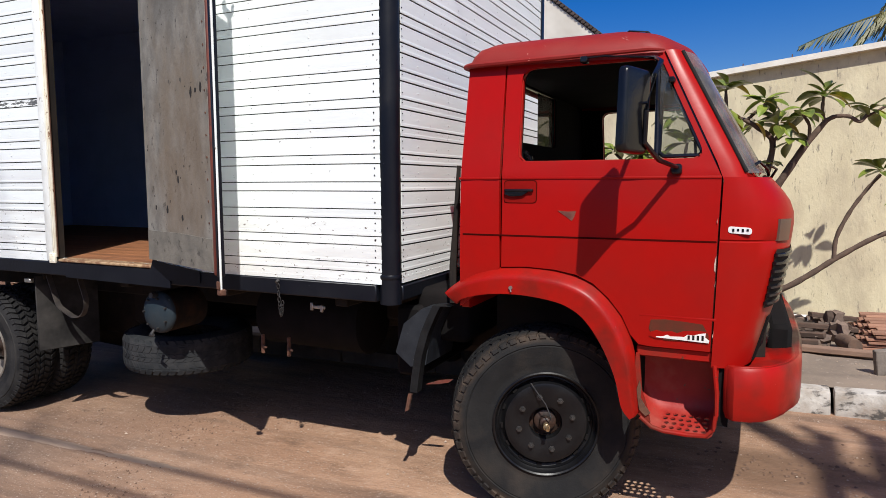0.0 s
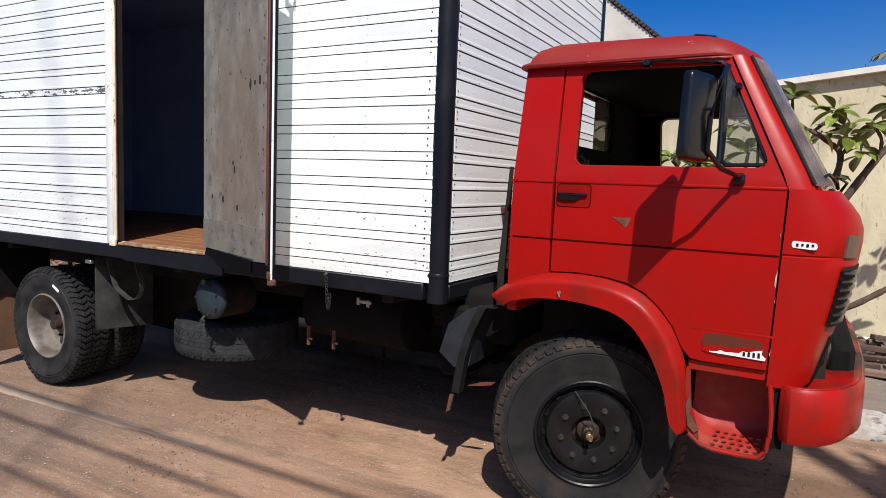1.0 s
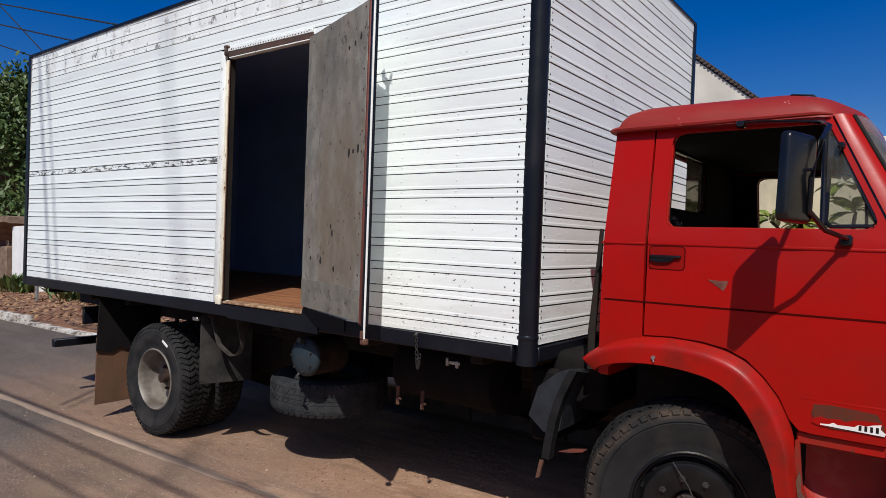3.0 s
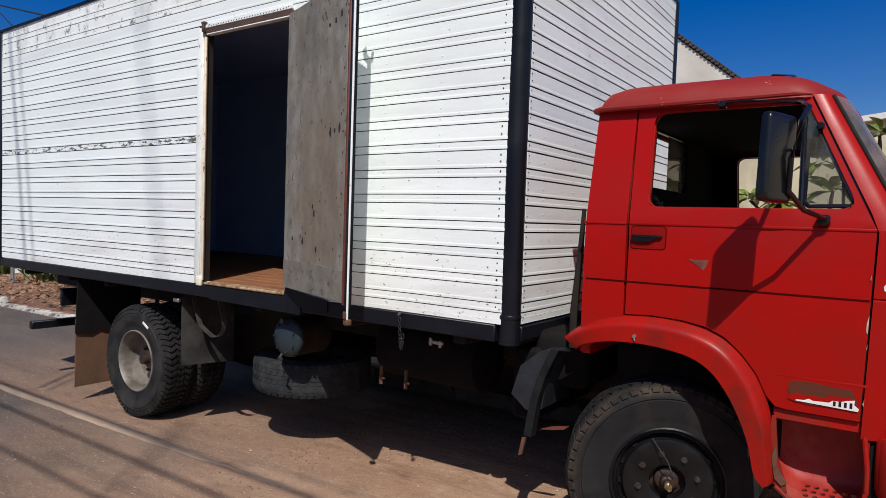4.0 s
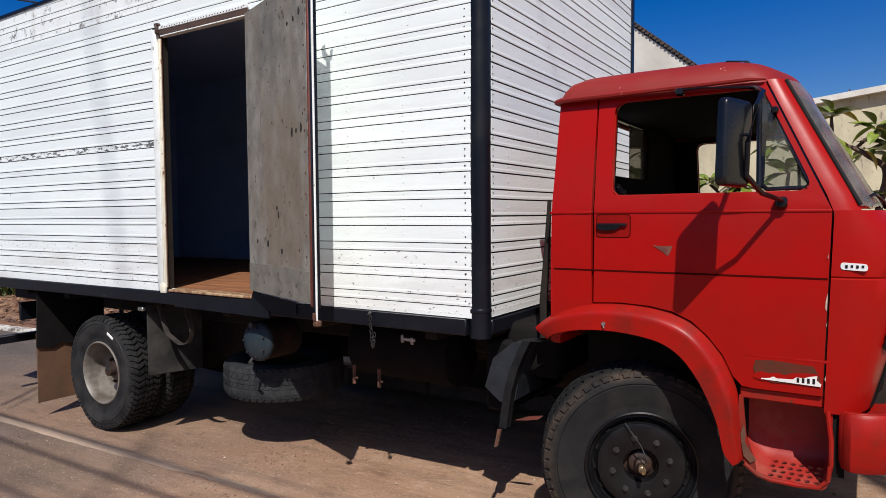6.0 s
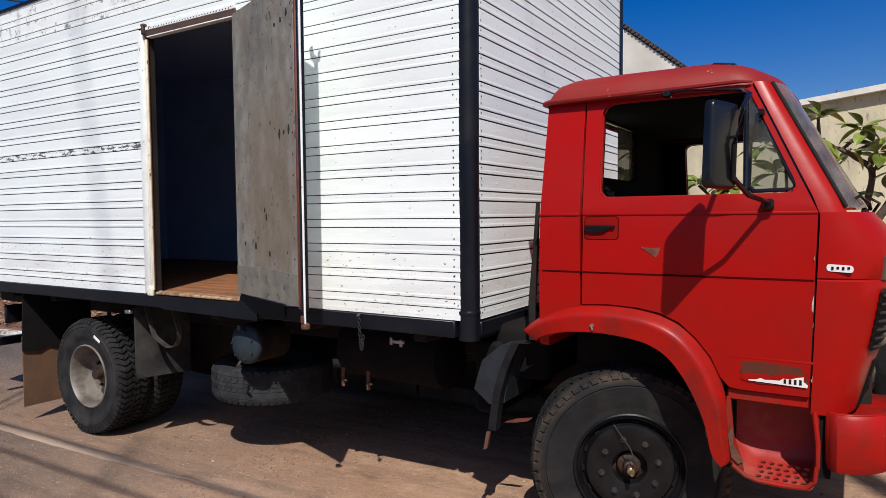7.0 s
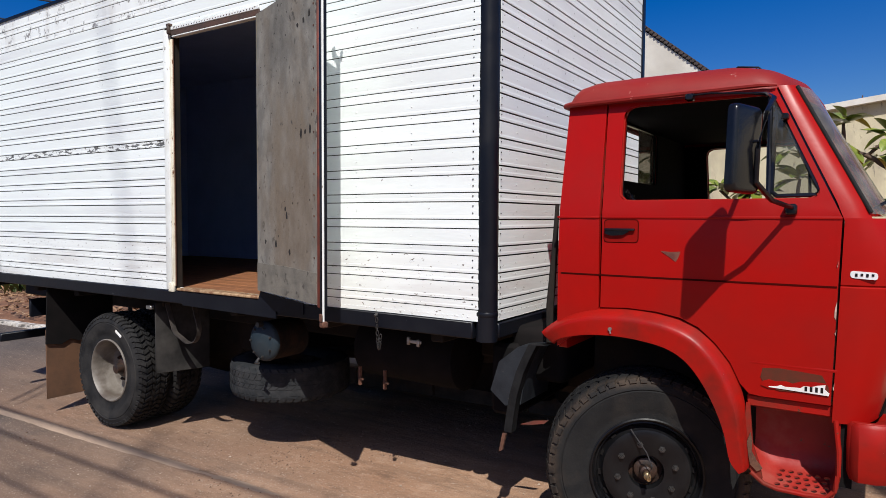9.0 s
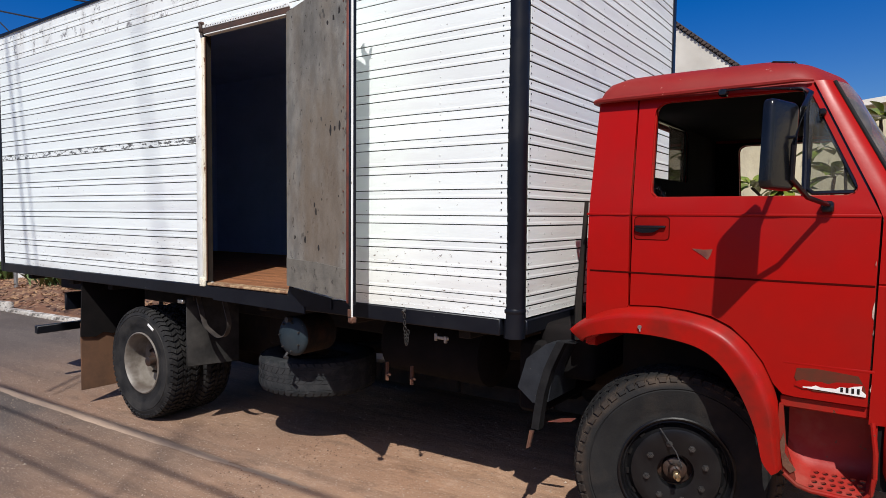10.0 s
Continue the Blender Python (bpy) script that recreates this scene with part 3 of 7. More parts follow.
part("front_backing", add_box(mesh(), BX1 - 0.034, BX1 - 0.022, 0.06, BW - 0.06, SLAT0, TOP - 0.03), DARK, truck)

# pale-lined inside and floor of the cargo body
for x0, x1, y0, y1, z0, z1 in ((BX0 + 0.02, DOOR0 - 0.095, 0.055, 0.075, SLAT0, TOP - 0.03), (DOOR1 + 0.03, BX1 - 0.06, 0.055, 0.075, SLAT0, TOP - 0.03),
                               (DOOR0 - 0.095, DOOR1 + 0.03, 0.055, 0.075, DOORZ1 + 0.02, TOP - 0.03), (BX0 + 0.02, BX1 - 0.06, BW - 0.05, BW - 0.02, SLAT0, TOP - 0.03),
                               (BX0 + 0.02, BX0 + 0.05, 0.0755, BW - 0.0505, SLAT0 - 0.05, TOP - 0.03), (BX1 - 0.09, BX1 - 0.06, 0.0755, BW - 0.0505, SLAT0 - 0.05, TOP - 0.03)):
    part("lining_panel", add_box(mesh(), x0, x1, y0, y1, z0, z1), INNER, truck, "pale blue lining panel of the cargo body")
part("lining_panel", add_box(mesh(), BX0 + 0.0505, BX1 - 0.0905, 0.0755, BW - 0.0505, TOP - 0.06, TOP - 0.035), INNER, truck, "pale blue lining under the cargo roof")
floor_part = part("cargo_floor", add_box(mesh(), BX0 + 0.05, BX1 - 0.1, 0.09, BW - 0.06, 1.105, 1.158), DARK, truck, "worn wooden cargo floor")
for i in range(16):
    y = 0.085 + i * 0.155
    bm = add_box(mesh(), BX0 + 0.08, BX1 - 0.12, y, y + 0.151, 1.159, 1.177, 0.004)
    part("plank", bm, PLANK, floor_part)

# frame of the cargo body: corner posts, sill rail, top edges
bm = mesh()
add_tube(bm, [(0.045, 0.05, RAIL0 - 0.012), (0.045, 0.05, 2.2), (0.045, 0.05, TOP + 0.08)], 0.056, 24)
add_tube(bm, [(0.045, 0.05, 1.186), (0.045, 0.05, 1.192), (0.045, 0.05, 1.204), (0.045, 0.05, 1.210)], [0.057, 0.060, 0.060, 0.057], 24)
part("corner_post", bm, BLACK, truck, "round black steel corner post")
part("corner_post", add_box(mesh(), BX0 - 0.03, BX0 + 0.045, -0.012, 0.06, RAIL0, TOP + 0.012, 0.01), BLACK, truck)
part("corner_post", add_box(mesh(), BX1 - 0.06, BX1 + 0.012, BW - 0.06, BW + 0.012, RAIL0, TOP + 0.075, 0.01), BLACK, truck)
part("sill_rail", add_box(mesh(), BX0, -0.008, -0.010, 0.05, RAIL0, SLAT0 - 0.002, 0.006), BLACK, truck, "black steel sill rail along the cargo body")
part("sill_rail", add_box(mesh(), BX1 - 0.045, BX1 + 0.010, 0.09, BW, RAIL0, SLAT0 - 0.012, 0.006), BLACK, truck, "black front sill rail")
def top_z(x):
    """The roof edge runs up slightly towards the cab."""
    return 3.511 + 0.0115 * x


bm = add_prism(mesh(), [(BX0 + 0.02, TOP - 0.004), (0.0, TOP - 0.004), (0.0, top_z(0) - 0.004), (BX0 + 0.02, top_z(BX0) - 0.004)], "y", -0.004, 0.022)
part("top_fascia", bm, WHITE_STAINED, truck, "stained white fascia under the cargo roof edge")
bm = add_prism(mesh(), [(0.09, TOP - 0.004), (BW - 0.06, TOP - 0.004), (BW - 0.06, top_z(BX1) - 0.004), (0.09, top_z(BX1) - 0.004)], "x", BX1 - 0.022, BX1 + 0.004)
part("top_fascia", bm, WHITE, truck)
bm = add_prism(mesh(), [(BX0, top_z(BX0) - 0.010), (0.0, top_z(0) - 0.010), (0.0, top_z(0) + 0.014), (BX0, top_z(BX0) + 0.014)], "y", -0.014, 0.03)
part("top_rail", bm, BLACK, truck, "dark edge strip along the cargo roof")
part("top_rail", add_box(mesh(), BX1 - 0.04, BX1 + 0.014, 0.09, BW, top_z(BX1) - 0.010, top_z(BX1) + 0.014, 0.006), BLACK, truck)
bm = add_prism(mesh(), [(BX0, top_z(BX0) - 0.03), (BX1 - 0.045, top_z(BX1) - 0.03), (BX1 - 0.045, top_z(BX1) + 0.010), (BX0, top_z(BX0) + 0.010)], "y", 0.031, BW)
part("cargo_roof", bm, WHITE, truck, "white sheet roof of the cargo body")
part("underframe", add_box(mesh(), BX0 + 0.1, BX1 - 0.05, 0.15, BW - 0.1, RAIL0 + 0.005, 1.104), DARK, truck)

# rivets along the slat joints and the posts
bm = mesh()
def add_rivet(bm, p, out, r=0.0046):
    top = bm.verts.new(Vector(p) + Vector(out) * 0.0040)
    u, w = (Vector((0, 0, 1)), Vector(out).cross(Vector((0, 0, 1))))
    ring = [bm.verts.new(Vector(p) + u * (r * math.cos(k * math.pi / 3)) + w * (r * math.sin(k * math.pi / 3))) for k in range(6)]
    for k in range(6):
        bm.faces.new((top, ring[k], ring[(k + 1) % 6]))
for z0, z1, z in slat_rows():
    if z1 - z < 0.1 or z < 1.1:
        continue
    for x in (-0.40, -0.79, -1.18, -2.90, -3.43, -3.96, -4.49, -5.02, -5.55):
        for h in (0.036, 0.095):
            add_rivet(bm, (x, -0.001, z + h), (0, -1, 0))
    for y in (0.29, 0.68, 1.08, 1.50, 1.90, 2.30):
        for h in (0.036, 0.095):
            add_rivet(bm, (BX1 + 0.001, y, z + h), (1, 0, 0), 0.0050)
for i in range(50):
    add_rivet(bm, (BX1 + 0.001, 0.12 + i * 0.048, 1.192), (1, 0, 0), 0.0055)
    add_rivet(bm, (-0.04 - i * 0.031, -0.001, 1.181), (0, -1, 0), 0.0045)
tagged(part("rivets", bm, WHITE, truck, "small painted rivet heads"), kind="stuff")
bm = mesh()
for z0, z1, z in slat_rows():
    for h in (0.030, 0.080, 0.115):
        if SLAT0 < z + h < TOP - 0.06:
            wob = noise.noise((z * 9, h * 31, 2))
            if wob > -0.25:
                add_rivet(bm, (-0.013 + 0.002 * wob, -0.002, z + h + 0.006 * wob), (0, -1, 0), 0.0045)
            if wob < 0.3:
                add_rivet(bm, (BX1 + 0.002, 0.112 + 0.004 * wob, z + h), (1, 0, 0), 0.0045)
tagged(part("screw_heads", bm, BLACK, truck, "dark screw heads along the post"), kind="stuff")

JAMB_WHITE = surface("chipped_white_jamb_paint", (0.80, 0.83, 0.80), (0.70, 0.71, 0.67), rough=0.5, scale=7, bump=0.08, spots=(0.20, 0.17, 0.13), spot_scale=28, spot_at=0.63, spot_stretch=(1, 1, 0.5))
HEADER = surface("dark_brown_header", (0.055, 0.035, 0.027), (0.09, 0.045, 0.03), rough=0.7, scale=14, bump=0.2)
# side door opening: cream jamb, header track, sill
bm = mesh()
add_box(bm, DOOR0 - 0.1225, DOOR0 - 0.062, -0.012, 0.05, SLAT0 + 0.005, DOORZ1 + 0.02, 0.003, 2)
part("door_jamb", bm, JAMB_WHITE, truck, "chipped white door jamb strip")
bm = mesh()
add_box(bm, DOOR0 - 0.060, DOOR0 - 0.046, -0.004, 0.010, SLAT0 + 0.03, DOORZ1 - 0.05, 0.002)
add_box(bm, DOOR0 - 0.044, DOOR0 - 0.026, -0.010, 0.006, SLAT0 + 0.03, DOORZ1 - 0.05, 0.003, 2)
part("door_jamb", bm, CREAM, truck, "chipped cream inner door jamb")
part("jamb_seal", add_box(mesh(), DOOR0 - 0.0255, DOOR0 - 0.018, -0.003, 0.004, SLAT0 + 0.03, DOORZ1 - 0.05, 0.002), RUST, truck, "rusty worn jamb edge")
part("jamb_core", add_box(mesh(), DOOR0 - 0.115, DOOR0 - 0.027, 0.0105, 0.0545, SLAT0, DOORZ1 + 0.005), DARK, truck)
bm = mesh()
add_box(bm, DOOR0 - 0.090, DOOR0 - 0.030, -0.020, 0.0, SLAT0 - 0.010, SLAT0 + 0.055, 0.005, 2)
for hx, hz in ((-0.075, 0.005), (-0.075, 0.038), (-0.045, 0.005), (-0.045, 0.038)):
    add_rivet(bm, (DOOR0 + hx, -0.020, SLAT0 + hz), (0, -1, 0), 0.006)
part("jamb_foot", bm, CREAM, truck, "bolted cream jamb foot plate")
bm = mesh()
add_box(bm, DOOR0 - 0.03, DOOR1 + 0.02, -0.014, 0.05, DOORZ1 + 0.008, DOORZ1 + 0.034, 0.003)
header = part("door_header", bm, WHITE_WORN, truck, "perforated white door header strip")
for i in range(30):
    x = DOOR0 + 0.01 + i * 0.028
    part("header_hole", add_prism(mesh(), [(x + 0.0055 * math.cos(q), DOORZ1 + 0.019 + 0.0045 * math.sin(q)) for q in np.linspace(0, 2 * math.pi, 7)[:-1]], "y", -0.0148, -0.010), HEADER, header)
bm = mesh()
add_box(bm, DOOR0 - 0.055, DOOR0 - 0.031, -0.032, 0.05, DOORZ1 - 0.02, DOORZ1 + 0.05, 0.006)
add_box(bm, DOOR0 - 0.062, DOOR0 - 0.024, -0.030, 0.05, DOORZ1 + 0.036, DOORZ1 + 0.055, 0.004)
add_box(bm, DOOR0 - 0.03, DOOR1 + 0.02, -0.010, 0.05, DOORZ1 - 0.030, DOORZ1 + 0.0075, 0.003)
part("header_track", bm, HEADER, truck, "rusty brown door header track")
part("header_lip", add_box(mesh(), DOOR0 - 0.02, DOOR1 + 0.01, -0.012, 0.03, DOORZ1 - 0.040, DOORZ1 - 0.031, 0.002), JAMB_WHITE, truck)
part("door_sill", add_box(mesh(), DOOR0 - 0.005, DOOR1 + 0.02, -0.016, 0.085, SLAT0, DOORZ0 + 0.004, 0.006), surface("chipped_yellow_sill", (0.40, 0.27, 0.15), (0.20, 0.10, 0.05), rough=0.8, scale=26, lo=0.42, hi=0.58, bump=0.4), truck, "chipped yellowish door sill")
part("sill_plate", add_prism(mesh(), [(-2.385, 1.062), (-1.44, 1.050), (-1.44, 1.095), (-1.20, 1.095), (-1.20, 1.166), (-1.58, 1.212), (-1.60, SLAT0 - 0.004), (-2.385, SLAT0 - 0.004)], "y", -0.0185, -0.0105), BLACK, truck, "black steel plate below the cargo door")
part("inner_jamb", add_box(mesh(), DOOR1, DOOR1 + 0.04, -0.004, 0.06, SLAT0 + 0.03, DOORZ1, 0.005), BLACK, truck)

# open side door, folded back on its front hinges
DOORTURN = pose(DOOR1 + 0.028, -0.03, 0, 0, 0, -20.3)
DW = 0.912
door = new("cargo_door")
door.parent, door.matrix_local = truck, DOORTURN
tagged(door, "side cargo door folded back, bare plywood inside")
part("plywood_panel", add_box(mesh(), 0, DW - 0.0585, -0.012, 0.012, 1.222, 2.96, 0.003), PLY, door, "grey weathered plywood panel")
add_stain(PLY, (0.55, 0.0, 1.72), 0.75, (0.165, 0.112, 0.064), 0.55, 4.0)
add_stain(PLY, (0.35, 0.0, 2.75), 0.45, (0.085, 0.078, 0.066), 0.5, 5.0)
rnd = random.Random(17)
PLY_PATCH = surface("stained_patch_plywood", (0.135, 0.124, 0.102), (0.20, 0.182, 0.146), rough=0.85, scale=8.0, lo=0.38, hi=0.62, bump=0.35, bump_scale=30, spots=(0.06, 0.052, 0.042), spot_scale=12, spot_at=0.58, spot_soft=0.08)
HOLE = surface("dark_hole", (0.012, 0.010, 0.009), (0.02, 0.016, 0.013), rough=0.95)
holes = [(0.66, 2.150), (0.715, 2.156), (0.775, 2.165), (0.14, 1.54), (0.30, 1.53), (0.50, 1.49), (0.46, 1.70), (0.44, 1.74), (0.62, 2.75), (0.70, 2.76), (0.77, 2.78), (0.55, 1.335), (0.74, 1.34), (0.72, 1.30), (0.12, 2.5), (0.66, 2.2), (0.24, 2.02)]
for i in range(45):
    holes.append((rnd.uniform(0.03, 0.83), rnd.uniform(1.25, 2.93)))
for i, (hx, hz) in enumerate(holes):
    r = 0.015 if i < 12 else rnd.uniform(0.0018, 0.0055)
    tall = rnd.uniform(0.7, 2.4)
    loop = [(hx + r * rnd.uniform(0.6, 1.1) * math.cos(q), hz + r * tall * rnd.uniform(0.6, 1.1) * math.sin(q)) for q in np.linspace(0, 2 * math.pi, 9)[:-1]]
    part("gouge", add_prism(mesh(), loop, "y", -0.0128, -0.008), HOLE, door)
for i in range(16):
    hz = 1.25 + i * 0.112
    part("screw", add_prism(mesh(), [(DW - 0.09 + 0.006 * math.cos(q), hz + 0.006 * math.sin(q)) for q in np.linspace(0, 2 * math.pi, 9)[:-1]], "y", -0.0145, -0.008), RUST, door)
bm = add_prism(mesh(), [(0.004, 1.224), (DW - 0.062, 1.224), (DW - 0.062, 1.392), (0.45, 1.404), (0.004, 1.400)], "y", -0.0150, -0.0115)
part("patch_board", bm, PLY_PATCH, door, "darker plywood patch along the door foot")
part("edge_channel", add_box(mesh(), DW - 0.058, DW - 0.034, -0.014, 0.03, 1.207, 2.985, 0.006), RUST_RED, door, "rust-red steel edge channel")
part("outer_skin", add_box(mesh(), 0.0, DW - 0.055, 0.031, 0.040, 1.226, 2.955, 0.003), WHITE, door, "white outer door skin")
part("edge_strip", add_box(mesh(), DW - 0.0335, DW - 0.011, -0.010, 0.026, 1.20, 2.985, 0.003), BLACK, door, "black rubber door edge")
part("inner_frame", add_box(mesh(), 0.0, DW - 0.08, 0.013, 0.031, 1.222, 2.96), DARK, door)
bm = mesh()
add_tube(bm, [(DW - 0.006, -0.002, 1.12), (DW - 0.006, -0.002, 2.0), (DW - 0.006, -0.002, 3.0)], 0.0060, 10)
part("lock_rod", bm, JAMB_WHITE, door, "pale door lock rod")
bm = mesh()
add_box(bm, DW - 0.030, DW + 0.010, -0.016, 0.02, 1.105, 1.138, 0.006)
add_box(bm, DW - 0.026, DW + 0.006, -0.019, -0.012, 1.138, 1.18, 0.003)
part("rod_foot", bm, RUST, door)
bm = mesh()
add_tube(bm, [(DW - 0.006, 0.004, 3.00), (DW - 0.012, 0.004, 3.07), (DW - 0.05, 0.004, 3.08), (DW - 0.06, 0.004, 3.12)], 0.012, 8)
add_tube(bm, [(DW - 0.012, 0.004, 3.06), (DW + 0.02, 0.004, 3.09), (DW + 0.025, 0.004, 3.13)], 0.010, 8)
part("rod_hook", bm, STEEL, door)

# ---------------------------------------------------------------- cab
CX0, CMID = 0.425, 1.30
YS0 = 0.085


def side_y(z):
    """The cab's side leans in above the belt line."""
    return YS0 if z < 1.72 else YS0 + (z - 1.72) * 0.22


def side(x, z):
    bulge = 0.012 * math.sin(max(0, min(1, (z - 0.9) / 0.85)) * math.pi)
    return (x, side_y(z) - bulge, z)


def mirrored(bm):
    """The same mesh on the far side of the cab."""
    for v in bm.verts:
        v.co.y = 2 * CMID - v.co.y
    return bm


def pillar_x(z):
    """The door's front edge: upright below the belt, then along the windscreen pillar."""
    return 1.583 + 0.0263 * (z - 0.9) if z < 1.70 else 1.604 - (z - 1.70) * 0.472


WINDOW = rounded([(0.712, 1.773), (1.540, 1.775), (1.332, 2.222), (0.700, 2.220)], [0.05, 0.07, 0.04, 0.06], 5)
DOOR_LINE = [(0.640, 1.276), (0.766, 1.283), (0.90, 1.276), (1.0, 1.258), (1.08, 1.222), (1.15, 1.160), (1.21, 1.085), (1.25, 1.0), (1.285, 0.962), (1.33, 0.957), (1.581, 0.957),
             (1.590, 1.3), (1.600, 1.70), (1.503, 1.905), (1.409, 2.105), (1.343, 2.245), (1.1, 2.245), (0.85, 2.245), (0.622, 2.245), (0.631, 1.93), (0.642, 1.6)]

WINDOW_FAR = rounded([(0.650, 1.773), (1.540, 1.775), (1.332, 2.222), (0.645, 2.220)], [0.05, 0.045, 0.04, 0.06], 5)
DOOR_FAR = [(x - 0.10 if x < 0.65 else x, z) for x, z in DOOR_LINE]


def door_skin(far):
    bm = mesh()
    add_ring_plate(bm, DOOR_FAR if far else DOOR_LINE, WINDOW_FAR if far else WINDOW, side, 120, 6)
    thicken(bm, (0, 1, 0), 0.045)
    return mirrored(bm) if far else bm


cab_door = part("cab_door", door_skin(False), RED, truck, "red cab door with a peeling sticker, window wound down")
far_door = part("cab_door", door_skin(True), RED, truck, "far red cab door with open window")

# rear quarter panel and back wall
for far in (False, True):
    bm = mesh()
    add_sheet(bm, [(CX0, 1.07), (0.48, 1.11), (0.55, 1.17), (0.60, 1.22), (0.632, 1.276)], [(CX0 + 0.0, 2.245), (0.46, 2.245), (0.52, 2.245), (0.57, 2.245), (0.614, 2.245)], side, 14)
    if far:
        for v in bm.verts:
            v.co.x = CX0 + (v.co.x - CX0) * 0.45
    thicken(bm, (0, 1, 0), 0.03)
    part("quarter_panel", mirrored(bm) if far else bm, RED, truck)
bm = mesh()
back_outer = rounded([(YS0 + 0.0, 1.06), (2 * CMID - YS0, 1.06), (2 * CMID - 0.21, 2.28), (0.21, 2.28)], 0.02, 3)
back_hole = rounded([(0.80, 1.905), (1.625, 1.905), (1.625, 2.258), (0.80, 2.258)], 0.05, 4)
add_ring_plate(bm, back_outer, back_hole, lambda y, z: (CX0 + 0.004, y, z), 60, 3)
thicken(bm, (1, 0, 0), 0.04)
part("cab_back", bm, RED, truck, "red cab back wall with a rear window opening")

# roof: drip rail and crowned lid
def roof_rows(lift=0.0):
    levels = [(0.0, 2.250, 0.0), (0.006, 2.278, 0.03), (0.018, 2.312, 0.05), (0.040, 2.346, 0.09), (0.085, 2.374, 0.16), (0.16, 2.393, 0.2), (0.28, 2.409, 0.30), (0.5, 2.419, 0.5)]
    rows = []
    for inset, z, _ in levels:
        loop = rounded([(CX0 - 0.012 + inset * 0.8, 0.185 + inset), (1.362 - inset * 0.85, 0.185 + inset), (1.470 - inset * 1.1, 0.42 + inset), (1.505 - inset * 1.1, 0.9),
                        (1.505 - inset * 1.1, 2 * CMID - 0.9), (1.470 - inset * 1.1, 2 * CMID - 0.42 - inset), (1.362 - inset * 0.85, 2 * CMID - 0.185 - inset), (CX0 - 0.012 + inset * 0.8, 2 * CMID - 0.185 - inset)],
                       [0.05 + inset, 0.10, 0.2, 0.2, 0.2, 0.2, 0.10, 0.05 + inset], 6)
        rows.append([(x, y, z - 0.012 + lift - max(0, x - 1.15) * 0.10) for x, y in loop] )
        rows[-1].append(rows[-1][0])
    return rows
bm = mesh()
rows = roof_rows()
add_grid(bm, rows)
bm.faces.new([bm.verts.new(p) for p in rows[-1][:-1]])
bmesh.ops.remove_doubles(bm, verts=bm.verts, dist=1e-4)
part("cab_roof", bm, ROOF_RED, truck, "faded red crowned cab roof", sharp=60)
bm = mesh()
add_tube(bm, [(CX0 - 0.022, 0.20, 2.248), (CX0 + 0.015, 0.170, 2.249), (0.9, 0.163, 2.253), (1.28, 0.166, 2.258), (1.345, 0.190, 2.256)], [0.014, 0.014, 0.014, 0.012, 0.006], 8)
part("drip_rail", bm, ROOF_RED, truck)
bm = mesh()
add_tube(bm, [(CX0 - 0.022, 0.20, 2.248), (CX0 - 0.022, 1.3, 2.248), (CX0 - 0.022, 2.4, 2.248)], 0.014, 8)
part("drip_rail", bm, ROOF_RED, truck)

# front: corner panels and nose below the belt, pillars and windscreen above
def nose_x(z):
    for (z0, x0), (z1, x1) in zip(NOSE, NOSE[1:]):
        if z <= z1:
            t = max(0, (z - z0) / (z1 - z0))
            return x0 + (x1 - x0) * t
    return NOSE[-1][1]
NOSE = [(0.88, 1.752), (1.0, 1.788), (1.20, 1.842), (1.40, 1.880), (1.52, 1.892), (1.58, 1.884), (1.63, 1.852), (1.69, 1.800), (1.73, 1.765)]


def front_outline(z, x_edge, x_front, count=10):
    """Half a plan outline: from the door's edge round the corner to the middle."""
    ys = side(1.6, z)[1]
    pts = []
    r = x_front - x_edge
    for i in range(count + 1):
        a = i / count * math.pi / 2
        s, c = math.sin(a) ** 0.82, 1 - math.cos(a) ** 0.82 if a < 1.57 else 1.0
        pts.append((x_edge + r * s, ys + 0.34 * c, z))
    for i in range(1, 5):
        pts.append((x_front + 0.02 * math.sin(i / 4 * math.pi / 2), ys + 0.34 + (CMID - ys - 0.34) * i / 4, z))
    return pts


for far in (False, True):
    bm = mesh()
    add_grid(bm, [front_outline(z, pillar_x(min(z, 1.70)) + 0.004, nose_x(z)) for z in (0.89, 0.95, 1.05, 1.15, 1.25, 1.35, 1.428, 1.434, 1.44, 1.5, 1.55, 1.60, 1.64, 1.68, 1.698)])
    for v in bm.verts:
        if abs(v.co.z - 1.434) < 0.001:
            v.co.y += 0.006
    thicken(bm, (0, 1, 0), 0.02)
    part("front_panel", mirrored(bm) if far else bm, PANEL_RED, truck, "red front corner panel")

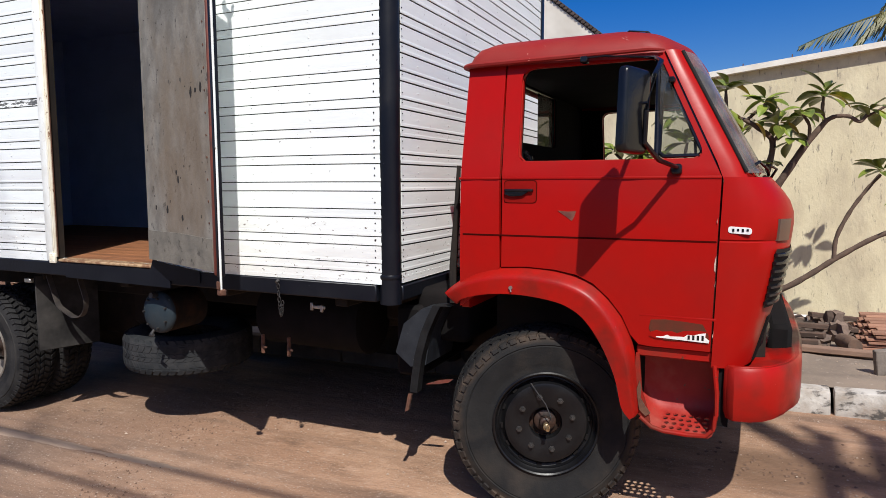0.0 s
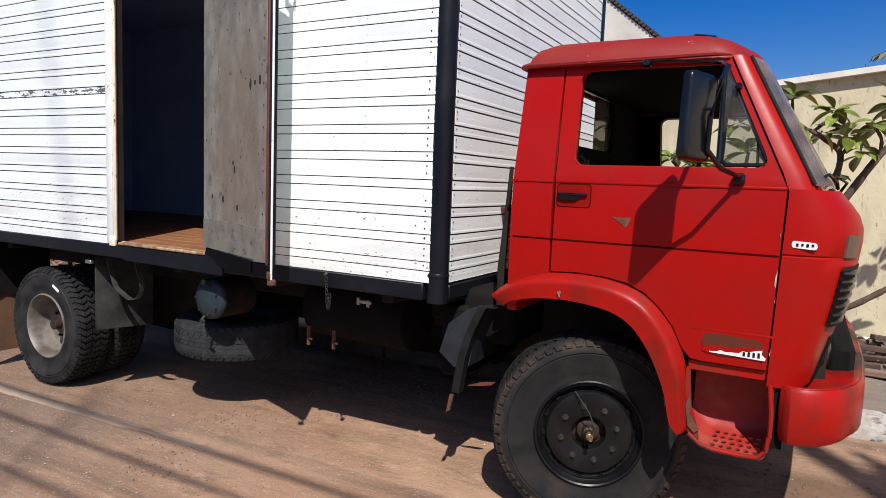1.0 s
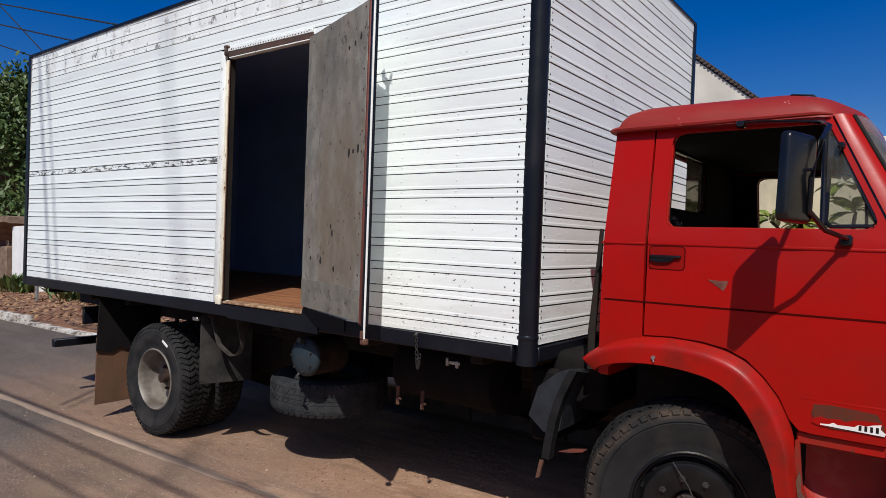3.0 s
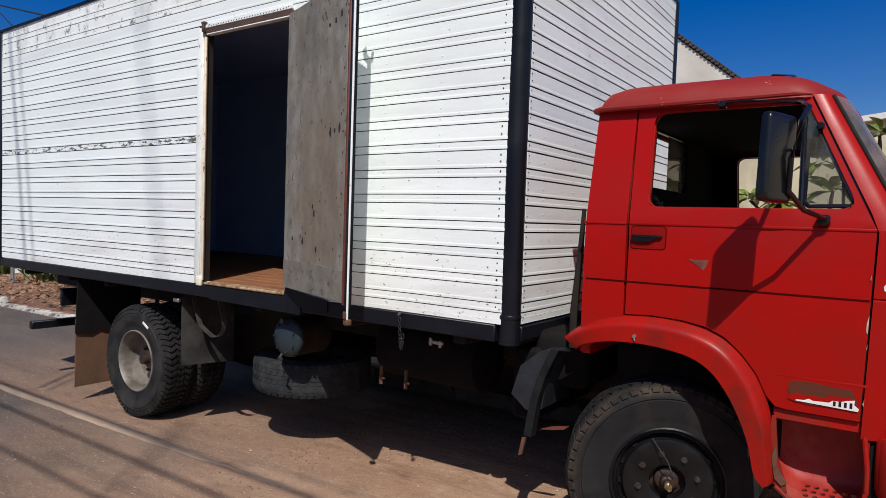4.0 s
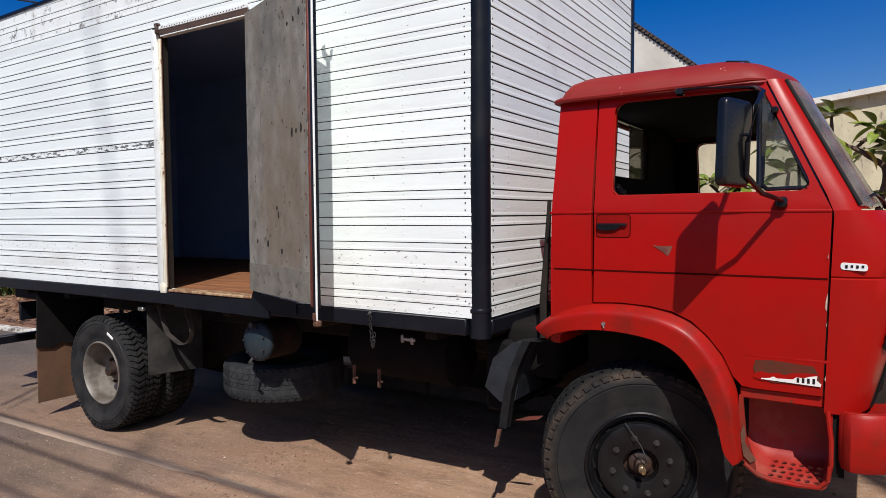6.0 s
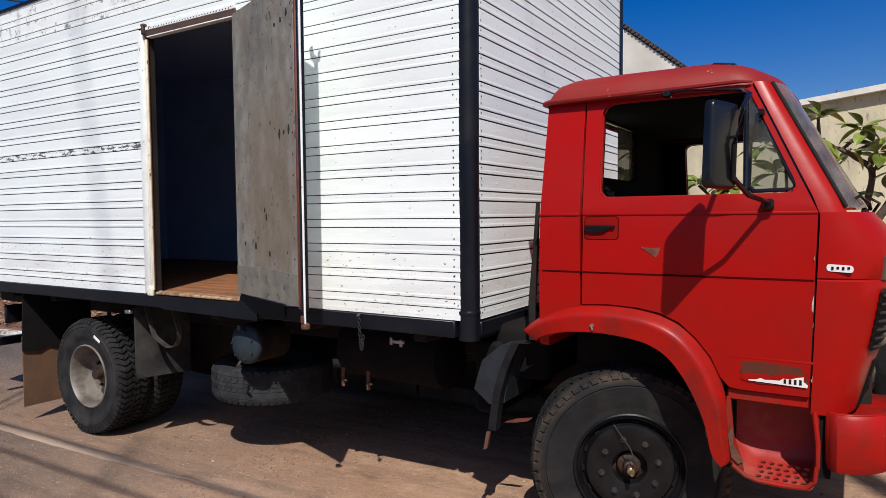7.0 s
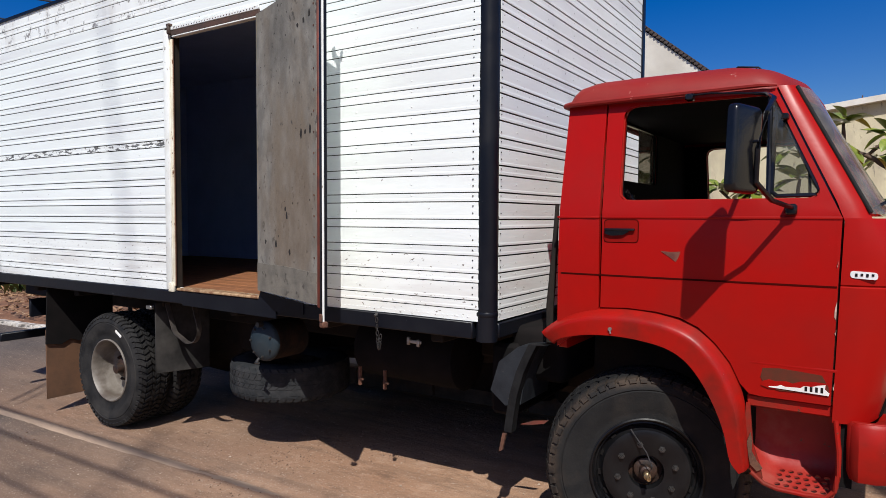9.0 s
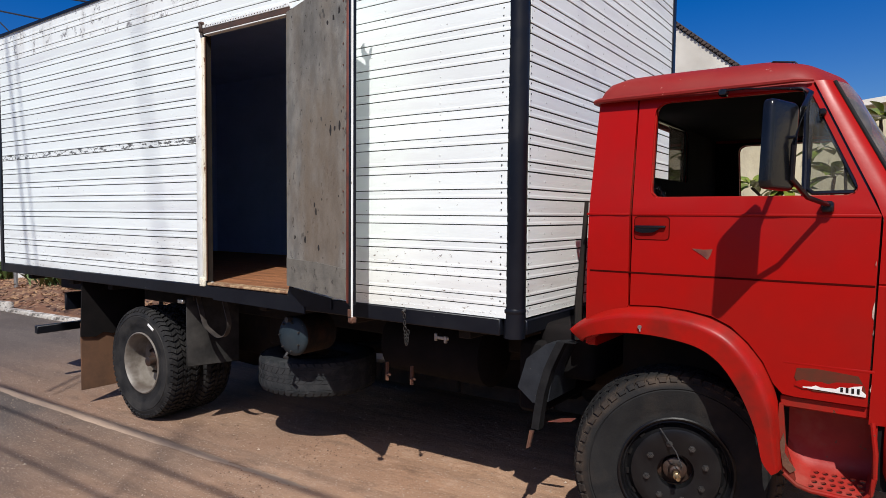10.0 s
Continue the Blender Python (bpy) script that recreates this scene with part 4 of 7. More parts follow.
def screen_row(z):
    f = (z - 1.73) / (2.255 - 1.73)
    xe = pillar_x(z) + 0.005
    xf = 1.765 + (1.470 - 1.765) * f
    pts = front_outline(z, xe, xf, 10)
    return pts
for far in (False, True):
    bm = mesh()
    add_grid(bm, [screen_row(z)[:4] for z in (1.685, 1.76, 1.85, 1.95, 2.05, 2.15, 2.255)])
    thicken(bm, (0, 1, 0), 0.02)
    part("windscreen_pillar", mirrored(bm) if far else bm, RED, truck, "red windscreen pillar")
    bm = mesh()
    add_tube(bm, [Vector(screen_row(z)[3]) + Vector((0.004, 0, 0)) for z in (1.72, 1.85, 1.95, 2.05, 2.15, 2.25)], 0.008, 8)
    part("screen_seal", mirrored(bm) if far else bm, RUBBER, truck, "black rubber windscreen seal")
    bm = add_tube(mesh(), [(pillar_x(z) - 0.002, side(1.6, z)[1] + 0.022, z) for z in (0.97, 1.3, 1.62, 1.70, 1.85, 2.0, 2.215)], [0.0035, 0.0035, 0.0035, 0.007, 0.010, 0.010, 0.005], 6)
    part("door_gap_seal", mirrored(bm) if far else bm, BLACK_PLASTIC, truck)
    bm = mesh()
    add_grid(bm, [screen_row(z)[3:] for z in (1.715, 1.76, 1.85, 1.95, 2.05, 2.15, 2.252)])
    pane = part("windscreen", mirrored(bm) if far else bm, SCREEN, truck, "dusty windscreen glass")
    pane.visible_shadow = False

# wheel arches
ARCH = [((0.335, 1.127), (0.40, 1.078)), ((0.388, 1.173), (0.444, 1.110)), ((0.479, 1.229), (0.548, 1.140)), ((0.60, 1.268), (0.64, 1.152)), ((0.74, 1.281), (0.75, 1.154)), ((0.88, 1.275), (0.87, 1.142)), ((1.0, 1.250), (0.964, 1.119)),
        ((1.09, 1.208), (1.042, 1.071)), ((1.165, 1.140), (1.107, 0.991)), ((1.225, 1.05), (1.160, 0.894)), ((1.266, 0.93), (1.20, 0.79)), ((1.285, 0.79), (1.225, 0.68)), ((1.295, 0.655), (1.262, 0.63))]


def fender_mesh():
    bm = mesh()
    rows = []
    smooth = []
    for i in range(len(ARCH) - 1):
        p = [ARCH[max(0, i - 1)], ARCH[i], ARCH[i + 1], ARCH[min(len(ARCH) - 1, i + 2)]]
        for j in range(4):
            t = j / 4
            q = []
            for e in (0, 1):
                a, b, c, d = (Vector(k[e]) for k in p)
                q.append(tuple(0.5 * (2 * b + (c - a) * t + (2 * a - 5 * b + 4 * c - d) * t * t + (3 * b - a - 3 * c + d) * t ** 3)))
            smooth.append((i + t, q[0], q[1]))
    smooth.append((len(ARCH) - 1, *ARCH[-1]))
    for i, u, lip in smooth:
        swell = math.sin(min(1, i / 3) * math.pi / 2) * 0.030 + 0.006
        row = []
        for k in range(12):
            t = k / 11
            x, z = u[0] + (lip[0] - u[0]) * t, u[1] + (lip[1] - u[1]) * t
            row.append((x, 0.088 - swell * 1.75 * (math.sin(min(1, t / 0.40) * math.pi / 2) ** 1.25 - 0.10 * max(0, t - 0.40)), z))
        row.append((lip[0] - (lip[0] - u[0]) * 0.05, 0.10, lip[1] - 0.004))
        rows.append(row)
    add_grid(bm, rows)
    thicken(bm, (0.02, 0.15, -0.05), 0.06)
    return bm
part("fender", fender_mesh(), FENDER_RED, truck, "red bulging front fender")
part("fender", mirrored(fender_mesh()), FENDER_RED, truck)
bm = mesh()
add_tube(bm, [(0.705, 0.04, 1.186), (0.705, 0.018, 1.186)], 0.009, 8)
add_tube(bm, [(0.705, 0.022, 1.182), (0.708, 0.020, 1.166)], 0.004, 6)
part("fender_bolt", bm, STEEL, truck)
part("wheel_well", add_box(mesh(), 0.42, 1.24, 0.62, 0.66, 0.5, 1.25), DARK, truck)
part("wheel_well_roof", add_box(mesh(), 0.40, 1.24, 0.12, 2.48, 1.17, 1.19), DARK, truck)
part("cab_floor", add_box(mesh(), 0.45, 1.74, 0.13, 2.47, 1.19, 1.22), TRIM, truck)
part("cab_underside", add_box(mesh(), 1.25, 1.70, 0.36, 2.24, 0.60, 1.18), DARK, truck)


# ---------------------------------------------------------------- wheels
TYRE_R, TYRE_W = 0.47, 0.25


def tyre_mesh(lugs, depth, seed, squash=0.0, blocks=False):
    """Carcass with beads and ribs, and zigzag tread blocks; squash: how far the foot is pressed flat."""
    bm = mesh()
    prof = [(0.240, 0.035), (0.250, 0.012), (0.262, 0.003), (0.284, 0.004), (0.296, 0.002), (0.34, -0.010), (0.39, -0.013), (0.394, -0.008), (0.400, -0.012), (0.425, -0.004), (0.446, 0.010), (TYRE_R - depth, 0.026),
            (TYRE_R - depth, TYRE_W - 0.026), (0.446, TYRE_W - 0.010), (0.40, TYRE_W + 0.008), (0.34, TYRE_W + 0.008), (0.275, TYRE_W - 0.004), (0.240, TYRE_W - 0.035)]
    if not blocks:
        add_lathe(bm, prof, 72)
    rnd = random.Random(seed)
    cols = ((0.002, 0.038), (0.048, 0.086), (0.096, 0.120), (0.130, 0.154), (0.164, 0.202), (0.212, 0.248))
    for i in range(lugs if blocks else 0):
        for j, (w0, w1) in enumerate(cols):
            pitch = 2 * math.pi / lugs
            a0 = pitch * (i + 0.5 * (j % 2) + 0.08 * rnd.random())
            span = pitch * (0.78 if depth < 0.015 else 0.60)
            skew = 0.42 * pitch * (1 if j % 2 else -1)
            vs = []
            for r in (TYRE_R - depth - 0.016, TYRE_R - 0.002 * rnd.random()):
                for (w, k) in ((w0, 0), (w1, skew)):
                    rr = r - (0.014 if w in (0.002, 0.248) and r > TYRE_R - depth else 0)
                    for a in (a0 + k, a0 + k + span):
                        vs.append(bm.verts.new((rr * math.cos(a), w, rr * math.sin(a))))
            for f in ((4, 5, 7, 6), (0, 1, 5, 4), (2, 3, 7, 6), (0, 2, 6, 4), (1, 3, 7, 5)):
                bm.faces.new([vs[q] for q in f])
        a0 = 2 * math.pi / lugs * (i + 0.1)
        span = 2 * math.pi / lugs * 0.62
        vs = []
        for r, w in ((0.425, -0.0035), (0.452, 0.0125), (0.455, 0.004), (0.432, -0.0095)):
            for a in (a0, a0 + span):
                vs.append(bm.verts.new((r * math.cos(a), w, r * math.sin(a))))
        for f in ((4, 5, 7, 6), (0, 6, 7, 1), (2, 3, 5, 4), (0, 2, 4, 6), (1, 7, 5, 3)):
            bm.faces.new([vs[q] for q in f])
    if squash:
        foot = -TYRE_R + squash
        for v in bm.verts:
            if v.co.z < foot:
                v.co.z = foot + (v.co.z - foot) * 0.03
            elif v.co.z < foot + 0.12 and v.co.y < 0.02:
                v.co.y -= 0.018 * (1 - (v.co.z - foot) / 0.12) * min(1, (TYRE_R - 0.3) / 0.1)
    return bm


def nut_ring(count, radius, w, material, parent, r=0.014, high=0.022):
    for i in range(count):
        bm = mesh()
        a = 2 * math.pi * (i + 0.3) / count
        c = Vector((radius * math.cos(a), 0, radius * math.sin(a)))
        for k, (rr, h) in enumerate(((r * 1.35, high * 0.25), (r, high), (r * 0.55, high * 1.5))):
            ring0 = [bm.verts.new(c + Vector((rr * math.cos(q * math.pi / 3), w, rr * math.sin(q * math.pi / 3)))) for q in range(6)]
            ring1 = [bm.verts.new(v.co + Vector((0, -h, 0))) for v in ring0]
            for q in range(6):
                bm.faces.new((ring0[q], ring0[(q + 1) % 6], ring1[(q + 1) % 6], ring1[q]))
            bm.faces.new(ring1)
        part("wheel_nut", bm, material, parent, sharp=25)


NUT = surface("dull_wheel_nut", (0.075, 0.072, 0.070), (0.035, 0.034, 0.033), rough=0.38, metal=0.5, scale=30)
HUB = surface("greasy_rusty_hub", (0.042, 0.020, 0.012), (0.014, 0.010, 0.008), rough=0.55, scale=22, bump=0.3)


def wheel(m, kind, label):
    """A wheel whose outer face looks along its own -y."""
    w = new("wheel")
    w.parent, w.matrix_local = truck, m
    tagged(w, label)
    args = (56, 0.012, 3, 0.045) if kind == "front" else (58, 0.017, 3, 0.004)
    rubber = RUBBER if kind == "front" else REAR_RUBBER
    tyre = part("tyre", tyre_mesh(*args), rubber, w, "dusty black truck tyre")
    tagged(part("tread", tyre_mesh(*args, True), rubber, tyre), kind="stuff")
    if kind == "front":
        bm = mesh()
        add_lathe(bm, [(0.250, 0.04), (0.262, 0.006), (0.263, -0.006), (0.257, -0.011), (0.250, -0.006), (0.246, 0.014), (0.238, 0.024), (0.232, 0.022), (0.228, 0.036), (0.218, 0.042), (0.208, 0.032), (0.200, 0.014), (0.180, 0.008), (0.15, 0.010), (0.10, 0.014), (0.082, 0.018), (0.080, 0.06)], 72)
        part("rim", bm, RIM_BLACK, w, "black painted steel wheel disc")
        for i in range(14):
            a = 2 * math.pi * i / 14 + 0.1
            mm = Matrix.Rotation(-a, 4, "Y") @ Matrix.Translation((0.216, 0.034, 0))
            part("rim_slot", add_box(mesh(), -0.006, 0.006, -0.004, 0.012, -0.013, 0.013, 0, m=mm), SHADE_BLACK, w)
        nut_ring(8, 0.134, 0.012, NUT, w, 0.012, 0.014)
        bm = mesh()
        add_lathe(bm, [(0.0, 0.10), (0.085, 0.10), (0.082, 0.080), (0.058, 0.074), (0.054, 0.052), (0.048, 0.048), (0.030, 0.046), (0.027, 0.012), (0.018, 0.006), (0.016, -0.026), (0.009, -0.030), (0.0, -0.032)], 28)
        part("hub", bm, HUB, w, "rusty greasy open front hub")
        part("hub_stud", add_tube(mesh(), [(0.0, -0.02, 0.0), (0.0, -0.046, 0.0), (0.0, -0.050, 0.0), (0.004, -0.070, -0.004)], [0.017, 0.017, 0.010, 0.010], 10), surface("brassy_stud", (0.42, 0.30, 0.16), (0.16, 0.10, 0.06), rough=0.4, metal=0.7, scale=30), w, "brassy hub stud")
        bm = mesh()
        add_tube(bm, [(0.0, -0.05, 0.0), (0.02, -0.045, 0.05), (-0.005, -0.03, 0.11), (-0.05, -0.012, 0.17), (-0.075, 0.0, 0.205)], 0.0032, 6)
        part("wire", bm, NUT, w, "grey wire bent across the hub")
    else:
        bm = mesh()
        add_lathe(bm, [(0.250, 0.04), (0.258, 0.012), (0.258, 0.0), (0.249, -0.005), (0.240, 0.004), (0.235, 0.030), (0.231, 0.045), (0.229, 0.12), (0.214, 0.165), (0.186, 0.178), (0.14, 0.172), (0.10, 0.168), (0.09, 0.172)], 64)
        part("rim", bm, RIM_GREY, w, "dirty grey deep-dished rim")
        nut_ring(8, 0.125, 0.17, HUB, w, 0.015, 0.02)
        bm = mesh()
        add_lathe(bm, [(0.09, 0.19), (0.088, 0.13), (0.07, 0.115), (0.045, 0.11), (0.04, 0.06), (0.03, 0.055), (0.0, 0.055)], 24)
        part("hub", bm, HUB, w, "rusty axle hub")
        bm = mesh()
        mm = Matrix.Rotation(radians(-62), 4, "Y")
        add_box(bm, 0.350, 0.372, -0.0155, -0.008, -0.045, 0.045, 0.002, m=mm)
        part("tyre_patch", bm, STICKER, w, "white marking on the tyre sidewall")
    return w


wheel(pose(0.845, 0.165, 0.497, 0, 0, 21), "front", "front wheel steered aside, black rim")
wheel(pose(0.83, 2.395, 0.492, 0, 0, 203), "front", "far front wheel with black rim")
wheel(pose(-3.50, 0.075, 0.430), "rear", "rear twin wheel with grey rim")
wheel(pose(-3.50, 0.385, 0.430), "inner", "inner rear wheel with grey rim")
wheel(pose(-3.50, 2.525, 0.422, 0, 0, 180), "rear", "far rear twin wheel")
wheel(pose(-3.50, 2.215, 0.422, 0, 0, 180), "inner", "far inner rear wheel")

# ---------------------------------------------------------------- bumper, step, lamps
def bumper_mesh():
    bm = mesh()
    plan = []
    for i in range(9):
        a = i / 8 * math.pi / 2
        plan.append((1.68 + 0.262 * math.sin(a) ** 0.9, 0.065 + 0.42 * (1 - math.cos(a))))
    plan += [(1.962, 0.8), (1.968, 1.3)]
    plan = [(1.662, 0.085), (1.668, 0.074)] + plan
    cross = [(-0.085, 0.885), (-0.03, 0.902), (0.0, 0.905), (0.012, 0.89), (0.014, 0.80), (0.012, 0.71), (0.0, 0.675), (-0.03, 0.668)]
    rows = []
    for i, (x, y) in enumerate(plan):
        a = plan[max(0, i - 1)]
        c = plan[min(len(plan) - 1, i + 1)]
        d = Vector((c[0] - a[0], c[1] - a[1])).normalized()
        out = Vector((d.y, -d.x))
        rise = 0.0 if x < 1.72 else min(1, (x - 1.72) / 0.2) * 0.006
        drop = 0.03 * max(0, min(1, (x - 1.74) / 0.18)) ** 2
        deep = 1.0 + 0.75 * max(0, min(1, (x - 1.80) / 0.10))
        rows.append([(x + out.x * (o * deep if o < -0.05 else o), y + out.y * (o * deep if o < -0.05 else o), z + (rise if z > 0.85 else 0) - (0 if z > 0.7 else -drop)) for o, z in cross])
    add_grid(bm, rows)
    thicken(bm, (-0.6, 0.8, 0), 0.02)
    return bm
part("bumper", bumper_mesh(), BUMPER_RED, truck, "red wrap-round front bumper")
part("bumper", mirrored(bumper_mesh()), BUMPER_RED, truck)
# Dark fills added in the bumper gaps, keeping them as black as shade.
part("bumper_bracket", add_box(mesh(), 1.605, 1.66, 0.11, 0.36, 0.63, 0.90), SHADE_BLACK, truck, "black fill in the dark gap beside the bumper")
part("lower_crossmember", add_box(mesh(), 1.66, 1.80, 0.34, 2.26, 0.66, 1.12), DARK, truck)

bm = mesh()
add_box(bm, 1.275, 1.59, 0.10, 0.115, 0.905, 0.955, 0.006)
part("step_header", bm, RED_WORN, truck)


def tread(x, y):
    return 0.583 + (y - 0.09) * 0.22 + 0.055 * max(0, (1.385 - x) / 0.085) ** 2 + 0.05 * max(0, (x - 1.585) / 0.03) ** 2


def step_plate():
    """A tread plate with real holes: a grid of ring plates, turned up at its ends and rising into the back of the well."""
    bm = mesh()
    x0, x1, y0, y1 = 1.385, 1.585, 0.10, 0.245
    nx, ny = 6, 4
    for i in range(nx):
        for j in range(ny):
            a, c = x0 + (x1 - x0) * i / nx, y0 + (y1 - y0) * j / ny
            w, h = (x1 - x0) / nx, (y1 - y0) / ny
            sq = [(a, c), (a + w, c), (a + w, c + h), (a, c + h)]
            cx, cy = a + w * (0.5 + 0.12 * (j % 2 * 2 - 1)), c + h / 2
            hole = [(cx + 0.0115 * math.cos(q * math.pi / 5), cy + 0.0115 * math.sin(q * math.pi / 5)) for q in range(10)]
            add_ring_plate(bm, sq, hole, lambda x, y: (x, y, tread(x, y)), 8, 1)
    full = [1.29, 1.32, 1.35, 1.385] + [x0 + (x1 - x0) * i / nx for i in range(1, nx)] + [1.585, 1.60, 1.615]
    inner = [y0 + (y1 - y0) * j / ny for j in range(ny + 1)]
    add_grid(bm, [[(x, y, tread(x, y)) for x in full] for y in (0.085, 0.10)])
    add_grid(bm, [[(x, y, tread(x, y)) for x in full[:4]] for y in inner])
    add_grid(bm, [[(x, y, tread(x, y)) for x in full[-3:]] for y in inner])
    add_grid(bm, [[(x, y, tread(x, 0.245) + up) for x in full] for y, up in ((0.245, 0.0), (0.272, 0.010), (0.288, 0.035), (0.292, 0.09), (0.285, 0.18), (0.275, 0.33))])
    bmesh.ops.remove_doubles(bm, verts=bm.verts, dist=1e-4)
    thicken(bm, (0, 0.3, -1), 0.008)
    return bm
part("step_plate", step_plate(), surface("faded_step_red", (0.34, 0.020, 0.013), (0.27, 0.012, 0.008), rough=0.6, scale=6, bump=0.2, bump_scale=30, third=(0.33, 0.060, 0.042), third_scale=5, third_at=(0.46, 0.66), spots=(0.12, 0.05, 0.03), spot_scale=20, spot_at=0.64), truck, "worn red perforated cab step")
bm = mesh()
add_prism(bm, [(1.275, 0.92), (1.29, 0.92), (1.305, 0.75), (1.335, 0.66), (1.345, 0.61), (1.30, 0.635), (1.27, 0.75)], "y", 0.082, 0.10)
part("step_side", bm, RED_WORN, truck)
bm = mesh()
add_prism(bm, [(0.085, 0.63), (0.29, 0.66), (0.29, 0.92), (0.10, 0.92)], "x", 1.607, 1.617)
part("step_side", bm, RED_WORN, truck)
bm = mesh()
add_tube(bm, [(1.60, 0.09, 0.90), (1.614, 0.087, 0.78), (1.614, 0.086, 0.68), (1.603, 0.085, 0.615), (1.575, 0.085, 0.584), (1.50, 0.085, 0.578), (1.40, 0.085, 0.580), (1.35, 0.085, 0.592), (1.30, 0.086, 0.63)], 0.010, 8)
part("step_rim", bm, RED_WORN, truck)

bm = add_prism(mesh(), [(1.296, 0.80), (1.304, 0.765), (1.302, 0.72), (1.322, 0.685), (1.345, 0.655), (1.325, 0.640), (1.298, 0.665), (1.290, 0.71), (1.284, 0.76)], "y", 0.0735, 0.084)
part("torn_edge", bm, RUST, truck, "torn rusty edge between fender and step")
# grille, marker lamp, headlamp hollow
bm = mesh()
def on_nose(i, z, out=0.012):
    p = Vector(front_outline(z, 1.617, nose_x(z))[i])
    return p + Vector((out, -out * 0.4, 0))
for k in range(7):
    z = 1.17 + k * 0.034
    part("grille_bar", add_tube(mesh(), [on_nose(i, z, 0.005) for i in (5, 6, 7, 8, 9, 10, 11, 12, 13, 14)], 0.010, 6), BLACK_PLASTIC, truck)
bm = mesh()
add_grid(bm, [[on_nose(i, z, 0.003) for i in (5, 6, 7, 8, 9, 10, 11, 12, 13, 14)] for z in (1.15, 1.25, 1.35, 1.40)])
part("grille_backing", bm, DARK, truck)
bm = mesh()
add_grid(bm, [[on_nose(i, z, 0.005) for i in (5, 6, 7)] for z in (1.435, 1.48, 1.525)])
thicken(bm, (-1, 0.3, 0), 0.02)
part("marker_lamp", bm, LAMP_GLASS, truck, "dusty orange marker lamp")
bm = mesh()
add_grid(bm, [[on_nose(i, z, 0.006) for i in (7, 8, 9, 10, 11)] for z in (0.90, 0.96, 1.04, 1.10)])
thicken(bm, (-1, 0.3, 0), 0.012)
# Near-black surround: the hollow's deep shade is put into its colour.
part("headlamp_surround", bm, SHADE_BLACK, truck, "headlamp surround blackened to read as a shaded hollow")
bm = mesh()
add_lathe(bm, [(0.075, 0.0), (0.07, -0.015), (0.045, -0.028), (0.0, -0.034)], 24, Matrix.Translation((1.772, 0.37, 1.0)) @ Matrix.Rotation(radians(62), 4, "Z"))
part("headlamp", bm, BLACK_PLASTIC, truck, "dark round headlamp")

# badge
bm = mesh()
add_prism(bm, rounded([(1.632, 1.468), (1.722, 1.463), (1.722, 1.490), (1.632, 1.496)], 0.012, 3), "y", 0.074, 0.10)
part("badge", bm, BADGE_WHITE, truck, "small white model badge")
bm = mesh()
for i in range(4):
    add_box(bm, 1.648 + i * 0.018, 1.656 + i * 0.018, 0.0715, 0.0745, 1.474 + 0.003 * (i % 2), 1.486)
part("badge_marks", bm, BLACK_PLASTIC, truck)

# ---------------------------------------------------------------- door details
pan_outer = rounded([(0.648, 1.580), (0.812, 1.580), (0.812, 1.690), (0.648, 1.690)], 0.022, 5)
pan_inner = rounded([(0.6525, 1.5845), (0.8075, 1.5845), (0.8075, 1.6845), (0.6525, 1.6845)], 0.019, 5)
bm = mesh()
add_ring_plate(bm, pan_outer, pan_inner, lambda x, z: (x, side(x, z)[1] - (0.0025 if min(x - 0.648, 0.812 - x, z - 1.580, 1.690 - z) > 0.004 else 0.0004), z), 60, 2)
# Dark ring paints the shadow along the pan's edge.
part("handle_pan_rim", bm, surface("pan_edge_shade_red", (0.07, 0.003, 0.002), (0.05, 0.003, 0.002), rough=0.9, spec=0.03), cab_door)
bm = mesh()
add_prism(bm, pan_inner, "y", 0.0758, 0.09)
# Flat plate in darker red; the recess's shade is in its colour.
part("handle_recess", bm, surface("recess_shade_red", (0.25, 0.0045, 0.003), (0.19, 0.004, 0.0025), rough=0.6, spec=0.10), cab_door, "pressed recess behind the door handle")
bm = mesh()
add_box(bm, 0.656, 0.796, 0.060, 0.079, 1.636, 1.648, 0.005, 2)
add_prism(bm, rounded([(0.658, 1.638), (0.775, 1.638), (0.745, 1.617), (0.690, 1.613), (0.657, 1.622)], 0.008, 3), "y", 0.064, 0.079)
part("door_handle", bm, BLACK_PLASTIC, cab_door, "black door handle")
bm = mesh()
add_prism(bm, [(0.912, 1.549), (0.960, 1.546), (0.997, 1.549), (0.990, 1.525), (0.978, 1.503), (0.950, 1.524)], "y", 0.0740, 0.08)
part("door_dent", bm, surface("bare_dent", (0.20, 0.075, 0.045), (0.11, 0.03, 0.02), rough=0.6, scale=20), cab_door, "torn dent in the door skin")
bm = mesh()
add_prism(bm, [(1.335, 1.078), (1.40, 1.084), (1.47, 1.080), (1.548, 1.074), (1.572, 1.03), (1.575, 1.0), (1.40, 0.992), (1.345, 1.005), (1.328, 1.04)], "y", 0.0772, 0.09)
part("sticker_ghost", bm, PRIMER, cab_door, "dull patch of an old sticker")
bm = mesh()
add_prism(bm, [(1.330, 1.006), (1.336, 1.024), (1.36, 1.034), (1.385, 1.029), (1.425, 1.034), (1.446, 1.028), (1.475, 1.040), (1.53, 1.045), (1.566, 1.044), (1.56, 1.02), (1.50, 1.004), (1.36, 0.997)], "y", 0.0758, 0.09)
part("sticker_rest", bm, RED, cab_door)
bm = mesh()
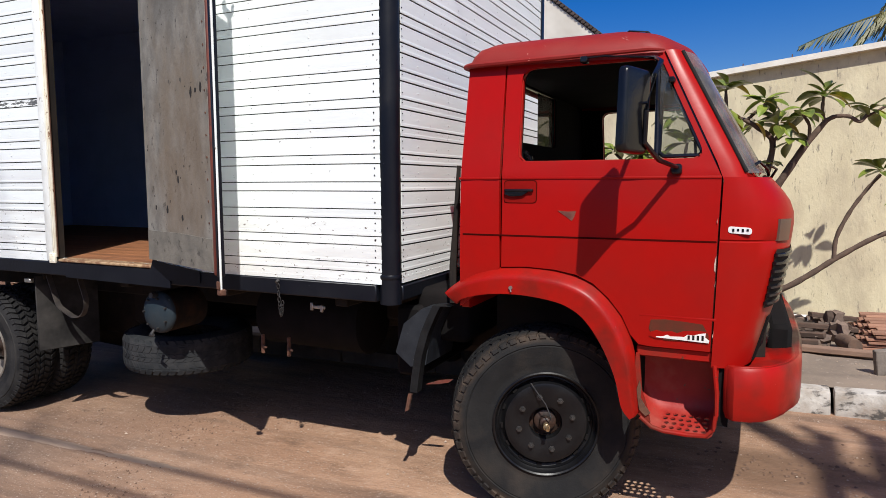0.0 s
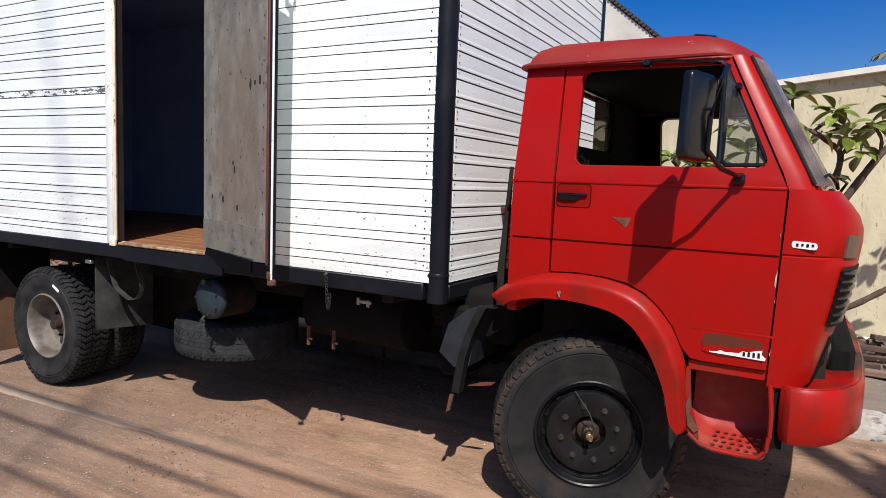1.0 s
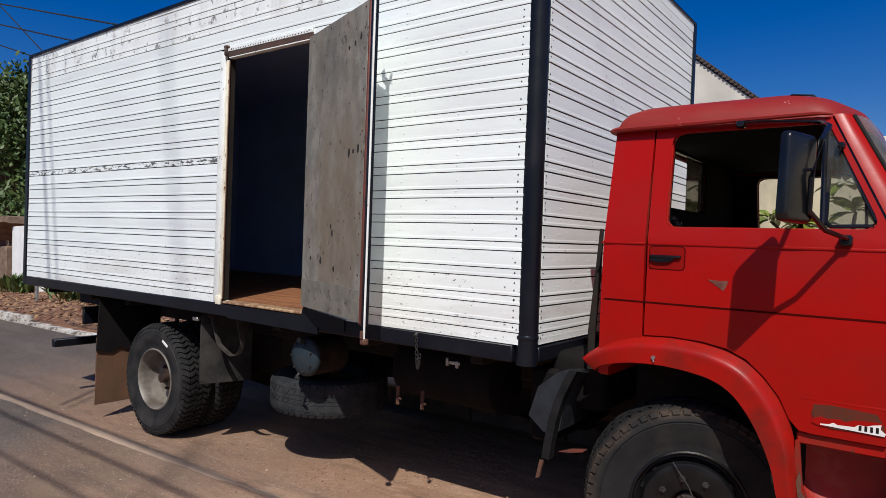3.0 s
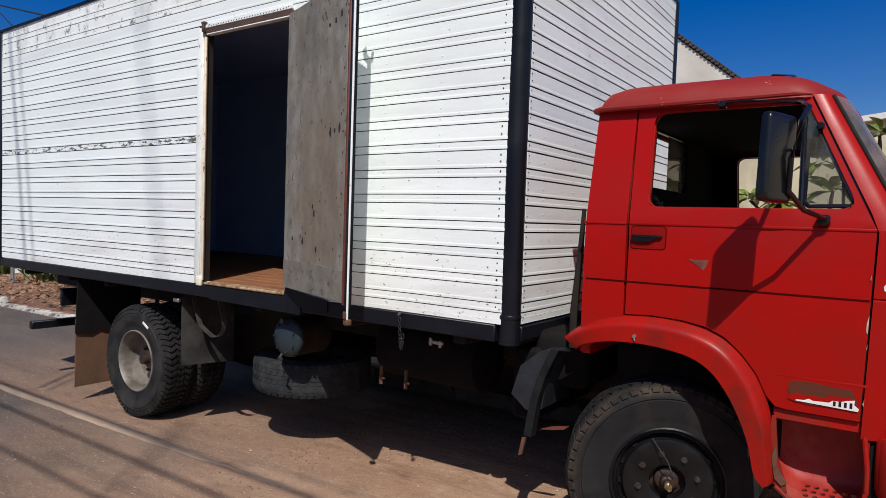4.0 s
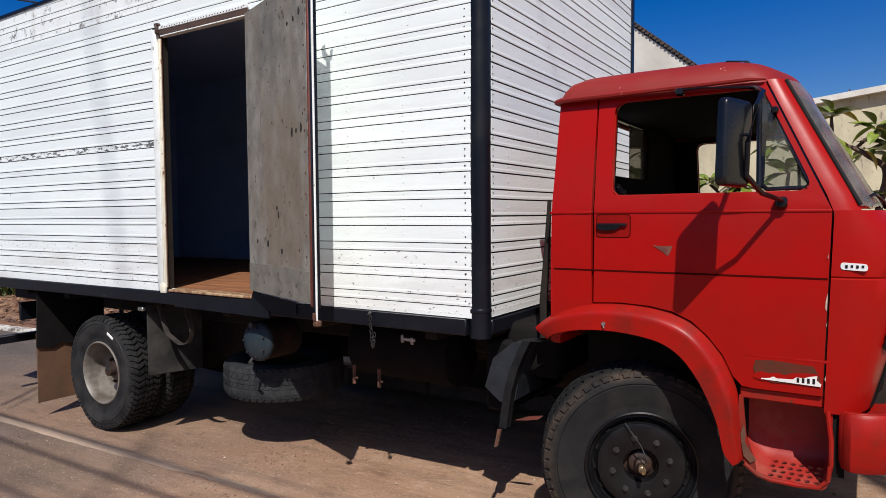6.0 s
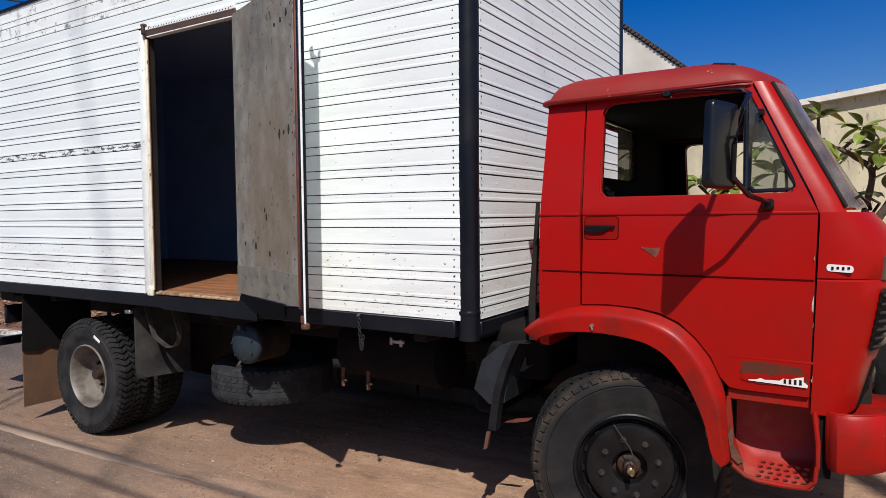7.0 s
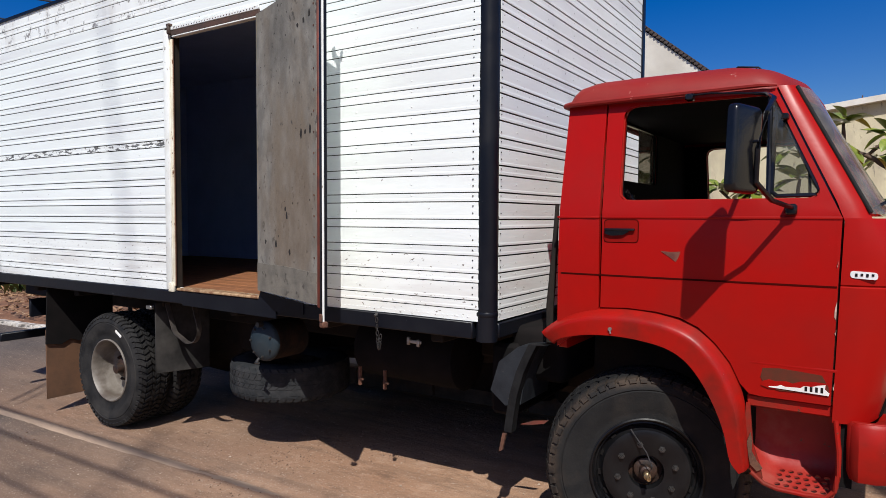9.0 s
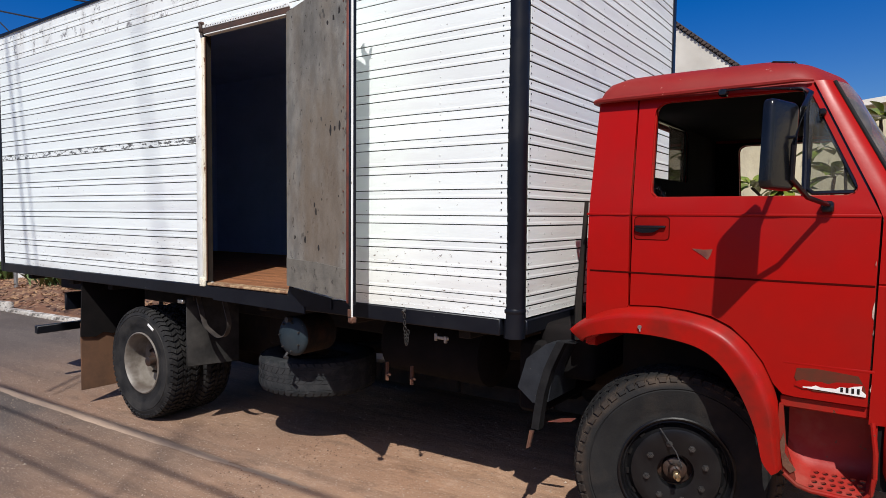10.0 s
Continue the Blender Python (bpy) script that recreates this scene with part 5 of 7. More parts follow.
add_prism(bm, [(1.36, 1.006), (1.39, 1.009), (1.405, 1.017), (1.42, 1.011), (1.45, 1.013), (1.475, 1.014), (1.488, 1.024), (1.515, 1.024), (1.535, 1.032), (1.562, 1.038), (1.560, 1.020), (1.576, 1.006), (1.574, 0.996), (1.36, 1.002)], "y", 0.0744, 0.09)
part("sticker", bm, STICKER, cab_door, "torn white number sticker")
bm = mesh()
for i in range(4):
    add_box(bm, 1.490 + i * 0.0185, 1.499 + i * 0.0185, 0.0730, 0.0760, 1.005, 1.023 + 0.001 * i)
part("sticker_bars", bm, BLACK_PLASTIC, cab_door)
bm = mesh()
add_box(bm, 0.44, 1.590, 0.0718, 0.10, 1.4242, 1.4322, 0.001)
# Raised dark strip: the groove's shading is painted, not pressed in.
part("trim_groove", bm, surface("groove_shade_red", (0.055, 0.003, 0.002), (0.035, 0.003, 0.002), rough=0.9, spec=0.03), cab_door)

# door window: black channel, vent pane, far side too
def window_seal(outline):
    bm = mesh()
    loop = resample(outline, 70, 200)
    add_tube(bm, [(x, side_y(z) + 0.010, z) for x, z in loop], 0.005, 6, closed=True)
    return bm
part("window_lip", window_seal(WINDOW), RED_WORN, cab_door, "worn red window lip")
part("window_lip", mirrored(window_seal(WINDOW_FAR)), RED_WORN, far_door)
def vent_bar():
    bm = mesh()
    add_tube(bm, [(1.335, side_y(1.78) + 0.01, 1.775), (1.33, side_y(1.95) + 0.01, 1.95), (1.322, side_y(2.2) + 0.01, 2.220)], 0.011, 8)
    return bm
part("vent_divider", vent_bar(), BLACK_PLASTIC, cab_door)
part("vent_divider", mirrored(vent_bar()), BLACK_PLASTIC, far_door)
def vent_pane():
    bm = mesh()
    add_prism(bm, [(1.34, 1.782), (1.52, 1.790), (1.37, 2.13), (1.34, 2.20)], "y", 0.135, 0.139)
    return bm
for b in (vent_pane(), ):
    pane = part("vent_pane", b, VENT_GLASS, cab_door, "clear vent window pane")
    pane.visible_shadow = False

bm = add_tube(mesh(), [(x, side_y(z) + 0.012, z) for x, z in resample(rounded([(1.345, 1.788), (1.526, 1.792), (1.345, 2.180)], 0.02, 4), 40, 200)], 0.009, 6, closed=True)
part("vent_frame", bm, BLACK_PLASTIC, cab_door, "black vent window frame")

# mirror with arms
mirror = new("wing_mirror")
mirror.parent = truck
tagged(mirror, "tall black wing mirror on tubular arms")
bm = mesh()
mm = Matrix.Translation((1.288, -0.245, 1.953)) @ Matrix.Rotation(radians(64), 4, "Z") @ Matrix.Rotation(radians(3), 4, "Y")
loop = rounded([(-0.083, -0.164), (0.083, -0.164), (0.083, 0.160), (-0.083, 0.160)], 0.030, 6)
rings = [[mm @ Vector((p[0] * s, y, p[1] * (1 - (1 - s) * 0.45))) for p in loop + loop[:1]] for s, y in ((0.80, -0.021), (0.90, -0.019), (0.97, -0.013), (1.0, -0.004), (1.0, 0.015), (0.96, 0.017))]
add_grid(bm, rings)
bmesh.ops.remove_doubles(bm, verts=bm.verts, dist=1e-5)
bmesh.ops.holes_fill(bm, edges=[e for e in bm.edges if len(e.link_faces) == 1])
part("mirror_shell", bm, BLACK_PLASTIC, mirror, "black mirror shell")
bm = mesh()
add_box(bm, -0.072, 0.072, 0.016, 0.0195, -0.148, 0.148, 0.001, 1, m=mm)
part("mirror_glass", bm, MIRROR, mirror)
bm = mesh()
add_tube(bm, [(1.005, 0.13, 2.234), (1.10, 0.125, 2.235), (1.26, 0.11, 2.216), (1.325, 0.06, 2.200), (1.366, -0.08, 2.158), (1.356, -0.19, 2.09), (1.334, -0.235, 1.95), (1.330, -0.225, 1.83), (1.372, -0.12, 1.765), (1.43, 0.06, 1.738)], [0.004, 0.004, 0.005, 0.009, 0.0105, 0.0105, 0.0105, 0.0105, 0.010, 0.010], 8)
part("mirror_arm", bm, BLACK_PLASTIC, mirror, "bent black mirror arm")
part("mirror_bracket", add_box(mesh(), 1.40, 1.445, 0.045, 0.09, 1.71, 1.755, 0.008), BLACK_PLASTIC, mirror)
part("mirror_bracket", add_box(mesh(), 0.99, 1.024, 0.120, 0.17, 2.214, 2.242, 0.005), BLACK_PLASTIC, mirror)
part("mirror_bracket", add_box(mesh(), 1.375, 1.40, 0.110, 0.16, 2.100, 2.126, 0.005), BLACK_PLASTIC, mirror)
part("mirror_clamp", add_tube(mesh(), [(1.30, -0.225, 1.98), (1.338, -0.234, 1.98)], 0.006, 6), BLACK_PLASTIC, mirror)

# inside the cab
bm = mesh()
add_box(bm, 0.50, 0.98, 0.30, 1.05, 1.22, 1.42, 0.05, 3)
add_box(bm, 0.47, 0.60, 0.30, 1.05, 1.40, 1.78, 0.05, 3)
part("passenger_seat", bm, VINYL, truck, "dark vinyl passenger bench seat")
bm = mesh()
add_box(bm, 0.50, 0.98, 1.50, 2.15, 1.22, 1.42, 0.05, 3)
add_box(bm, 0.47, 0.62, 1.70, 2.25, 1.40, 1.80, 0.05, 3)
part("driver_seat", bm, VINYL, truck, "dark vinyl driver seat")
bm = mesh()
add_box(bm, 1.45, 1.72, 0.16, 2.44, 1.40, 1.68, 0.04, 3)
part("dashboard", bm, TRIM, truck, "dark dashboard")
bm = mesh()
sw = Matrix.Translation((1.27, 1.85, 1.70)) @ Matrix.Rotation(radians(-32), 4, "Y")
add_tube(bm, [sw @ Vector((0.22 * math.cos(a), 0.22 * math.sin(a), 0)) for a in np.linspace(0, 2 * math.pi, 33)[:-1]], 0.013, 8, closed=True)
for a in (0.3, 2.4, 4.5):
    add_tube(bm, [sw @ Vector((0, 0, -0.02)), sw @ Vector((0.22 * math.cos(a), 0.22 * math.sin(a), 0))], 0.011, 6)
add_tube(bm, [sw @ Vector((0, 0, 0)), sw @ Vector((0, 0, -0.35))], 0.025, 8)
part("steering_wheel", bm, BLACK_PLASTIC, truck)
for far in (False, True):
    bm = mesh()
    add_ring_plate(bm, [(p[0] * 0.985 + 0.015, max(1.22, p[1] - 0.008)) for p in (DOOR_FAR if far else DOOR_LINE)], WINDOW_FAR if far else WINDOW, lambda x, z: (x, side_y(z) + 0.048, z), 60, 2)
    thicken(bm, (0, 1, 0), 0.012)
    part("door_lining", mirrored(bm) if far else bm, TRIM, far_door if far else cab_door)
bm = mesh()
add_ring_plate(bm, [(0.14, 1.2), (2.46, 1.2), (2.38, 2.262), (0.22, 2.262)], rounded([(0.810, 1.915), (1.615, 1.915), (1.615, 2.248), (0.810, 2.248)], 0.04, 4), lambda y, z: (CX0 + 0.048, y, z), 40, 2)
thicken(bm, (1, 0, 0), 0.01)
part("back_lining", bm, TRIM, truck)
for far in (False, True):
    bm = add_sheet(mesh(), [(0.465, 1.22), (0.57 if far else 0.632, 1.22)], [(0.465, 2.24), (0.56 if far else 0.612, 2.24)], lambda x, z: (x, side_y(z) + 0.05, z), 4)
    thicken(bm, (0, 1, 0), 0.01)
    part("quarter_lining", mirrored(bm) if far else bm, TRIM, truck)
part("headlining", add_box(mesh(), 0.44, 1.27, 0.26, 2.34, 2.258, 2.266), TRIM, truck)
bm = add_tube(mesh(), [(CX0 + 0.03, y, z) for y, z in resample(back_hole, 60, 200)], 0.012, 8, closed=True)
part("back_window_rubber", bm, BLACK_PLASTIC, truck, "black rubber round the rear cab window")
pane = part("rear_pane", add_box(mesh(), CX0 + 0.028, CX0 + 0.032, 1.270, 1.620, 1.910, 2.253), DUSTY_PANE, truck, "dusty sliding rear window pane")
pane.visible_shadow = False
bm = mesh()
for i in range(7):
    add_tube(bm, [(0.68 + 0.024 * i, 0.20 + 0.012 * i, 1.66), (0.69 + 0.022 * i, 0.185, 1.80 + 0.05 * math.sin(0.5 + i * 0.9) - 0.012 * i), (0.72 + 0.024 * i, 0.22, 1.76 - 0.010 * i), (0.74 + 0.024 * i, 0.26, 1.66)], [0.02, 0.026, 0.024, 0.018], 7)
part("rag", bm, BLACK_PLASTIC, truck, "crumpled dark cloth on the seat")

# roof hatch, clearance lamp
bm = mesh()
for y, x0, x1 in ((0.31, 1.165, 1.268), (0.37, 1.150, 1.255)):
    add_tube(bm, [(x0, y, 2.366), (x0 + 0.008, y, 2.373), (x1 - 0.01, y, 2.362), (x1, y, 2.352)], 0.0042, 6)
for x in (1.165, 1.205, 1.245):
    add_tube(bm, [(x + 0.008, 0.31, 2.373 - (x - 1.165) * 0.12), (x - 0.005, 0.37, 2.374 - (x - 1.165) * 0.12)], 0.0035, 5)
part("roof_bracket", bm, BLACK, truck, "black metal bracket on the cab roof")

# ---------------------------------------------------------------- under the body
for y in (0.78, 1.72):
    part("chassis_rail", add_box(mesh(), -6.4, 1.6, y, y + 0.08, 0.80, 1.0, 0.01), DARK, truck, "dirty black chassis rail")
for x in (-5.65, -4.8, -4.1, -2.9, -2.05, -1.2, -0.35):
    part("cross_bearer", add_box(mesh(), x, x + 0.08, 0.12, 2.48, 1.0, 1.066, 0.006), DARK, truck)
part("rear_axle", add_tube(mesh(), [(-3.505, 0.3, 0.385), (-3.528, 1, 0.375), (-3.533, 1.3, 0.372), (-3.537, 1.6, 0.369), (-3.538, 2.3, 0.363)], [0.07, 0.08, 0.2, 0.08, 0.07], 12), DARK, truck)
part("front_axle", add_tube(mesh(), [(0.84, 0.4, 0.493), (0.869, 1.3, 0.434), (0.898, 2.2, 0.495)], 0.06, 10), DARK, truck)
part("drive_shaft", add_tube(mesh(), [(-3.376, 1.3, 0.422), (0.248, 1.3, 0.76)], 0.05, 10), DARK, truck)
part("gearbox", add_box(mesh(), -0.152, 1.229, 1, 1.6, 0.567, 1.049, 0.06), DARK, truck)
HOOP = surface("dull_strap_steel", (0.055, 0.046, 0.040), (0.024, 0.021, 0.020), rough=0.55, scale=12, bump=0.2)
# air tank
bm = mesh()
add_lathe(bm, [(0.0, -0.030), (0.05, -0.027), (0.10, -0.016), (0.135, 0.0), (0.148, 0.014), (0.150, 0.03), (0.150, 0.045)], 40, Matrix.Translation((-1.694, 0.1, 0.857)) @ Matrix.Scale(0.90, 4))
tank = part("air_tank", bm, TANK, truck, "dark blue steel air tank with bolted end")
TX, TY, TZ = -1.694, 0.10, 0.857
part("tank_barrel", add_lathe(mesh(), [(0.151, 0.030), (0.151, 0.045), (0.148, 0.050), (0.148, 0.33), (0.12, 0.36), (0.0, 0.37)], 40, Matrix.Translation((TX, TY, TZ)) @ Matrix.Scale(0.90, 4)), TANK_SIDE, tank, "rusty brown tank barrel")
for i in range(7):
    a = i * 2 * math.pi / 7 + 0.4
    p = (TX + 0.098 * math.cos(a), TZ + 0.098 * math.sin(a))
    part("tank_bolt", add_tube(mesh(), [(p[0], TY, p[1]), (p[0], TY - 0.026, p[1])], 0.006, 6), NUT, tank)
part("tank_port", add_tube(mesh(), [(TX, TY, TZ + 0.115), (TX, TY - 0.045, TZ + 0.118)], 0.018, 10), NUT, tank)
part("tank_drain", add_tube(mesh(), [(TX - 0.03, TY - 0.005, TZ - 0.115), (TX - 0.03, TY - 0.035, TZ - 0.14), (TX + 0.01, TY - 0.045, TZ - 0.135)], 0.010, 8), NUT, tank)
# spare tyre slung flat below the body
spare = new("spare_wheel")
spare.parent, spare.matrix_local = truck, pose(-1.994, 0.645, 0.389, 90, 0, 0)
spare.scale = (0.95, 0.95, 0.95)
tagged(spare, "worn spare tyre slung flat under the body")
tyre = part("tyre", tyre_mesh(111.579, 0.005, 8.87), SPARE, spare, "worn spare tyre")
tagged(part("tread", tyre_mesh(50, 0.005, 5, 0, True), SPARE, tyre), kind="stuff")
# rear mud flaps, stays
part("mud_flap", add_box(mesh(), -4.39, -4.377, 0.015, 0.62, 0.066, 0.684, 0.004), FLAP_BROWN, truck, "dusty brown rear mud flap")
# Added black sheet: stands in for shade on the flap's upper half.
bm = mesh()
add_prism(bm, [(0.03, 1.077), (0.62, 1.077), (0.62, 0.561), (0.42, 0.537), (0.40, 0.589), (0.30, 0.551), (0.22, 0.579), (0.14, 0.542), (0.01, 0.561)], "x", -4.377, -4.359)
part("flap_hanger", bm, SHADE_BLACK, truck, "ragged black sheet added as shade on the upper flap")
part("light_board", add_box(mesh(), -4.897, -4.862, 0.12, 0.42, 0.746, 0.914, 0.006), BLACK, truck)
part("rear_bar", add_box(mesh(), -5.66, -5.592, 0.17, 2.43, 0.422, 0.505, 0.008), BLACK, truck, "black rear underrun bar")
for y in (1.1, 1.9):
    part("bar_stay", add_box(mesh(), -6.22, -6.19, y, y + 0.05, 0.39, 1.03, 0.004), BLACK, truck)
part("board_wire", add_tube(mesh(), [(-4.904, 0.36, 0.751), (-4.905, 0.37, 0.666), (-4.9, 0.37, 0.591)], 0.006, 5), BLACK, truck)
part("board_stay", add_box(mesh(), -4.913, -4.895, 0.36, 0.4, 0.911, 1.094), BLACK, truck)
part("mud_guard", add_box(mesh(), -0.010, 0.010, 0.0, 0.41, 0.488, 1.032, 0.004, m=pose(-2.855, 0.075, 0, 0, 0, -19)), FLAP_GREY, truck, "dusty grey mud guard sheet")
part("guard_bracket", add_box(mesh(), -2.902, -2.837, 0.03, 0.06, 0.988, 1.018, 0.004), STEEL, truck, "small bright steel bracket")
strap = rounded([(-2.775, 1.03), (-2.685, 0.815), (-2.53, 0.748), (-2.43, 0.765), (-2.385, 0.86), (-2.45, 1.03)], [0.0, 0.03, 0.03, 0.05, 0.05, 0.0], 4)
bm = mesh()
add_grid(bm, [[(x, y, z) for x, z in strap] for y in (0.105, 0.145)])
thicken(bm, (0.3, 0, 1), 0.008)
part("step_hoop", bm, HOOP, truck, "bent flat steel hoop")
# flap behind the front wheel
bm = mesh()
add_grid(bm, [[(0.30 + dx, y, z) for y in (0.104, 0.11, 0.159)] for dx, z in ((0.06, 1.055), (0.0, 1.05), (-0.035, 0.98), (-0.07, 0.90), (-0.105, 0.78), (-0.125, 0.66), (-0.135, 0.58))])
thicken(bm, (-0.944, 0, 0.045), 0.045)
part("front_mud_flap", bm, FLAP_BLACK, truck, "torn black rubber flap behind the front wheel")
bm = mesh()
add_prism(bm, [(0.115, 0.57), (0.135, 0.57), (0.115, 0.48), (0.095, 0.47)], "y", 0.10, 0.115)
part("flap_shred", bm, RUST, truck)
bm = mesh()
add_prism(bm, [(0.01, 0.77), (0.06, 0.93), (0.17, 1.02), (0.29, 1.04), (0.22, 0.90), (0.19, 0.72), (0.10, 0.70)], "y", 0.16, 0.5)
part("battery_cover", bm, COVER, truck, "dented dark battery cover")
# chain, latch, small valves
bm = mesh()
def add_chain(bm, a, b, sag, links):
    a, b = Vector(a), Vector(b)
    for i in range(links):
        t = (i + 0.5) / links
        p = a.lerp(b, t) + Vector((0, 0, -sag * 4 * t * (1 - t)))
        m2 = Matrix.Translation(p) @ Matrix.Rotation(radians(90 * (i % 2)), 4, "Z")
        add_tube(bm, [m2 @ Vector((0.009 * math.cos(q), 0, 0.015 * math.sin(q))) for q in np.linspace(0, 2 * math.pi, 9)[:-1]], 0.003, 4, closed=True)
add_chain(bm, (-0.624, -0.022, 1.136), (-0.595, -0.022, 1.037), 0.12, 13)
add_tube(bm, [(-0.628, -0.012, 1.146), (-0.629, -0.03, 1.136)], 0.01, 6)
part("chain", bm, NUT, truck, "short hanging steel chain")
bm = mesh()
add_box(bm, -0.493, -0.397, 0.09, 0.1, 0.982, 1.001, 0.003)
add_box(bm, -0.493, -0.474, 0.085, 0.1, 0.972, 1.016, 0.003)
add_box(bm, -0.426, -0.407, 0.085, 0.1, 0.966, 1.006, 0.003)
part("latch_plate", bm, STEEL, truck, "bright steel latch plate")
for x in (-1.015, -0.815):
    bm = add_tube(mesh(), [(x, 0.30, 0.74), (x, 0.30, 0.622)], 0.012, 6)
    add_tube(bm, [(x - 0.01, 0.30, 0.662), (x + 0.04, 0.28, 0.667)], 0.008, 6)
    part("drain_valve", bm, RUST, truck, "small rusty drain valve")
part("fuel_tank", add_tube(mesh(), [(-1.172, 0.62, 0.826), (-1.162, 0.62, 0.826), (-0.404, 0.62, 0.817), (-0.395, 0.62, 0.817)], [0.19, 0.21, 0.21, 0.19], 24), SHADE_BLACK, truck, "dirty black fuel tank")
# windscreen wiper, ledge lines pressed into the door
bm = mesh()
add_tube(bm, [(1.78, 0.34, 1.708), (1.774, 0.3, 1.733), (1.741, 0.22, 1.763), (1.705, 0.2, 1.738)], 0.007, 6)
add_tube(bm, [(1.791, 0.36, 1.698), (1.81, 0.33, 1.733), (1.783, 0.28, 1.748)], 0.006, 6)
part("wiper", bm, BLACK_PLASTIC, truck, "black windscreen wiper arm")
for x0, x1, z, far in ((0.642, 1.600, 1.700, False), (0.416, 0.626, 1.700, False), (1.285, 1.600, 1.098, False)):
    bm = add_box(mesh(), x0, x1, YS0 - (0.0045 if z > 1.5 else 0.0003), YS0 + 0.02, z - 0.007, z + 0.004, 0.002, 2)
    for v in bm.verts:
        v.co.y += side(1.0, z)[1] - YS0
    part("pressed_ledge", bm, RED, cab_door if x0 > 0.63 else truck)
part("cab_rear_hose", add_tube(mesh(), [(0.335, 0.20, 1.06), (0.332, 0.20, 1.25), (0.352, 0.20, 1.52), (0.364, 0.20, 1.765)], [0.022, 0.020, 0.016, 0.010], 8), DARK, truck, "dark air pipe behind the cab")

CHIP = surface("pale_filler_chip", (0.564, 0.43, 0.348), (0.39, 0.22, 0.173), rough=0.8, scale=40)
# paint chipped down to primer along the door's leading edge
for z0, z1, w in ((1.30, 1.372, 0.006), (1.238, 1.262, 0.004), (1.505, 1.53, 0.003), (1.02, 1.05, 0.003)):
    bm = add_prism(mesh(), [(1.590 - w, z0 + 0.01), (1.590, z0), (1.5915, z1), (1.590 - w * 0.5, z1 - 0.02), (1.590 - w * 0.9, (z0 + z1) / 2)], "y", 0.0705, 0.09)
    part("paint_chip", bm, CHIP, cab_door, "pale chipped paint")
# far side of the chassis: dark boxes added so the shade stays black
part("far_fuel_tank", add_box(mesh(), -2.248, -0.417, 1.95, 2.5, 0.188, 0.994, 0.08, 3), DARK, truck, "black box added on the far side to keep it dark")
part("far_mud_guard", add_box(mesh(), -2.863, -2.843, 1.95, 2.55, 0.304, 1.023, 0.004), DARK, truck)
part("far_mud_flap", add_box(mesh(), -4.263, -4.243, 1.95, 2.55, 0.033, 1.044, 0.004), DARK, truck)
part("differential_shield", add_box(mesh(), -2.909, -2.209, 0.9, 1.9, 0.507, 1.011, 0.05), DARK, truck)
part("engine_block", add_box(mesh(), 0.381, 1.574, 0.85, 1.75, 0.49, 1.157, 0.05), DARK, truck)
part("battery_box", add_box(mesh(), -0.372, 0.287, 1.9, 2.45, 0.222, 0.989, 0.04), DARK, truck)
# Another dark fill, so the hollow behind the bumper stays in shade.
part("front_valance", add_box(mesh(), 1.814, 1.915, 0.52, 2.08, 0.691, 1.012, 0.02), SHADE_BLACK, truck)
# Added box, not a known part: it stops sun through the cab gap.
part("air_filter_housing", add_box(mesh(), 0.053, 0.376, 0.3, 1.2, 0.812, 1.106, 0.05, 3), SHADE_BLACK, truck, "black box added behind the cab to stop sun")
# Dark box added by the rear axle, hiding lit ground in the shade.
part("axle_housing", add_box(mesh(), -4.193, -2.955, 0.98, 1.7, 0.38, 1.008, 0.08, 3), DARK, truck, "dark box added by the rear axle to keep it black")
part("torn_strip", add_prism(mesh(), [(0.13, 0.572), (0.20, 0.600), (0.29, 0.618), (0.27, 0.600), (0.20, 0.582)], "y", 0.28, 0.30), RUST_RED, truck, "torn rusty strip behind the front wheel")
# Second added box closing the same leak of sunlight onto the ground.
part("cab_hinge_bracket", add_box(mesh(), -0.037, 0.12, 0.25, 1, 0.616, 1.01, 0.02), SHADE_BLACK, truck, "black box added below the cab to stop sun")

# ---------------------------------------------------------------- street edge
PAVE_Z, WALL_Y = 0.155, 5.0


def kerb_y(x):
    return 2.10 + max(0.0, -x) * 0.005


def strip(name, x0, x1, low, high, z, mat, label, step, rough, seed=0, wave=1.7, cols=14, category="ground"):
    """A sheet between two edge lines over x."""
    bm = mesh()
    xs = np.arange(x0, x1 + step / 2, step)
    rows = []
    for j in range(cols + 1):
        row = []
        for x in xs:
            y = low(x) + (high(x) - low(x)) * j / cols
            row.append((x, y, z + street_z(x) + rough * noise.noise((x * wave + seed, y * wave, 0.3)) + 0.5 * rough * noise.noise((x * 5 * wave, y * 5 * wave, seed))))
        rows.append(row)
    add_grid(bm, rows)
    return tagged(part(name, bm, mat, None, sharp=80), label, category, kind="structure")


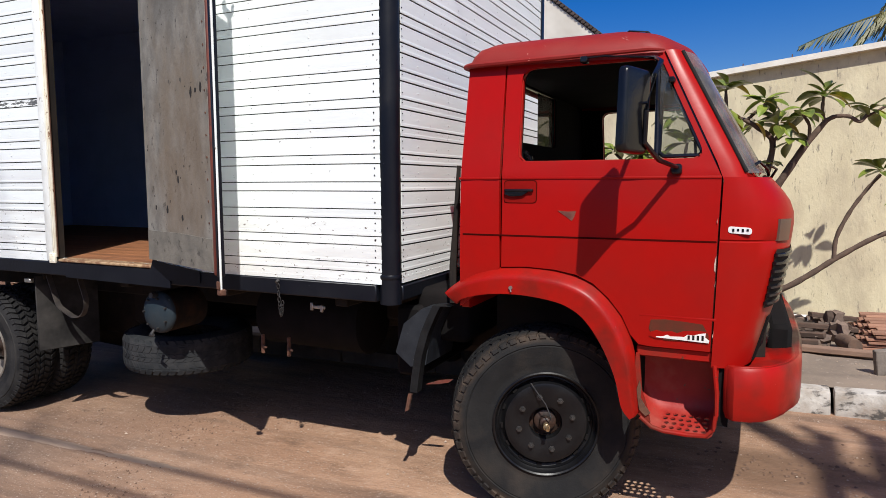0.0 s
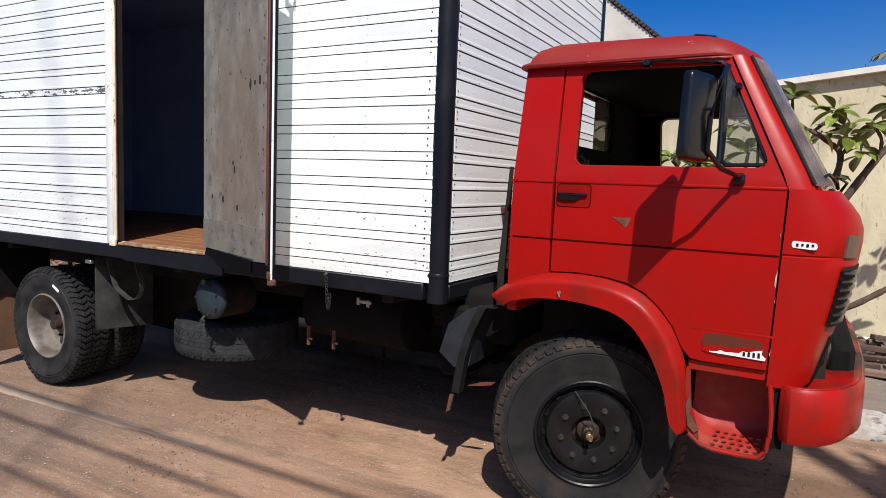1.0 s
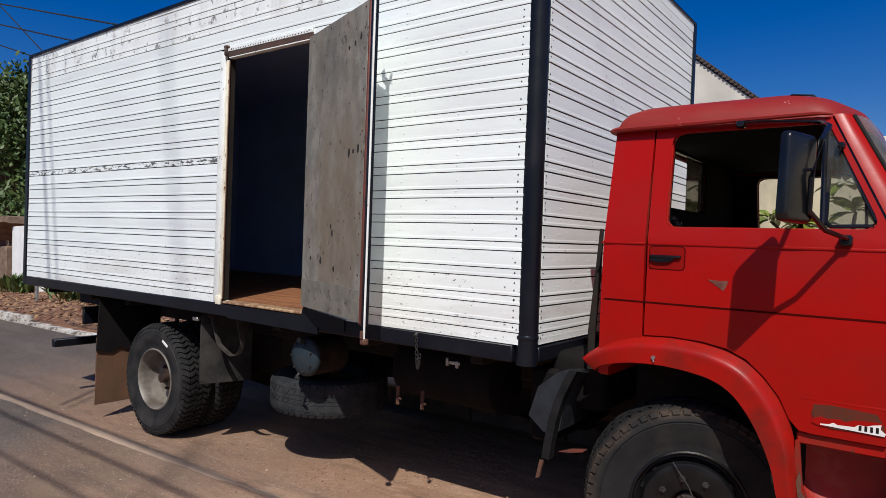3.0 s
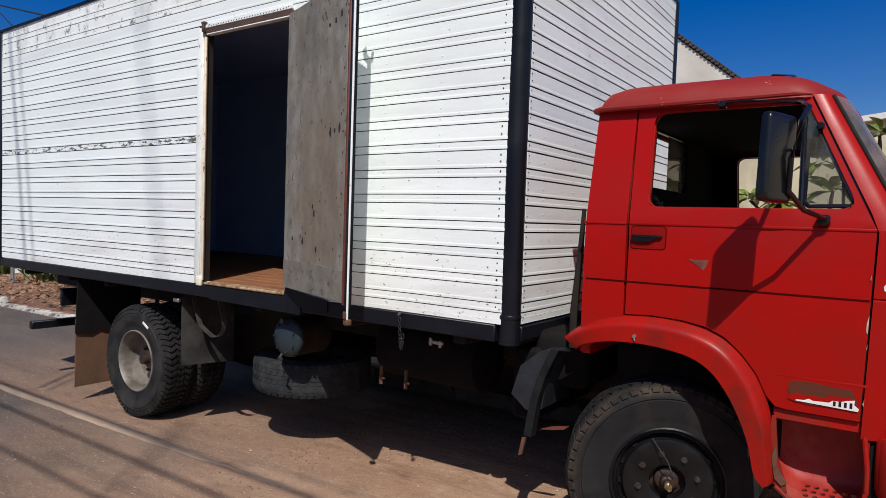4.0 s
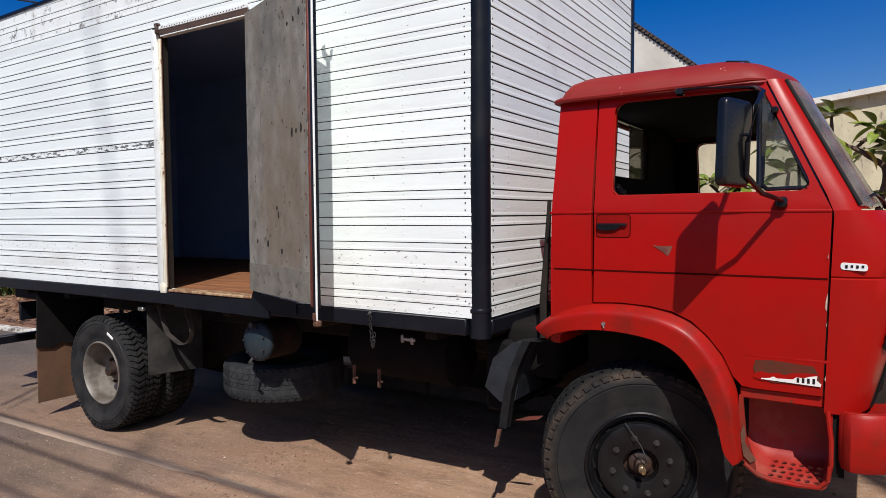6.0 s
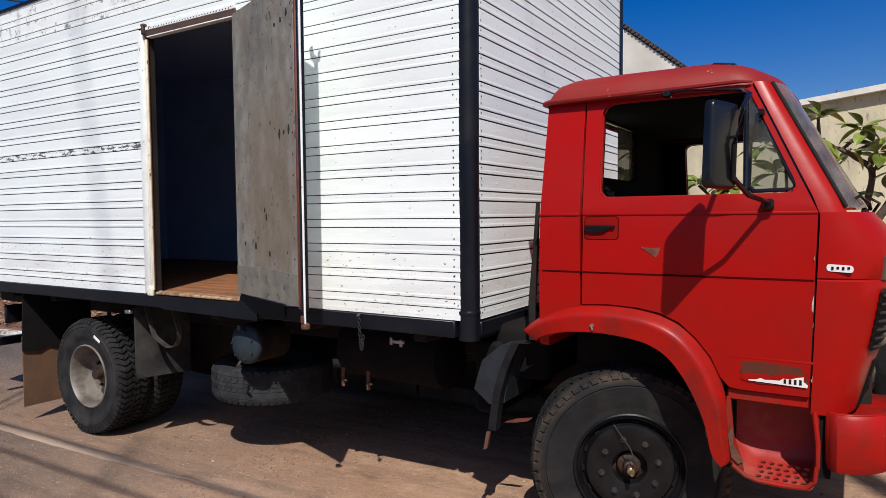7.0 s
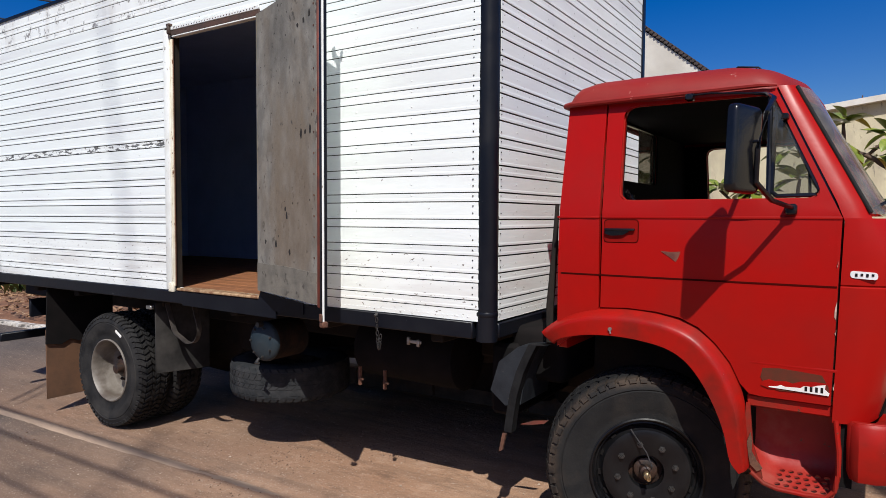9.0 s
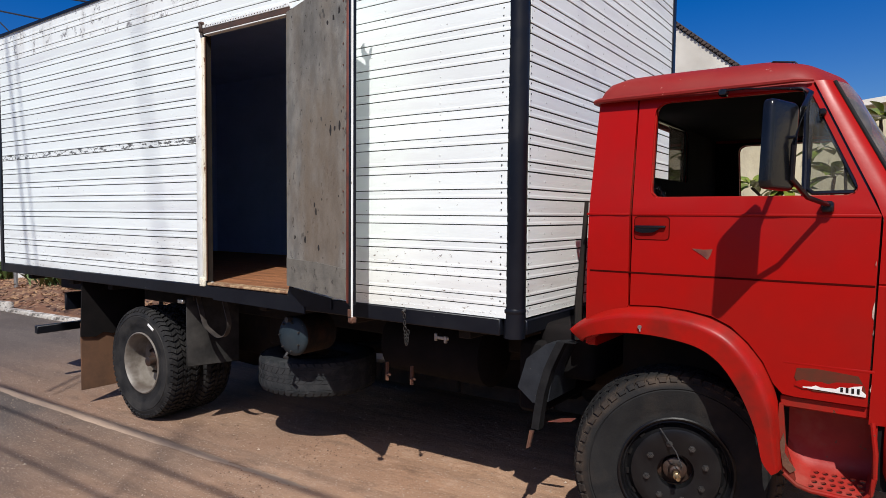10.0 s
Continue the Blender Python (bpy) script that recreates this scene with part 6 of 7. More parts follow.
def gutter_edge():
    """A low worn ridge that sinks into the earth towards +x."""
    rows = []
    for k in range(13):
        v = k / 6 - 1
        row = []
        for x in np.arange(-20, -0.35, 0.07):
            keep = max(0.0, min(1.0, (-0.4 - x) / 2.6))
            half = 0.055 + 0.020 * noise.noise((x * 1.1, 4, 0)) + 0.02 * (1 - keep)
            high = (0.016 + 0.008 * noise.noise((x * 2.3, 7, 0))) * (0.25 + 0.75 * keep) * (1 - v * v) ** 1.5
            y = -0.222 + 0.0243 * x + 0.014 * noise.noise((x * 1.5, 1, 0)) + half * v + 0.006 * noise.noise((x * 9, v * 2, 3))
            row.append((x, y, street_z(x) + high * keep - 0.006 * (1 - keep) - 0.003 * abs(v) + 0.004 * noise.noise((x * 14, v * 3, 0)) * (1 - v * v)))
        rows.append(row)
    bm = mesh()
    add_grid(bm, rows)
    return bm


bm = gutter_edge()
tagged(part("gutter_edge", bm, SEAM), "pale concrete edge between asphalt and earth", "edging", kind="structure")

kerb = empty("kerb", pose(0, 0, 0), "row of chipped whitewashed concrete kerb stones", "kerb", kind="structure")
rnd = random.Random(4)
x = -26.785
while x < 14:
    w = 1.0
    top = 0.06 if -13.5 < x < -8.1 else PAVE_Z + 0.008
    bm = add_box(mesh(), 0.010, w - 0.010, rnd.random() * 0.010, 0.16, -0.06, top + rnd.random() * 0.012, 0.018, 2)
    for v in bm.verts:
        v.co += Vector((0.006 * noise.noise(v.co * 9 + Vector((x, 0, 0))), 0.008 * noise.noise(v.co * 11 + Vector((x, 3, 0))), 0.006 * noise.noise(v.co * 10 + Vector((x, 0, 7)))))
    # stones alongside the truck take the shade-dark kerb colour
    st = part("kerb_stone", bm, KERB_SHADE if -8.0 < x < 0.9 else KERB, kerb)
    st.matrix_local = pose(x, kerb_y(x), street_z(x + 0.5), 0, 0, math.degrees(math.atan2(kerb_y(x + w) - kerb_y(x), w)))
    x += w
strip("pavement", -8.1, 14, lambda x: kerb_y(x) + 0.15, lambda x: WALL_Y + 0.05, PAVE_Z - 0.008, CONCRETE, "uneven dusty concrete pavement", 0.15, 0.018, 9, cols=20)
VERGE = surface("leaf_litter_earth", (0.20, 0.092, 0.048), (0.11, 0.056, 0.032), rough=0.95, scale=4, bump=0.6, bump_scale=18, spots=(0.46, 0.33, 0.20), spot_scale=9, spot_at=0.60, spot_soft=0.06)
verge = strip("verge", -60, -8.12, lambda x: kerb_y(x) + 0.15, lambda x: 12, PAVE_Z, VERGE, "red earth verge with dry leaf litter", 0.4, 0.10, 5, cols=24)
for v in verge.data.vertices:
    if v.co.y < kerb_y(v.co.x) + 0.4:
        v.co.z = street_z(v.co.x) + (0.02 if v.co.y < kerb_y(v.co.x) + 0.2 else 0.10)
bm = mesh()
rnd = random.Random(31)
for i in range(2600):
    x, y = rnd.uniform(-20.5, -8.2), rnd.uniform(2.35, 5.6)
    s, a = rnd.uniform(0.03, 0.08), rnd.uniform(0, math.pi)
    z = street_z(x) + PAVE_Z + 0.02 + 0.10 * noise.noise((x * 1.7 + 5, y * 1.7, 0.3))
    u, w = Vector((math.cos(a), math.sin(a), rnd.uniform(-.4, .6))) * s, Vector((-math.sin(a), math.cos(a), rnd.uniform(-.4, .4))) * s * 0.45
    c = Vector((x, y, z + 0.02))
    bm.faces.new([bm.verts.new(c + u), bm.verts.new(c + w), bm.verts.new(c - u), bm.verts.new(c - w)])
tagged(part("leaf_litter", bm, surface("dry_leaf", (0.34, 0.20, 0.10), (0.20, 0.11, 0.06), rough=0.8, scale=3)), "dry brown leaves strewn over the verge", "leaves", kind="stuff")
bm = mesh()
add_prism(bm, [(-7, 0), (16, 0), (16, 3.72), (2.92, 2.857), (1.23, 2.738), (-7, 2.36)], "y", WALL_Y, WALL_Y + 0.2)
wall = tagged(part("boundary_wall", bm, WALL), "tall cream rendered boundary wall with stains", "wall", kind="structure")
bm = mesh()
add_prism(bm, [(-7, 2.34), (1.23, 2.722), (2.92, 2.844), (16, 3.70), (16, 3.76), (2.92, 2.900), (1.23, 2.781), (-7, 2.40)], "y", WALL_Y - 0.095, WALL_Y + 0.24)
part("coping", bm, COPING, wall, "pale projecting coping")
bm = mesh()
for i in range(4):
    for j in range(3):
        add_box(bm, 3.02 + i * 0.075, 3.08 + i * 0.075, WALL_Y - 0.004, WALL_Y + 0.01, 1.99 + j * 0.062, 2.04 + j * 0.062, 0.004)
part("vent_holes", bm, DARK, wall)
bm = add_box(mesh(), 3.0, 3.34, WALL_Y - 0.012, WALL_Y - 0.003, 1.975, 2.19, 0.004)
part("vent_block", bm, surface("grey_vent_block", (0.16, 0.16, 0.17), (0.1, 0.1, 0.11), rough=0.8, scale=25), wall, "grey perforated vent block")
bm = mesh()
for i in range(5):
    xx = 1.55 + i * 0.37 + 0.1 * (i % 2)
    add_tube(bm, [(xx, WALL_Y + 0.1, 2.75), (xx + 0.01, WALL_Y + 0.1, 2.86 + 0.04 * (i % 3))], 0.006, 5)
part("rebar_ends", bm, RUST, wall)

# ---------------------------------------------------------------- plumeria by the wall
BARK = surface("grey_brown_bark", (0.13, 0.085, 0.06), (0.085, 0.055, 0.04), rough=0.9, scale=12, bump=0.5, bump_scale=40, spots=(0.30, 0.26, 0.2), spot_scale=22, spot_at=0.66)
LEAF = surface("green_leaf", (0.185, 0.215, 0.032), (0.090, 0.130, 0.019), rough=0.34, scale=9, bump=0.15, piece=0.4, third=(0.34, 0.31, 0.04), third_scale=3, third_at=(0.52, 0.72))
LEAF_YELLOW = surface("yellowing_leaf", (0.55, 0.38, 0.03), (0.42, 0.30, 0.04), rough=0.45, scale=9, bump=0.1)
plumeria = empty("plumeria_tree", pose(0, 0, 0), "small bare-limbed plumeria with green leaf rosettes by the wall", "tree")


def bough(points, r0, r1):
    pts = [Vector(p) for p in points]
    path = []
    for i in range(len(pts) - 1):
        a, b = pts[i], pts[i + 1]
        p0, p3 = pts[max(0, i - 1)], pts[min(len(pts) - 1, i + 2)]
        for j in range(5):
            t = j / 5
            path.append(0.5 * ((2 * a) + (b - p0) * t + (2 * p0 - 5 * a + 4 * b - p3) * t * t + (3 * a - p0 - 3 * b + p3) * t ** 3))
    path.append(pts[-1])
    k = len(path)
    rad = [r0 + (r1 - r0) * i / (k - 1) + 0.002 * math.sin(i * 2.1) for i in range(k)]
    return add_tube(mesh(), path, rad, 10)


BOUGHS = [([(1.30, 4.05, 0.10), (1.36, 4.03, 0.4), (1.50, 4.0, 0.75), (1.70, 3.97, 1.25), (1.93, 3.92, 1.60), (2.10, 3.9, 1.87), (2.27, 3.9, 2.09)], 0.055, 0.024),
         ([(2.27, 3.9, 2.09), (2.34, 3.88, 2.12), (2.44, 3.87, 2.11), (2.52, 3.88, 2.06), (2.58, 3.9, 2.12)], 0.021, 0.014),
         ([(2.26, 3.9, 2.08), (2.24, 3.88, 2.18), (2.25, 3.88, 2.30)], 0.017, 0.013),
         ([(2.13, 3.9, 1.90), (2.14, 3.84, 2.05), (2.08, 3.8, 2.16)], 0.016, 0.012),
         ([(1.74, 3.97, 1.32), (1.80, 3.94, 1.64), (1.85, 3.9, 1.93), (1.74, 3.88, 2.06), (1.62, 3.88, 2.15), (1.48, 3.88, 2.22), (1.46, 3.88, 2.45)], 0.032, 0.014),
         ([(1.85, 3.9, 1.93), (1.90, 3.86, 2.0), (1.90, 3.84, 2.08)], 0.018, 0.013),
         ([(1.63, 3.88, 2.14), (1.72, 3.86, 2.22), (1.79, 3.86, 2.28)], 0.016, 0.012),
         ([(1.42, 4.02, 0.45), (1.62, 3.96, 0.50), (1.92, 3.9, 0.58), (2.15, 3.9, 0.72), (2.34, 3.9, 0.86), (2.60, 3.9, 1.03), (2.88, 3.9, 1.18), (2.92, 3.9, 1.32)], 0.032, 0.018),
         ([(2.34, 3.9, 0.86), (2.355, 3.9, 1.05), (2.45, 3.9, 1.27), (2.57, 3.9, 1.46), (2.68, 3.9, 1.60)], 0.020, 0.015),
         ([(1.50, 4.0, 0.75), (1.25, 3.98, 1.15), (1.02, 3.95, 1.45), (0.80, 3.93, 1.70), (0.72, 3.9, 1.86)], 0.034, 0.015),
         ([(1.20, 3.98, 1.2), (1.18, 3.9, 1.55), (1.10, 3.88, 1.80), (1.12, 3.86, 1.98)], 0.024, 0.014),
         ([(1.0, 3.95, 1.47), (0.72, 3.9, 1.62), (0.43, 3.9, 1.92)], 0.02, 0.013),
         ([(2.57, 3.9, 2.10), (2.74, 3.9, 2.20), (2.98, 3.9, 2.43)], 0.012, 0.008)]
for i, (pts, r0, r1) in enumerate(BOUGHS):
    part("trunk" if i == 0 else "branch", bough(pts, r0, r1), BARK, plumeria)


def leaf_mesh(name, length, width, mat, droop):
    bm = mesh()
    rows = []
    for i in range(9):
        t = i / 8
        w = width * math.sin(math.pi * min(1, 0.06 + t * 0.93) ** 1.35) ** 0.8 if 0 < t < 1 else 0.003
        z = -droop * t * t * length
        rows.append([(length * (0.05 + t), -w, z + w * 0.35), (length * (0.05 + t), -w * 0.5, z + w * 0.1), (length * (0.05 + t), 0, z), (length * (0.05 + t), w * 0.5, z + w * 0.1), (length * (0.05 + t), w, z + w * 0.35)])
    add_grid(bm, rows)
    me = bpy.data.meshes.new(name)
    for f in bm.faces:
        f.smooth = True
    bm.to_mesh(me)
    bm.free()
    me.materials.append(mat)
    return me
LEAVES = [leaf_mesh("leaf", 0.255, 0.058, LEAF, 0.25), leaf_mesh("leaf", 0.215, 0.055, LEAF, 0.55), leaf_mesh("leaf", 0.185, 0.050, LEAF, 0.1)]
YELLOW = leaf_mesh("leaf", 0.23, 0.052, LEAF_YELLOW, 0.5)
rnd = random.Random(11)


def rosette(c, n, lift=25, size=1.0, yellow=0):
    n = int(n * 1.3)
    for i in range(n):
        me = YELLOW if i < yellow else LEAVES[rnd.randrange(3)]
        ob = new("leaf", me)
        ob.parent = plumeria
        tilt = rnd.uniform(-20, 50) if i >= yellow else 40
        k = size * rnd.uniform(0.8, 1.15)
        ob.matrix_local = pose(c[0] + rnd.uniform(-.02, .02), c[1] + rnd.uniform(-.02, .02), c[2] + rnd.uniform(-.04, .03), rnd.uniform(-25, 25), tilt - lift, 360 * i / n + rnd.uniform(-22, 22)) @ Matrix.Scale(k, 4)


for c, n, lift, size, yel in (((2.25, 3.88, 2.33), 13, 30, 1.0, 1), ((1.90, 3.84, 2.10), 14, 25, 0.95, 2), ((1.79, 3.86, 2.30), 9, 25, 0.9, 1), ((1.46, 3.88, 2.47), 11, 35, 1.0, 1), ((2.08, 3.8, 2.17), 8, 25, 0.85, 0),
                             ((2.59, 3.9, 2.14), 8, 20, 0.85, 1), ((2.69, 3.9, 1.63), 8, 40, 0.95, 0), ((2.92, 3.9, 1.34), 9, 30, 0.95, 0), ((1.50, 3.86, 2.24), 7, 10, 0.9, 3), ((2.0, 3.84, 1.97), 6, -5, 0.8, 0), ((1.70, 3.86, 2.12), 5, 0, 0.8, 1),
                             ((0.72, 3.9, 1.87), 11, 30, 0.95, 0), ((1.12, 3.86, 1.99), 11, 30, 0.95, 1), ((0.42, 3.9, 1.95), 12, 30, 1.0, 0), ((1.0, 3.9, 1.62), 8, 20, 0.9, 0), ((0.66, 3.86, 1.90), 8, 20, 0.9, 0), ((1.03, 3.86, 2.24), 9, 20, 0.9, 0), ((1.86, 3.9, 1.75), 4, 10, 0.7, 0), ((2.98, 3.9, 2.44), 5, 15, 0.72, 0)):
    rosette(c, n, lift, size, yel)

# ---------------------------------------------------------------- builders' leftovers on the pavement
BOARD = surface("red_brown_board", (0.36, 0.185, 0.120), (0.26, 0.125, 0.082), rough=0.8, scale=4, stretch=(1, 8, 8), bump=0.3, bump_scale=20, piece=0.25, spots=(0.10, 0.07, 0.05), spot_scale=8, spot_at=0.64)
stack = empty("board_stack", pose(2.50, 3.39, PAVE_Z, 0, 0, 1), "low stack of reddish boards with ragged ends on the pavement", "timber")
rnd = random.Random(8)
for j in range(6):
    for i in range(7):
        x0 = (-0.018 if (i + j) % 2 else 0.018) + rnd.uniform(-0.010, 0.010) + 0.022 * j
        y0 = i * 0.145 + (0.016 if j % 2 else 0.0)
        bm = add_box(mesh(), x0, x0 + 2.4, y0, y0 + 0.118, 0.012 + j * 0.0255, 0.012 + j * 0.0255 + 0.018, 0.003)
        part("board", bm, BOARD, stack)
edge_board = add_box(mesh(), -1.4, 1.9, -0.05, 0.05, 0.0, 0.045, 0.006)
tagged(part("timber_batten", edge_board, surface("dusty_batten", (0.26, 0.16, 0.11), (0.2, 0.125, 0.09), rough=0.9, scale=5, stretch=(1, 6, 6), bump=0.3)), "long dusty timber batten lying on the pavement", "timber").matrix_world = pose(2.5, 3.22, PAVE_Z + 0.004, 0, 0, -9)
BLOCK = surface("grey_brown_rubble", (0.15, 0.105, 0.08), (0.09, 0.065, 0.052), rough=0.95, scale=7, bump=0.6, bump_scale=25, piece=0.4, spots=(0.10, 0.085, 0.08), spot_scale=9, spot_at=0.6)


def rubble(m, sx, sy, sz, seed, label):
    bm = mesh()
    bmesh.ops.create_cube(bm, size=1)
    bmesh.ops.subdivide_edges(bm, edges=bm.edges, cuts=2, use_grid_fill=True)
    for v in bm.verts:
        p = v.co.copy()
        v.co = Vector((p.x * sx, p.y * sy, (p.z + 0.5) * sz)) + Vector((noise.noise(p * 2.3 + Vector((seed, 0, 0))), noise.noise(p * 2.3 + Vector((0, seed, 0))), 0.6 * noise.noise(p * 2.3 + Vector((0, 0, seed))))) * 0.05 * (1 if p.z > -0.4 else 0.5)
    ob = part("rubble_block", bm, BLOCK, None, sharp=30)
    ob.matrix_world = m
    return tagged(ob, label, "rubble", "rubble on the pavement")
bm = add_box(mesh(), -0.048, 0.048, -0.028, 0.028, 0.0, 0.185, 0.006)
for v in bm.verts:
    v.co += Vector((0.006 * noise.noise(v.co * 13), 0.006 * noise.noise(v.co * 13 + Vector((3, 0, 0))), 0.004 * noise.noise(v.co * 11)))
tagged(part("concrete_block", bm, surface("grey_block_concrete", (0.20, 0.168, 0.140), (0.13, 0.108, 0.092), rough=0.95, scale=9, bump=0.5, bump_scale=50)), "grey concrete block standing alone on the pavement", "block").matrix_world = pose(2.57, 2.72, PAVE_Z - 0.006, 4, -7, 18)
rnd = random.Random(21)
for i, (x, y, sx, sy, sz) in enumerate(((2.22, 3.62, .14, .2, .10), (2.08, 3.75, .2, .16, .08), (2.30, 3.95, .18, .16, .14), (2.36, 4.05, .12, .12, .26), (2.12, 4.05, .2, .2, .12), (2.0, 3.5, .3, .1, .06),
                                        (1.9, 3.9, .2, .2, .12), (2.26, 4.35, .2, .16, .14), (2.38, 3.75, .12, .16, .2), (2.05, 4.4, .22, .16, .1), (1.8, 3.6, .2, .25, .1), (1.7, 4.2, .25, .2, .15))):
    rubble(pose(x, y, PAVE_Z, 0, 0, rnd.uniform(0, 90)), sx * 0.85, sy * 0.85, sz * 0.8, i * 3.7, "broken brown masonry block lying in rubble")
for i in range(16):
    s = rnd.uniform(0.045, 0.10)
    rubble(pose(rnd.uniform(1.75, 2.5), rnd.uniform(3.38, 4.4), PAVE_Z, 0, 0, rnd.uniform(0, 90)), s * 1.3, s, s * rnd.uniform(0.6, 1.1), 60 + i * 2.9, "small broken masonry fragment lying in rubble")
OFFCUT = surface("dark_weathered_timber", (0.10, 0.06, 0.042), (0.06, 0.04, 0.03), rough=0.9, scale=5, stretch=(1, 7, 7), bump=0.3)
for x, y, z, tilt, turn, long in ((2.25, 3.75, 0.10, 6, 14, 0.55), (2.05, 3.62, 0.05, -4, -22, 0.45), (2.35, 4.15, 0.12, 10, 38, 0.5), (1.9, 3.45, 0.02, 0, 4, 0.6)):
    ob = part("timber_offcut", add_box(mesh(), -long / 2, long / 2, -0.03, 0.03, 0.0, 0.045, 0.005), OFFCUT)
    ob.matrix_world = pose(x, y, PAVE_Z + z, 0, tilt, turn)
    tagged(ob, "short dark timber offcut lying on rubble", "timber", "offcuts in the rubble")
bm = add_box(mesh(), -0.75, 0.1, -0.09, 0.09, 0.0, 0.03, 0.004)
tagged(part("pale_plank", bm, STICKER), "pale plank lying at the foot of the wall", "timber").matrix_world = pose(2.35, 4.72, PAVE_Z, 0, 0, -4)
bm = add_box(mesh(), -0.06, 0.06, -0.035, 0.035, 0.0, 0.020, 0.006)
tagged(part("brick_piece", bm, BOARD), "half buried red brick piece on the earth", "brick").matrix_world = pose(1.56, 0.50, -0.010, 0, 2, 12)

log = add_tube(mesh(), [(-0.02, -0.11, 0.055), (0.0, 0, 0.06), (0.01, 0.12, 0.055)], [0.055, 0.062, 0.058], 14)
tagged(part("log_piece", log, surface("weathered_log", (0.15, 0.09, 0.06), (0.09, 0.06, 0.045), rough=0.9, scale=8, bump=0.4)), "short weathered log piece lying beside the boards", "log").matrix_world = pose(2.42, 3.42, PAVE_Z + 0.004, 0, 0, 28)
# pebbles and crumbs on the lane
bm = mesh()
rnd = random.Random(5)
for i in range(2600):
    x, y = rnd.uniform(-8, 4.5), rnd.uniform(-2.6, 2.0)
    r = rnd.uniform(0.002, 0.008) * (2.0 if rnd.random() < 0.05 else 1)
    vs = [bm.verts.new((x + r * a * rnd.uniform(.7, 1.3), y + r * b * rnd.uniform(.7, 1.3), street_z(x) + 0.006 + max(0, r * c * rnd.uniform(.6, 1.1)))) for a, b, c in ((1, 0, 0), (-.5, .87, 0), (-.5, -.87, 0), (0.1, 0, 0.9))]
    for f in ((0, 1, 3), (1, 2, 3), (2, 0, 3)):
        bm.faces.new([vs[q] for q in f])
for i in range(350):
    x, y = rnd.uniform(0.8, 4.6), rnd.uniform(2.35, 4.85)
    r = rnd.uniform(0.002, 0.007) * (2.2 if rnd.random() < 0.06 else 1)
    vs = [bm.verts.new((x + r * a * rnd.uniform(.7, 1.3), y + r * b * rnd.uniform(.7, 1.3), PAVE_Z - 0.006 + max(0, r * c * rnd.uniform(.6, 1.3)))) for a, b, c in ((1, 0, 0), (-.5, .87, 0), (-.5, -.87, 0), (0.1, 0, 1.2))]
    for f in ((0, 1, 3), (1, 2, 3), (2, 0, 3)):
        bm.faces.new([vs[q] for q in f])
tagged(part("pebbles", bm, surface("pale_pebble", (0.45, 0.36, 0.28), (0.3, 0.22, 0.16), rough=0.9, scale=30)), "small pale pebbles and crumbs scattered on the lane", "pebbles", kind="stuff")

bm = mesh()
rnd = random.Random(77)
for c in range(26):
    cx, cy, many = rnd.uniform(-4.5, 3.5), rnd.uniform(-2.3, 0.9), rnd.randrange(20, 70)
    for i in range(many):
        x, y, r = cx + rnd.gauss(0, 0.22), cy + rnd.gauss(0, 0.07), rnd.uniform(0.003, 0.010)
        vs = [bm.verts.new((x + r * a * rnd.uniform(.7, 1.3), y + r * b * rnd.uniform(.7, 1.3), street_z(x) + 0.001 + max(0, r * q * rnd.uniform(.6, 1.2)))) for a, b, q in ((1, 0, 0), (-.5, .87, 0), (-.5, -.87, 0), (0.1, 0, 1.0))]
        for f in ((0, 1, 3), (1, 2, 3), (2, 0, 3)):
            bm.faces.new([vs[q] for q in f])
for cx, cy, many in ((1.86, 1.05, 60), (2.49, 1.29, 60)):
    for i in range(many):
        x, y, r = cx + rnd.gauss(0, 0.20), cy + rnd.gauss(0, 0.10), rnd.uniform(0.004, 0.016)
        ring = [bm.verts.new((x + r * rnd.uniform(.6, 1.3) * math.cos(q), y + r * rnd.uniform(.6, 1.3) * math.sin(q), street_z(x) + 0.001)) for q in np.linspace(0, 2 * math.pi, 8)[:-1]]
        peak = bm.verts.new((x, y, street_z(x) + 0.004 + r * 0.35))
        for q in range(7):
            bm.faces.new((ring[q], ring[(q + 1) % 7], peak))
tagged(part("earth_crumbs", bm, surface("dark_earth_crumb", (0.17, 0.10, 0.065), (0.10, 0.06, 0.04), rough=0.95, scale=30)), "clusters of dark earth crumbs on the lane", "crumbs", kind="stuff")

# ---------------------------------------------------------------- poles and cables along the street
CABLE = surface("black_cable", (0.012, 0.012, 0.013), (0.02, 0.02, 0.02), rough=0.6)
POLE = surface("grey_concrete_pole", (0.34, 0.33, 0.31), (0.27, 0.26, 0.245), rough=0.9, scale=4, bump=0.2)


def utility_pole(x, y, high, lean, arms):
    p = empty("utility_pole", pose(x, y, 0, 0, lean, 0), "grey concrete utility pole beside the street", "pole", "poles along the street")
    part("shaft", add_tube(mesh(), [(0, 0, -0.1), (0, 0, high / 2), (0, 0, high)], [0.14, 0.115, 0.095], 14), POLE, p)
    for z, y0, y1 in arms:
        part("crossarm", add_box(mesh(), -0.17, -0.06, y0, y1, z - 0.055, z + 0.055, 0.008), POLE, p)
        for yy in (y0 + 0.06, y1 - 0.06):
            part("insulator", add_tube(mesh(), [(-0.115, yy, z + 0.06), (-0.115, yy, z + 0.16), (-0.115, yy, z + 0.17), (-0.115, yy, z + 0.26)], [0.02, 0.02, 0.05, 0.035], 10), CABLE, p)
    return p
KX = 0.67
utility_pole(6.33, -4.77, 10.2, 0, [(8.15, -0.85, 0.65), (7.61, -1.0, 1.12)])
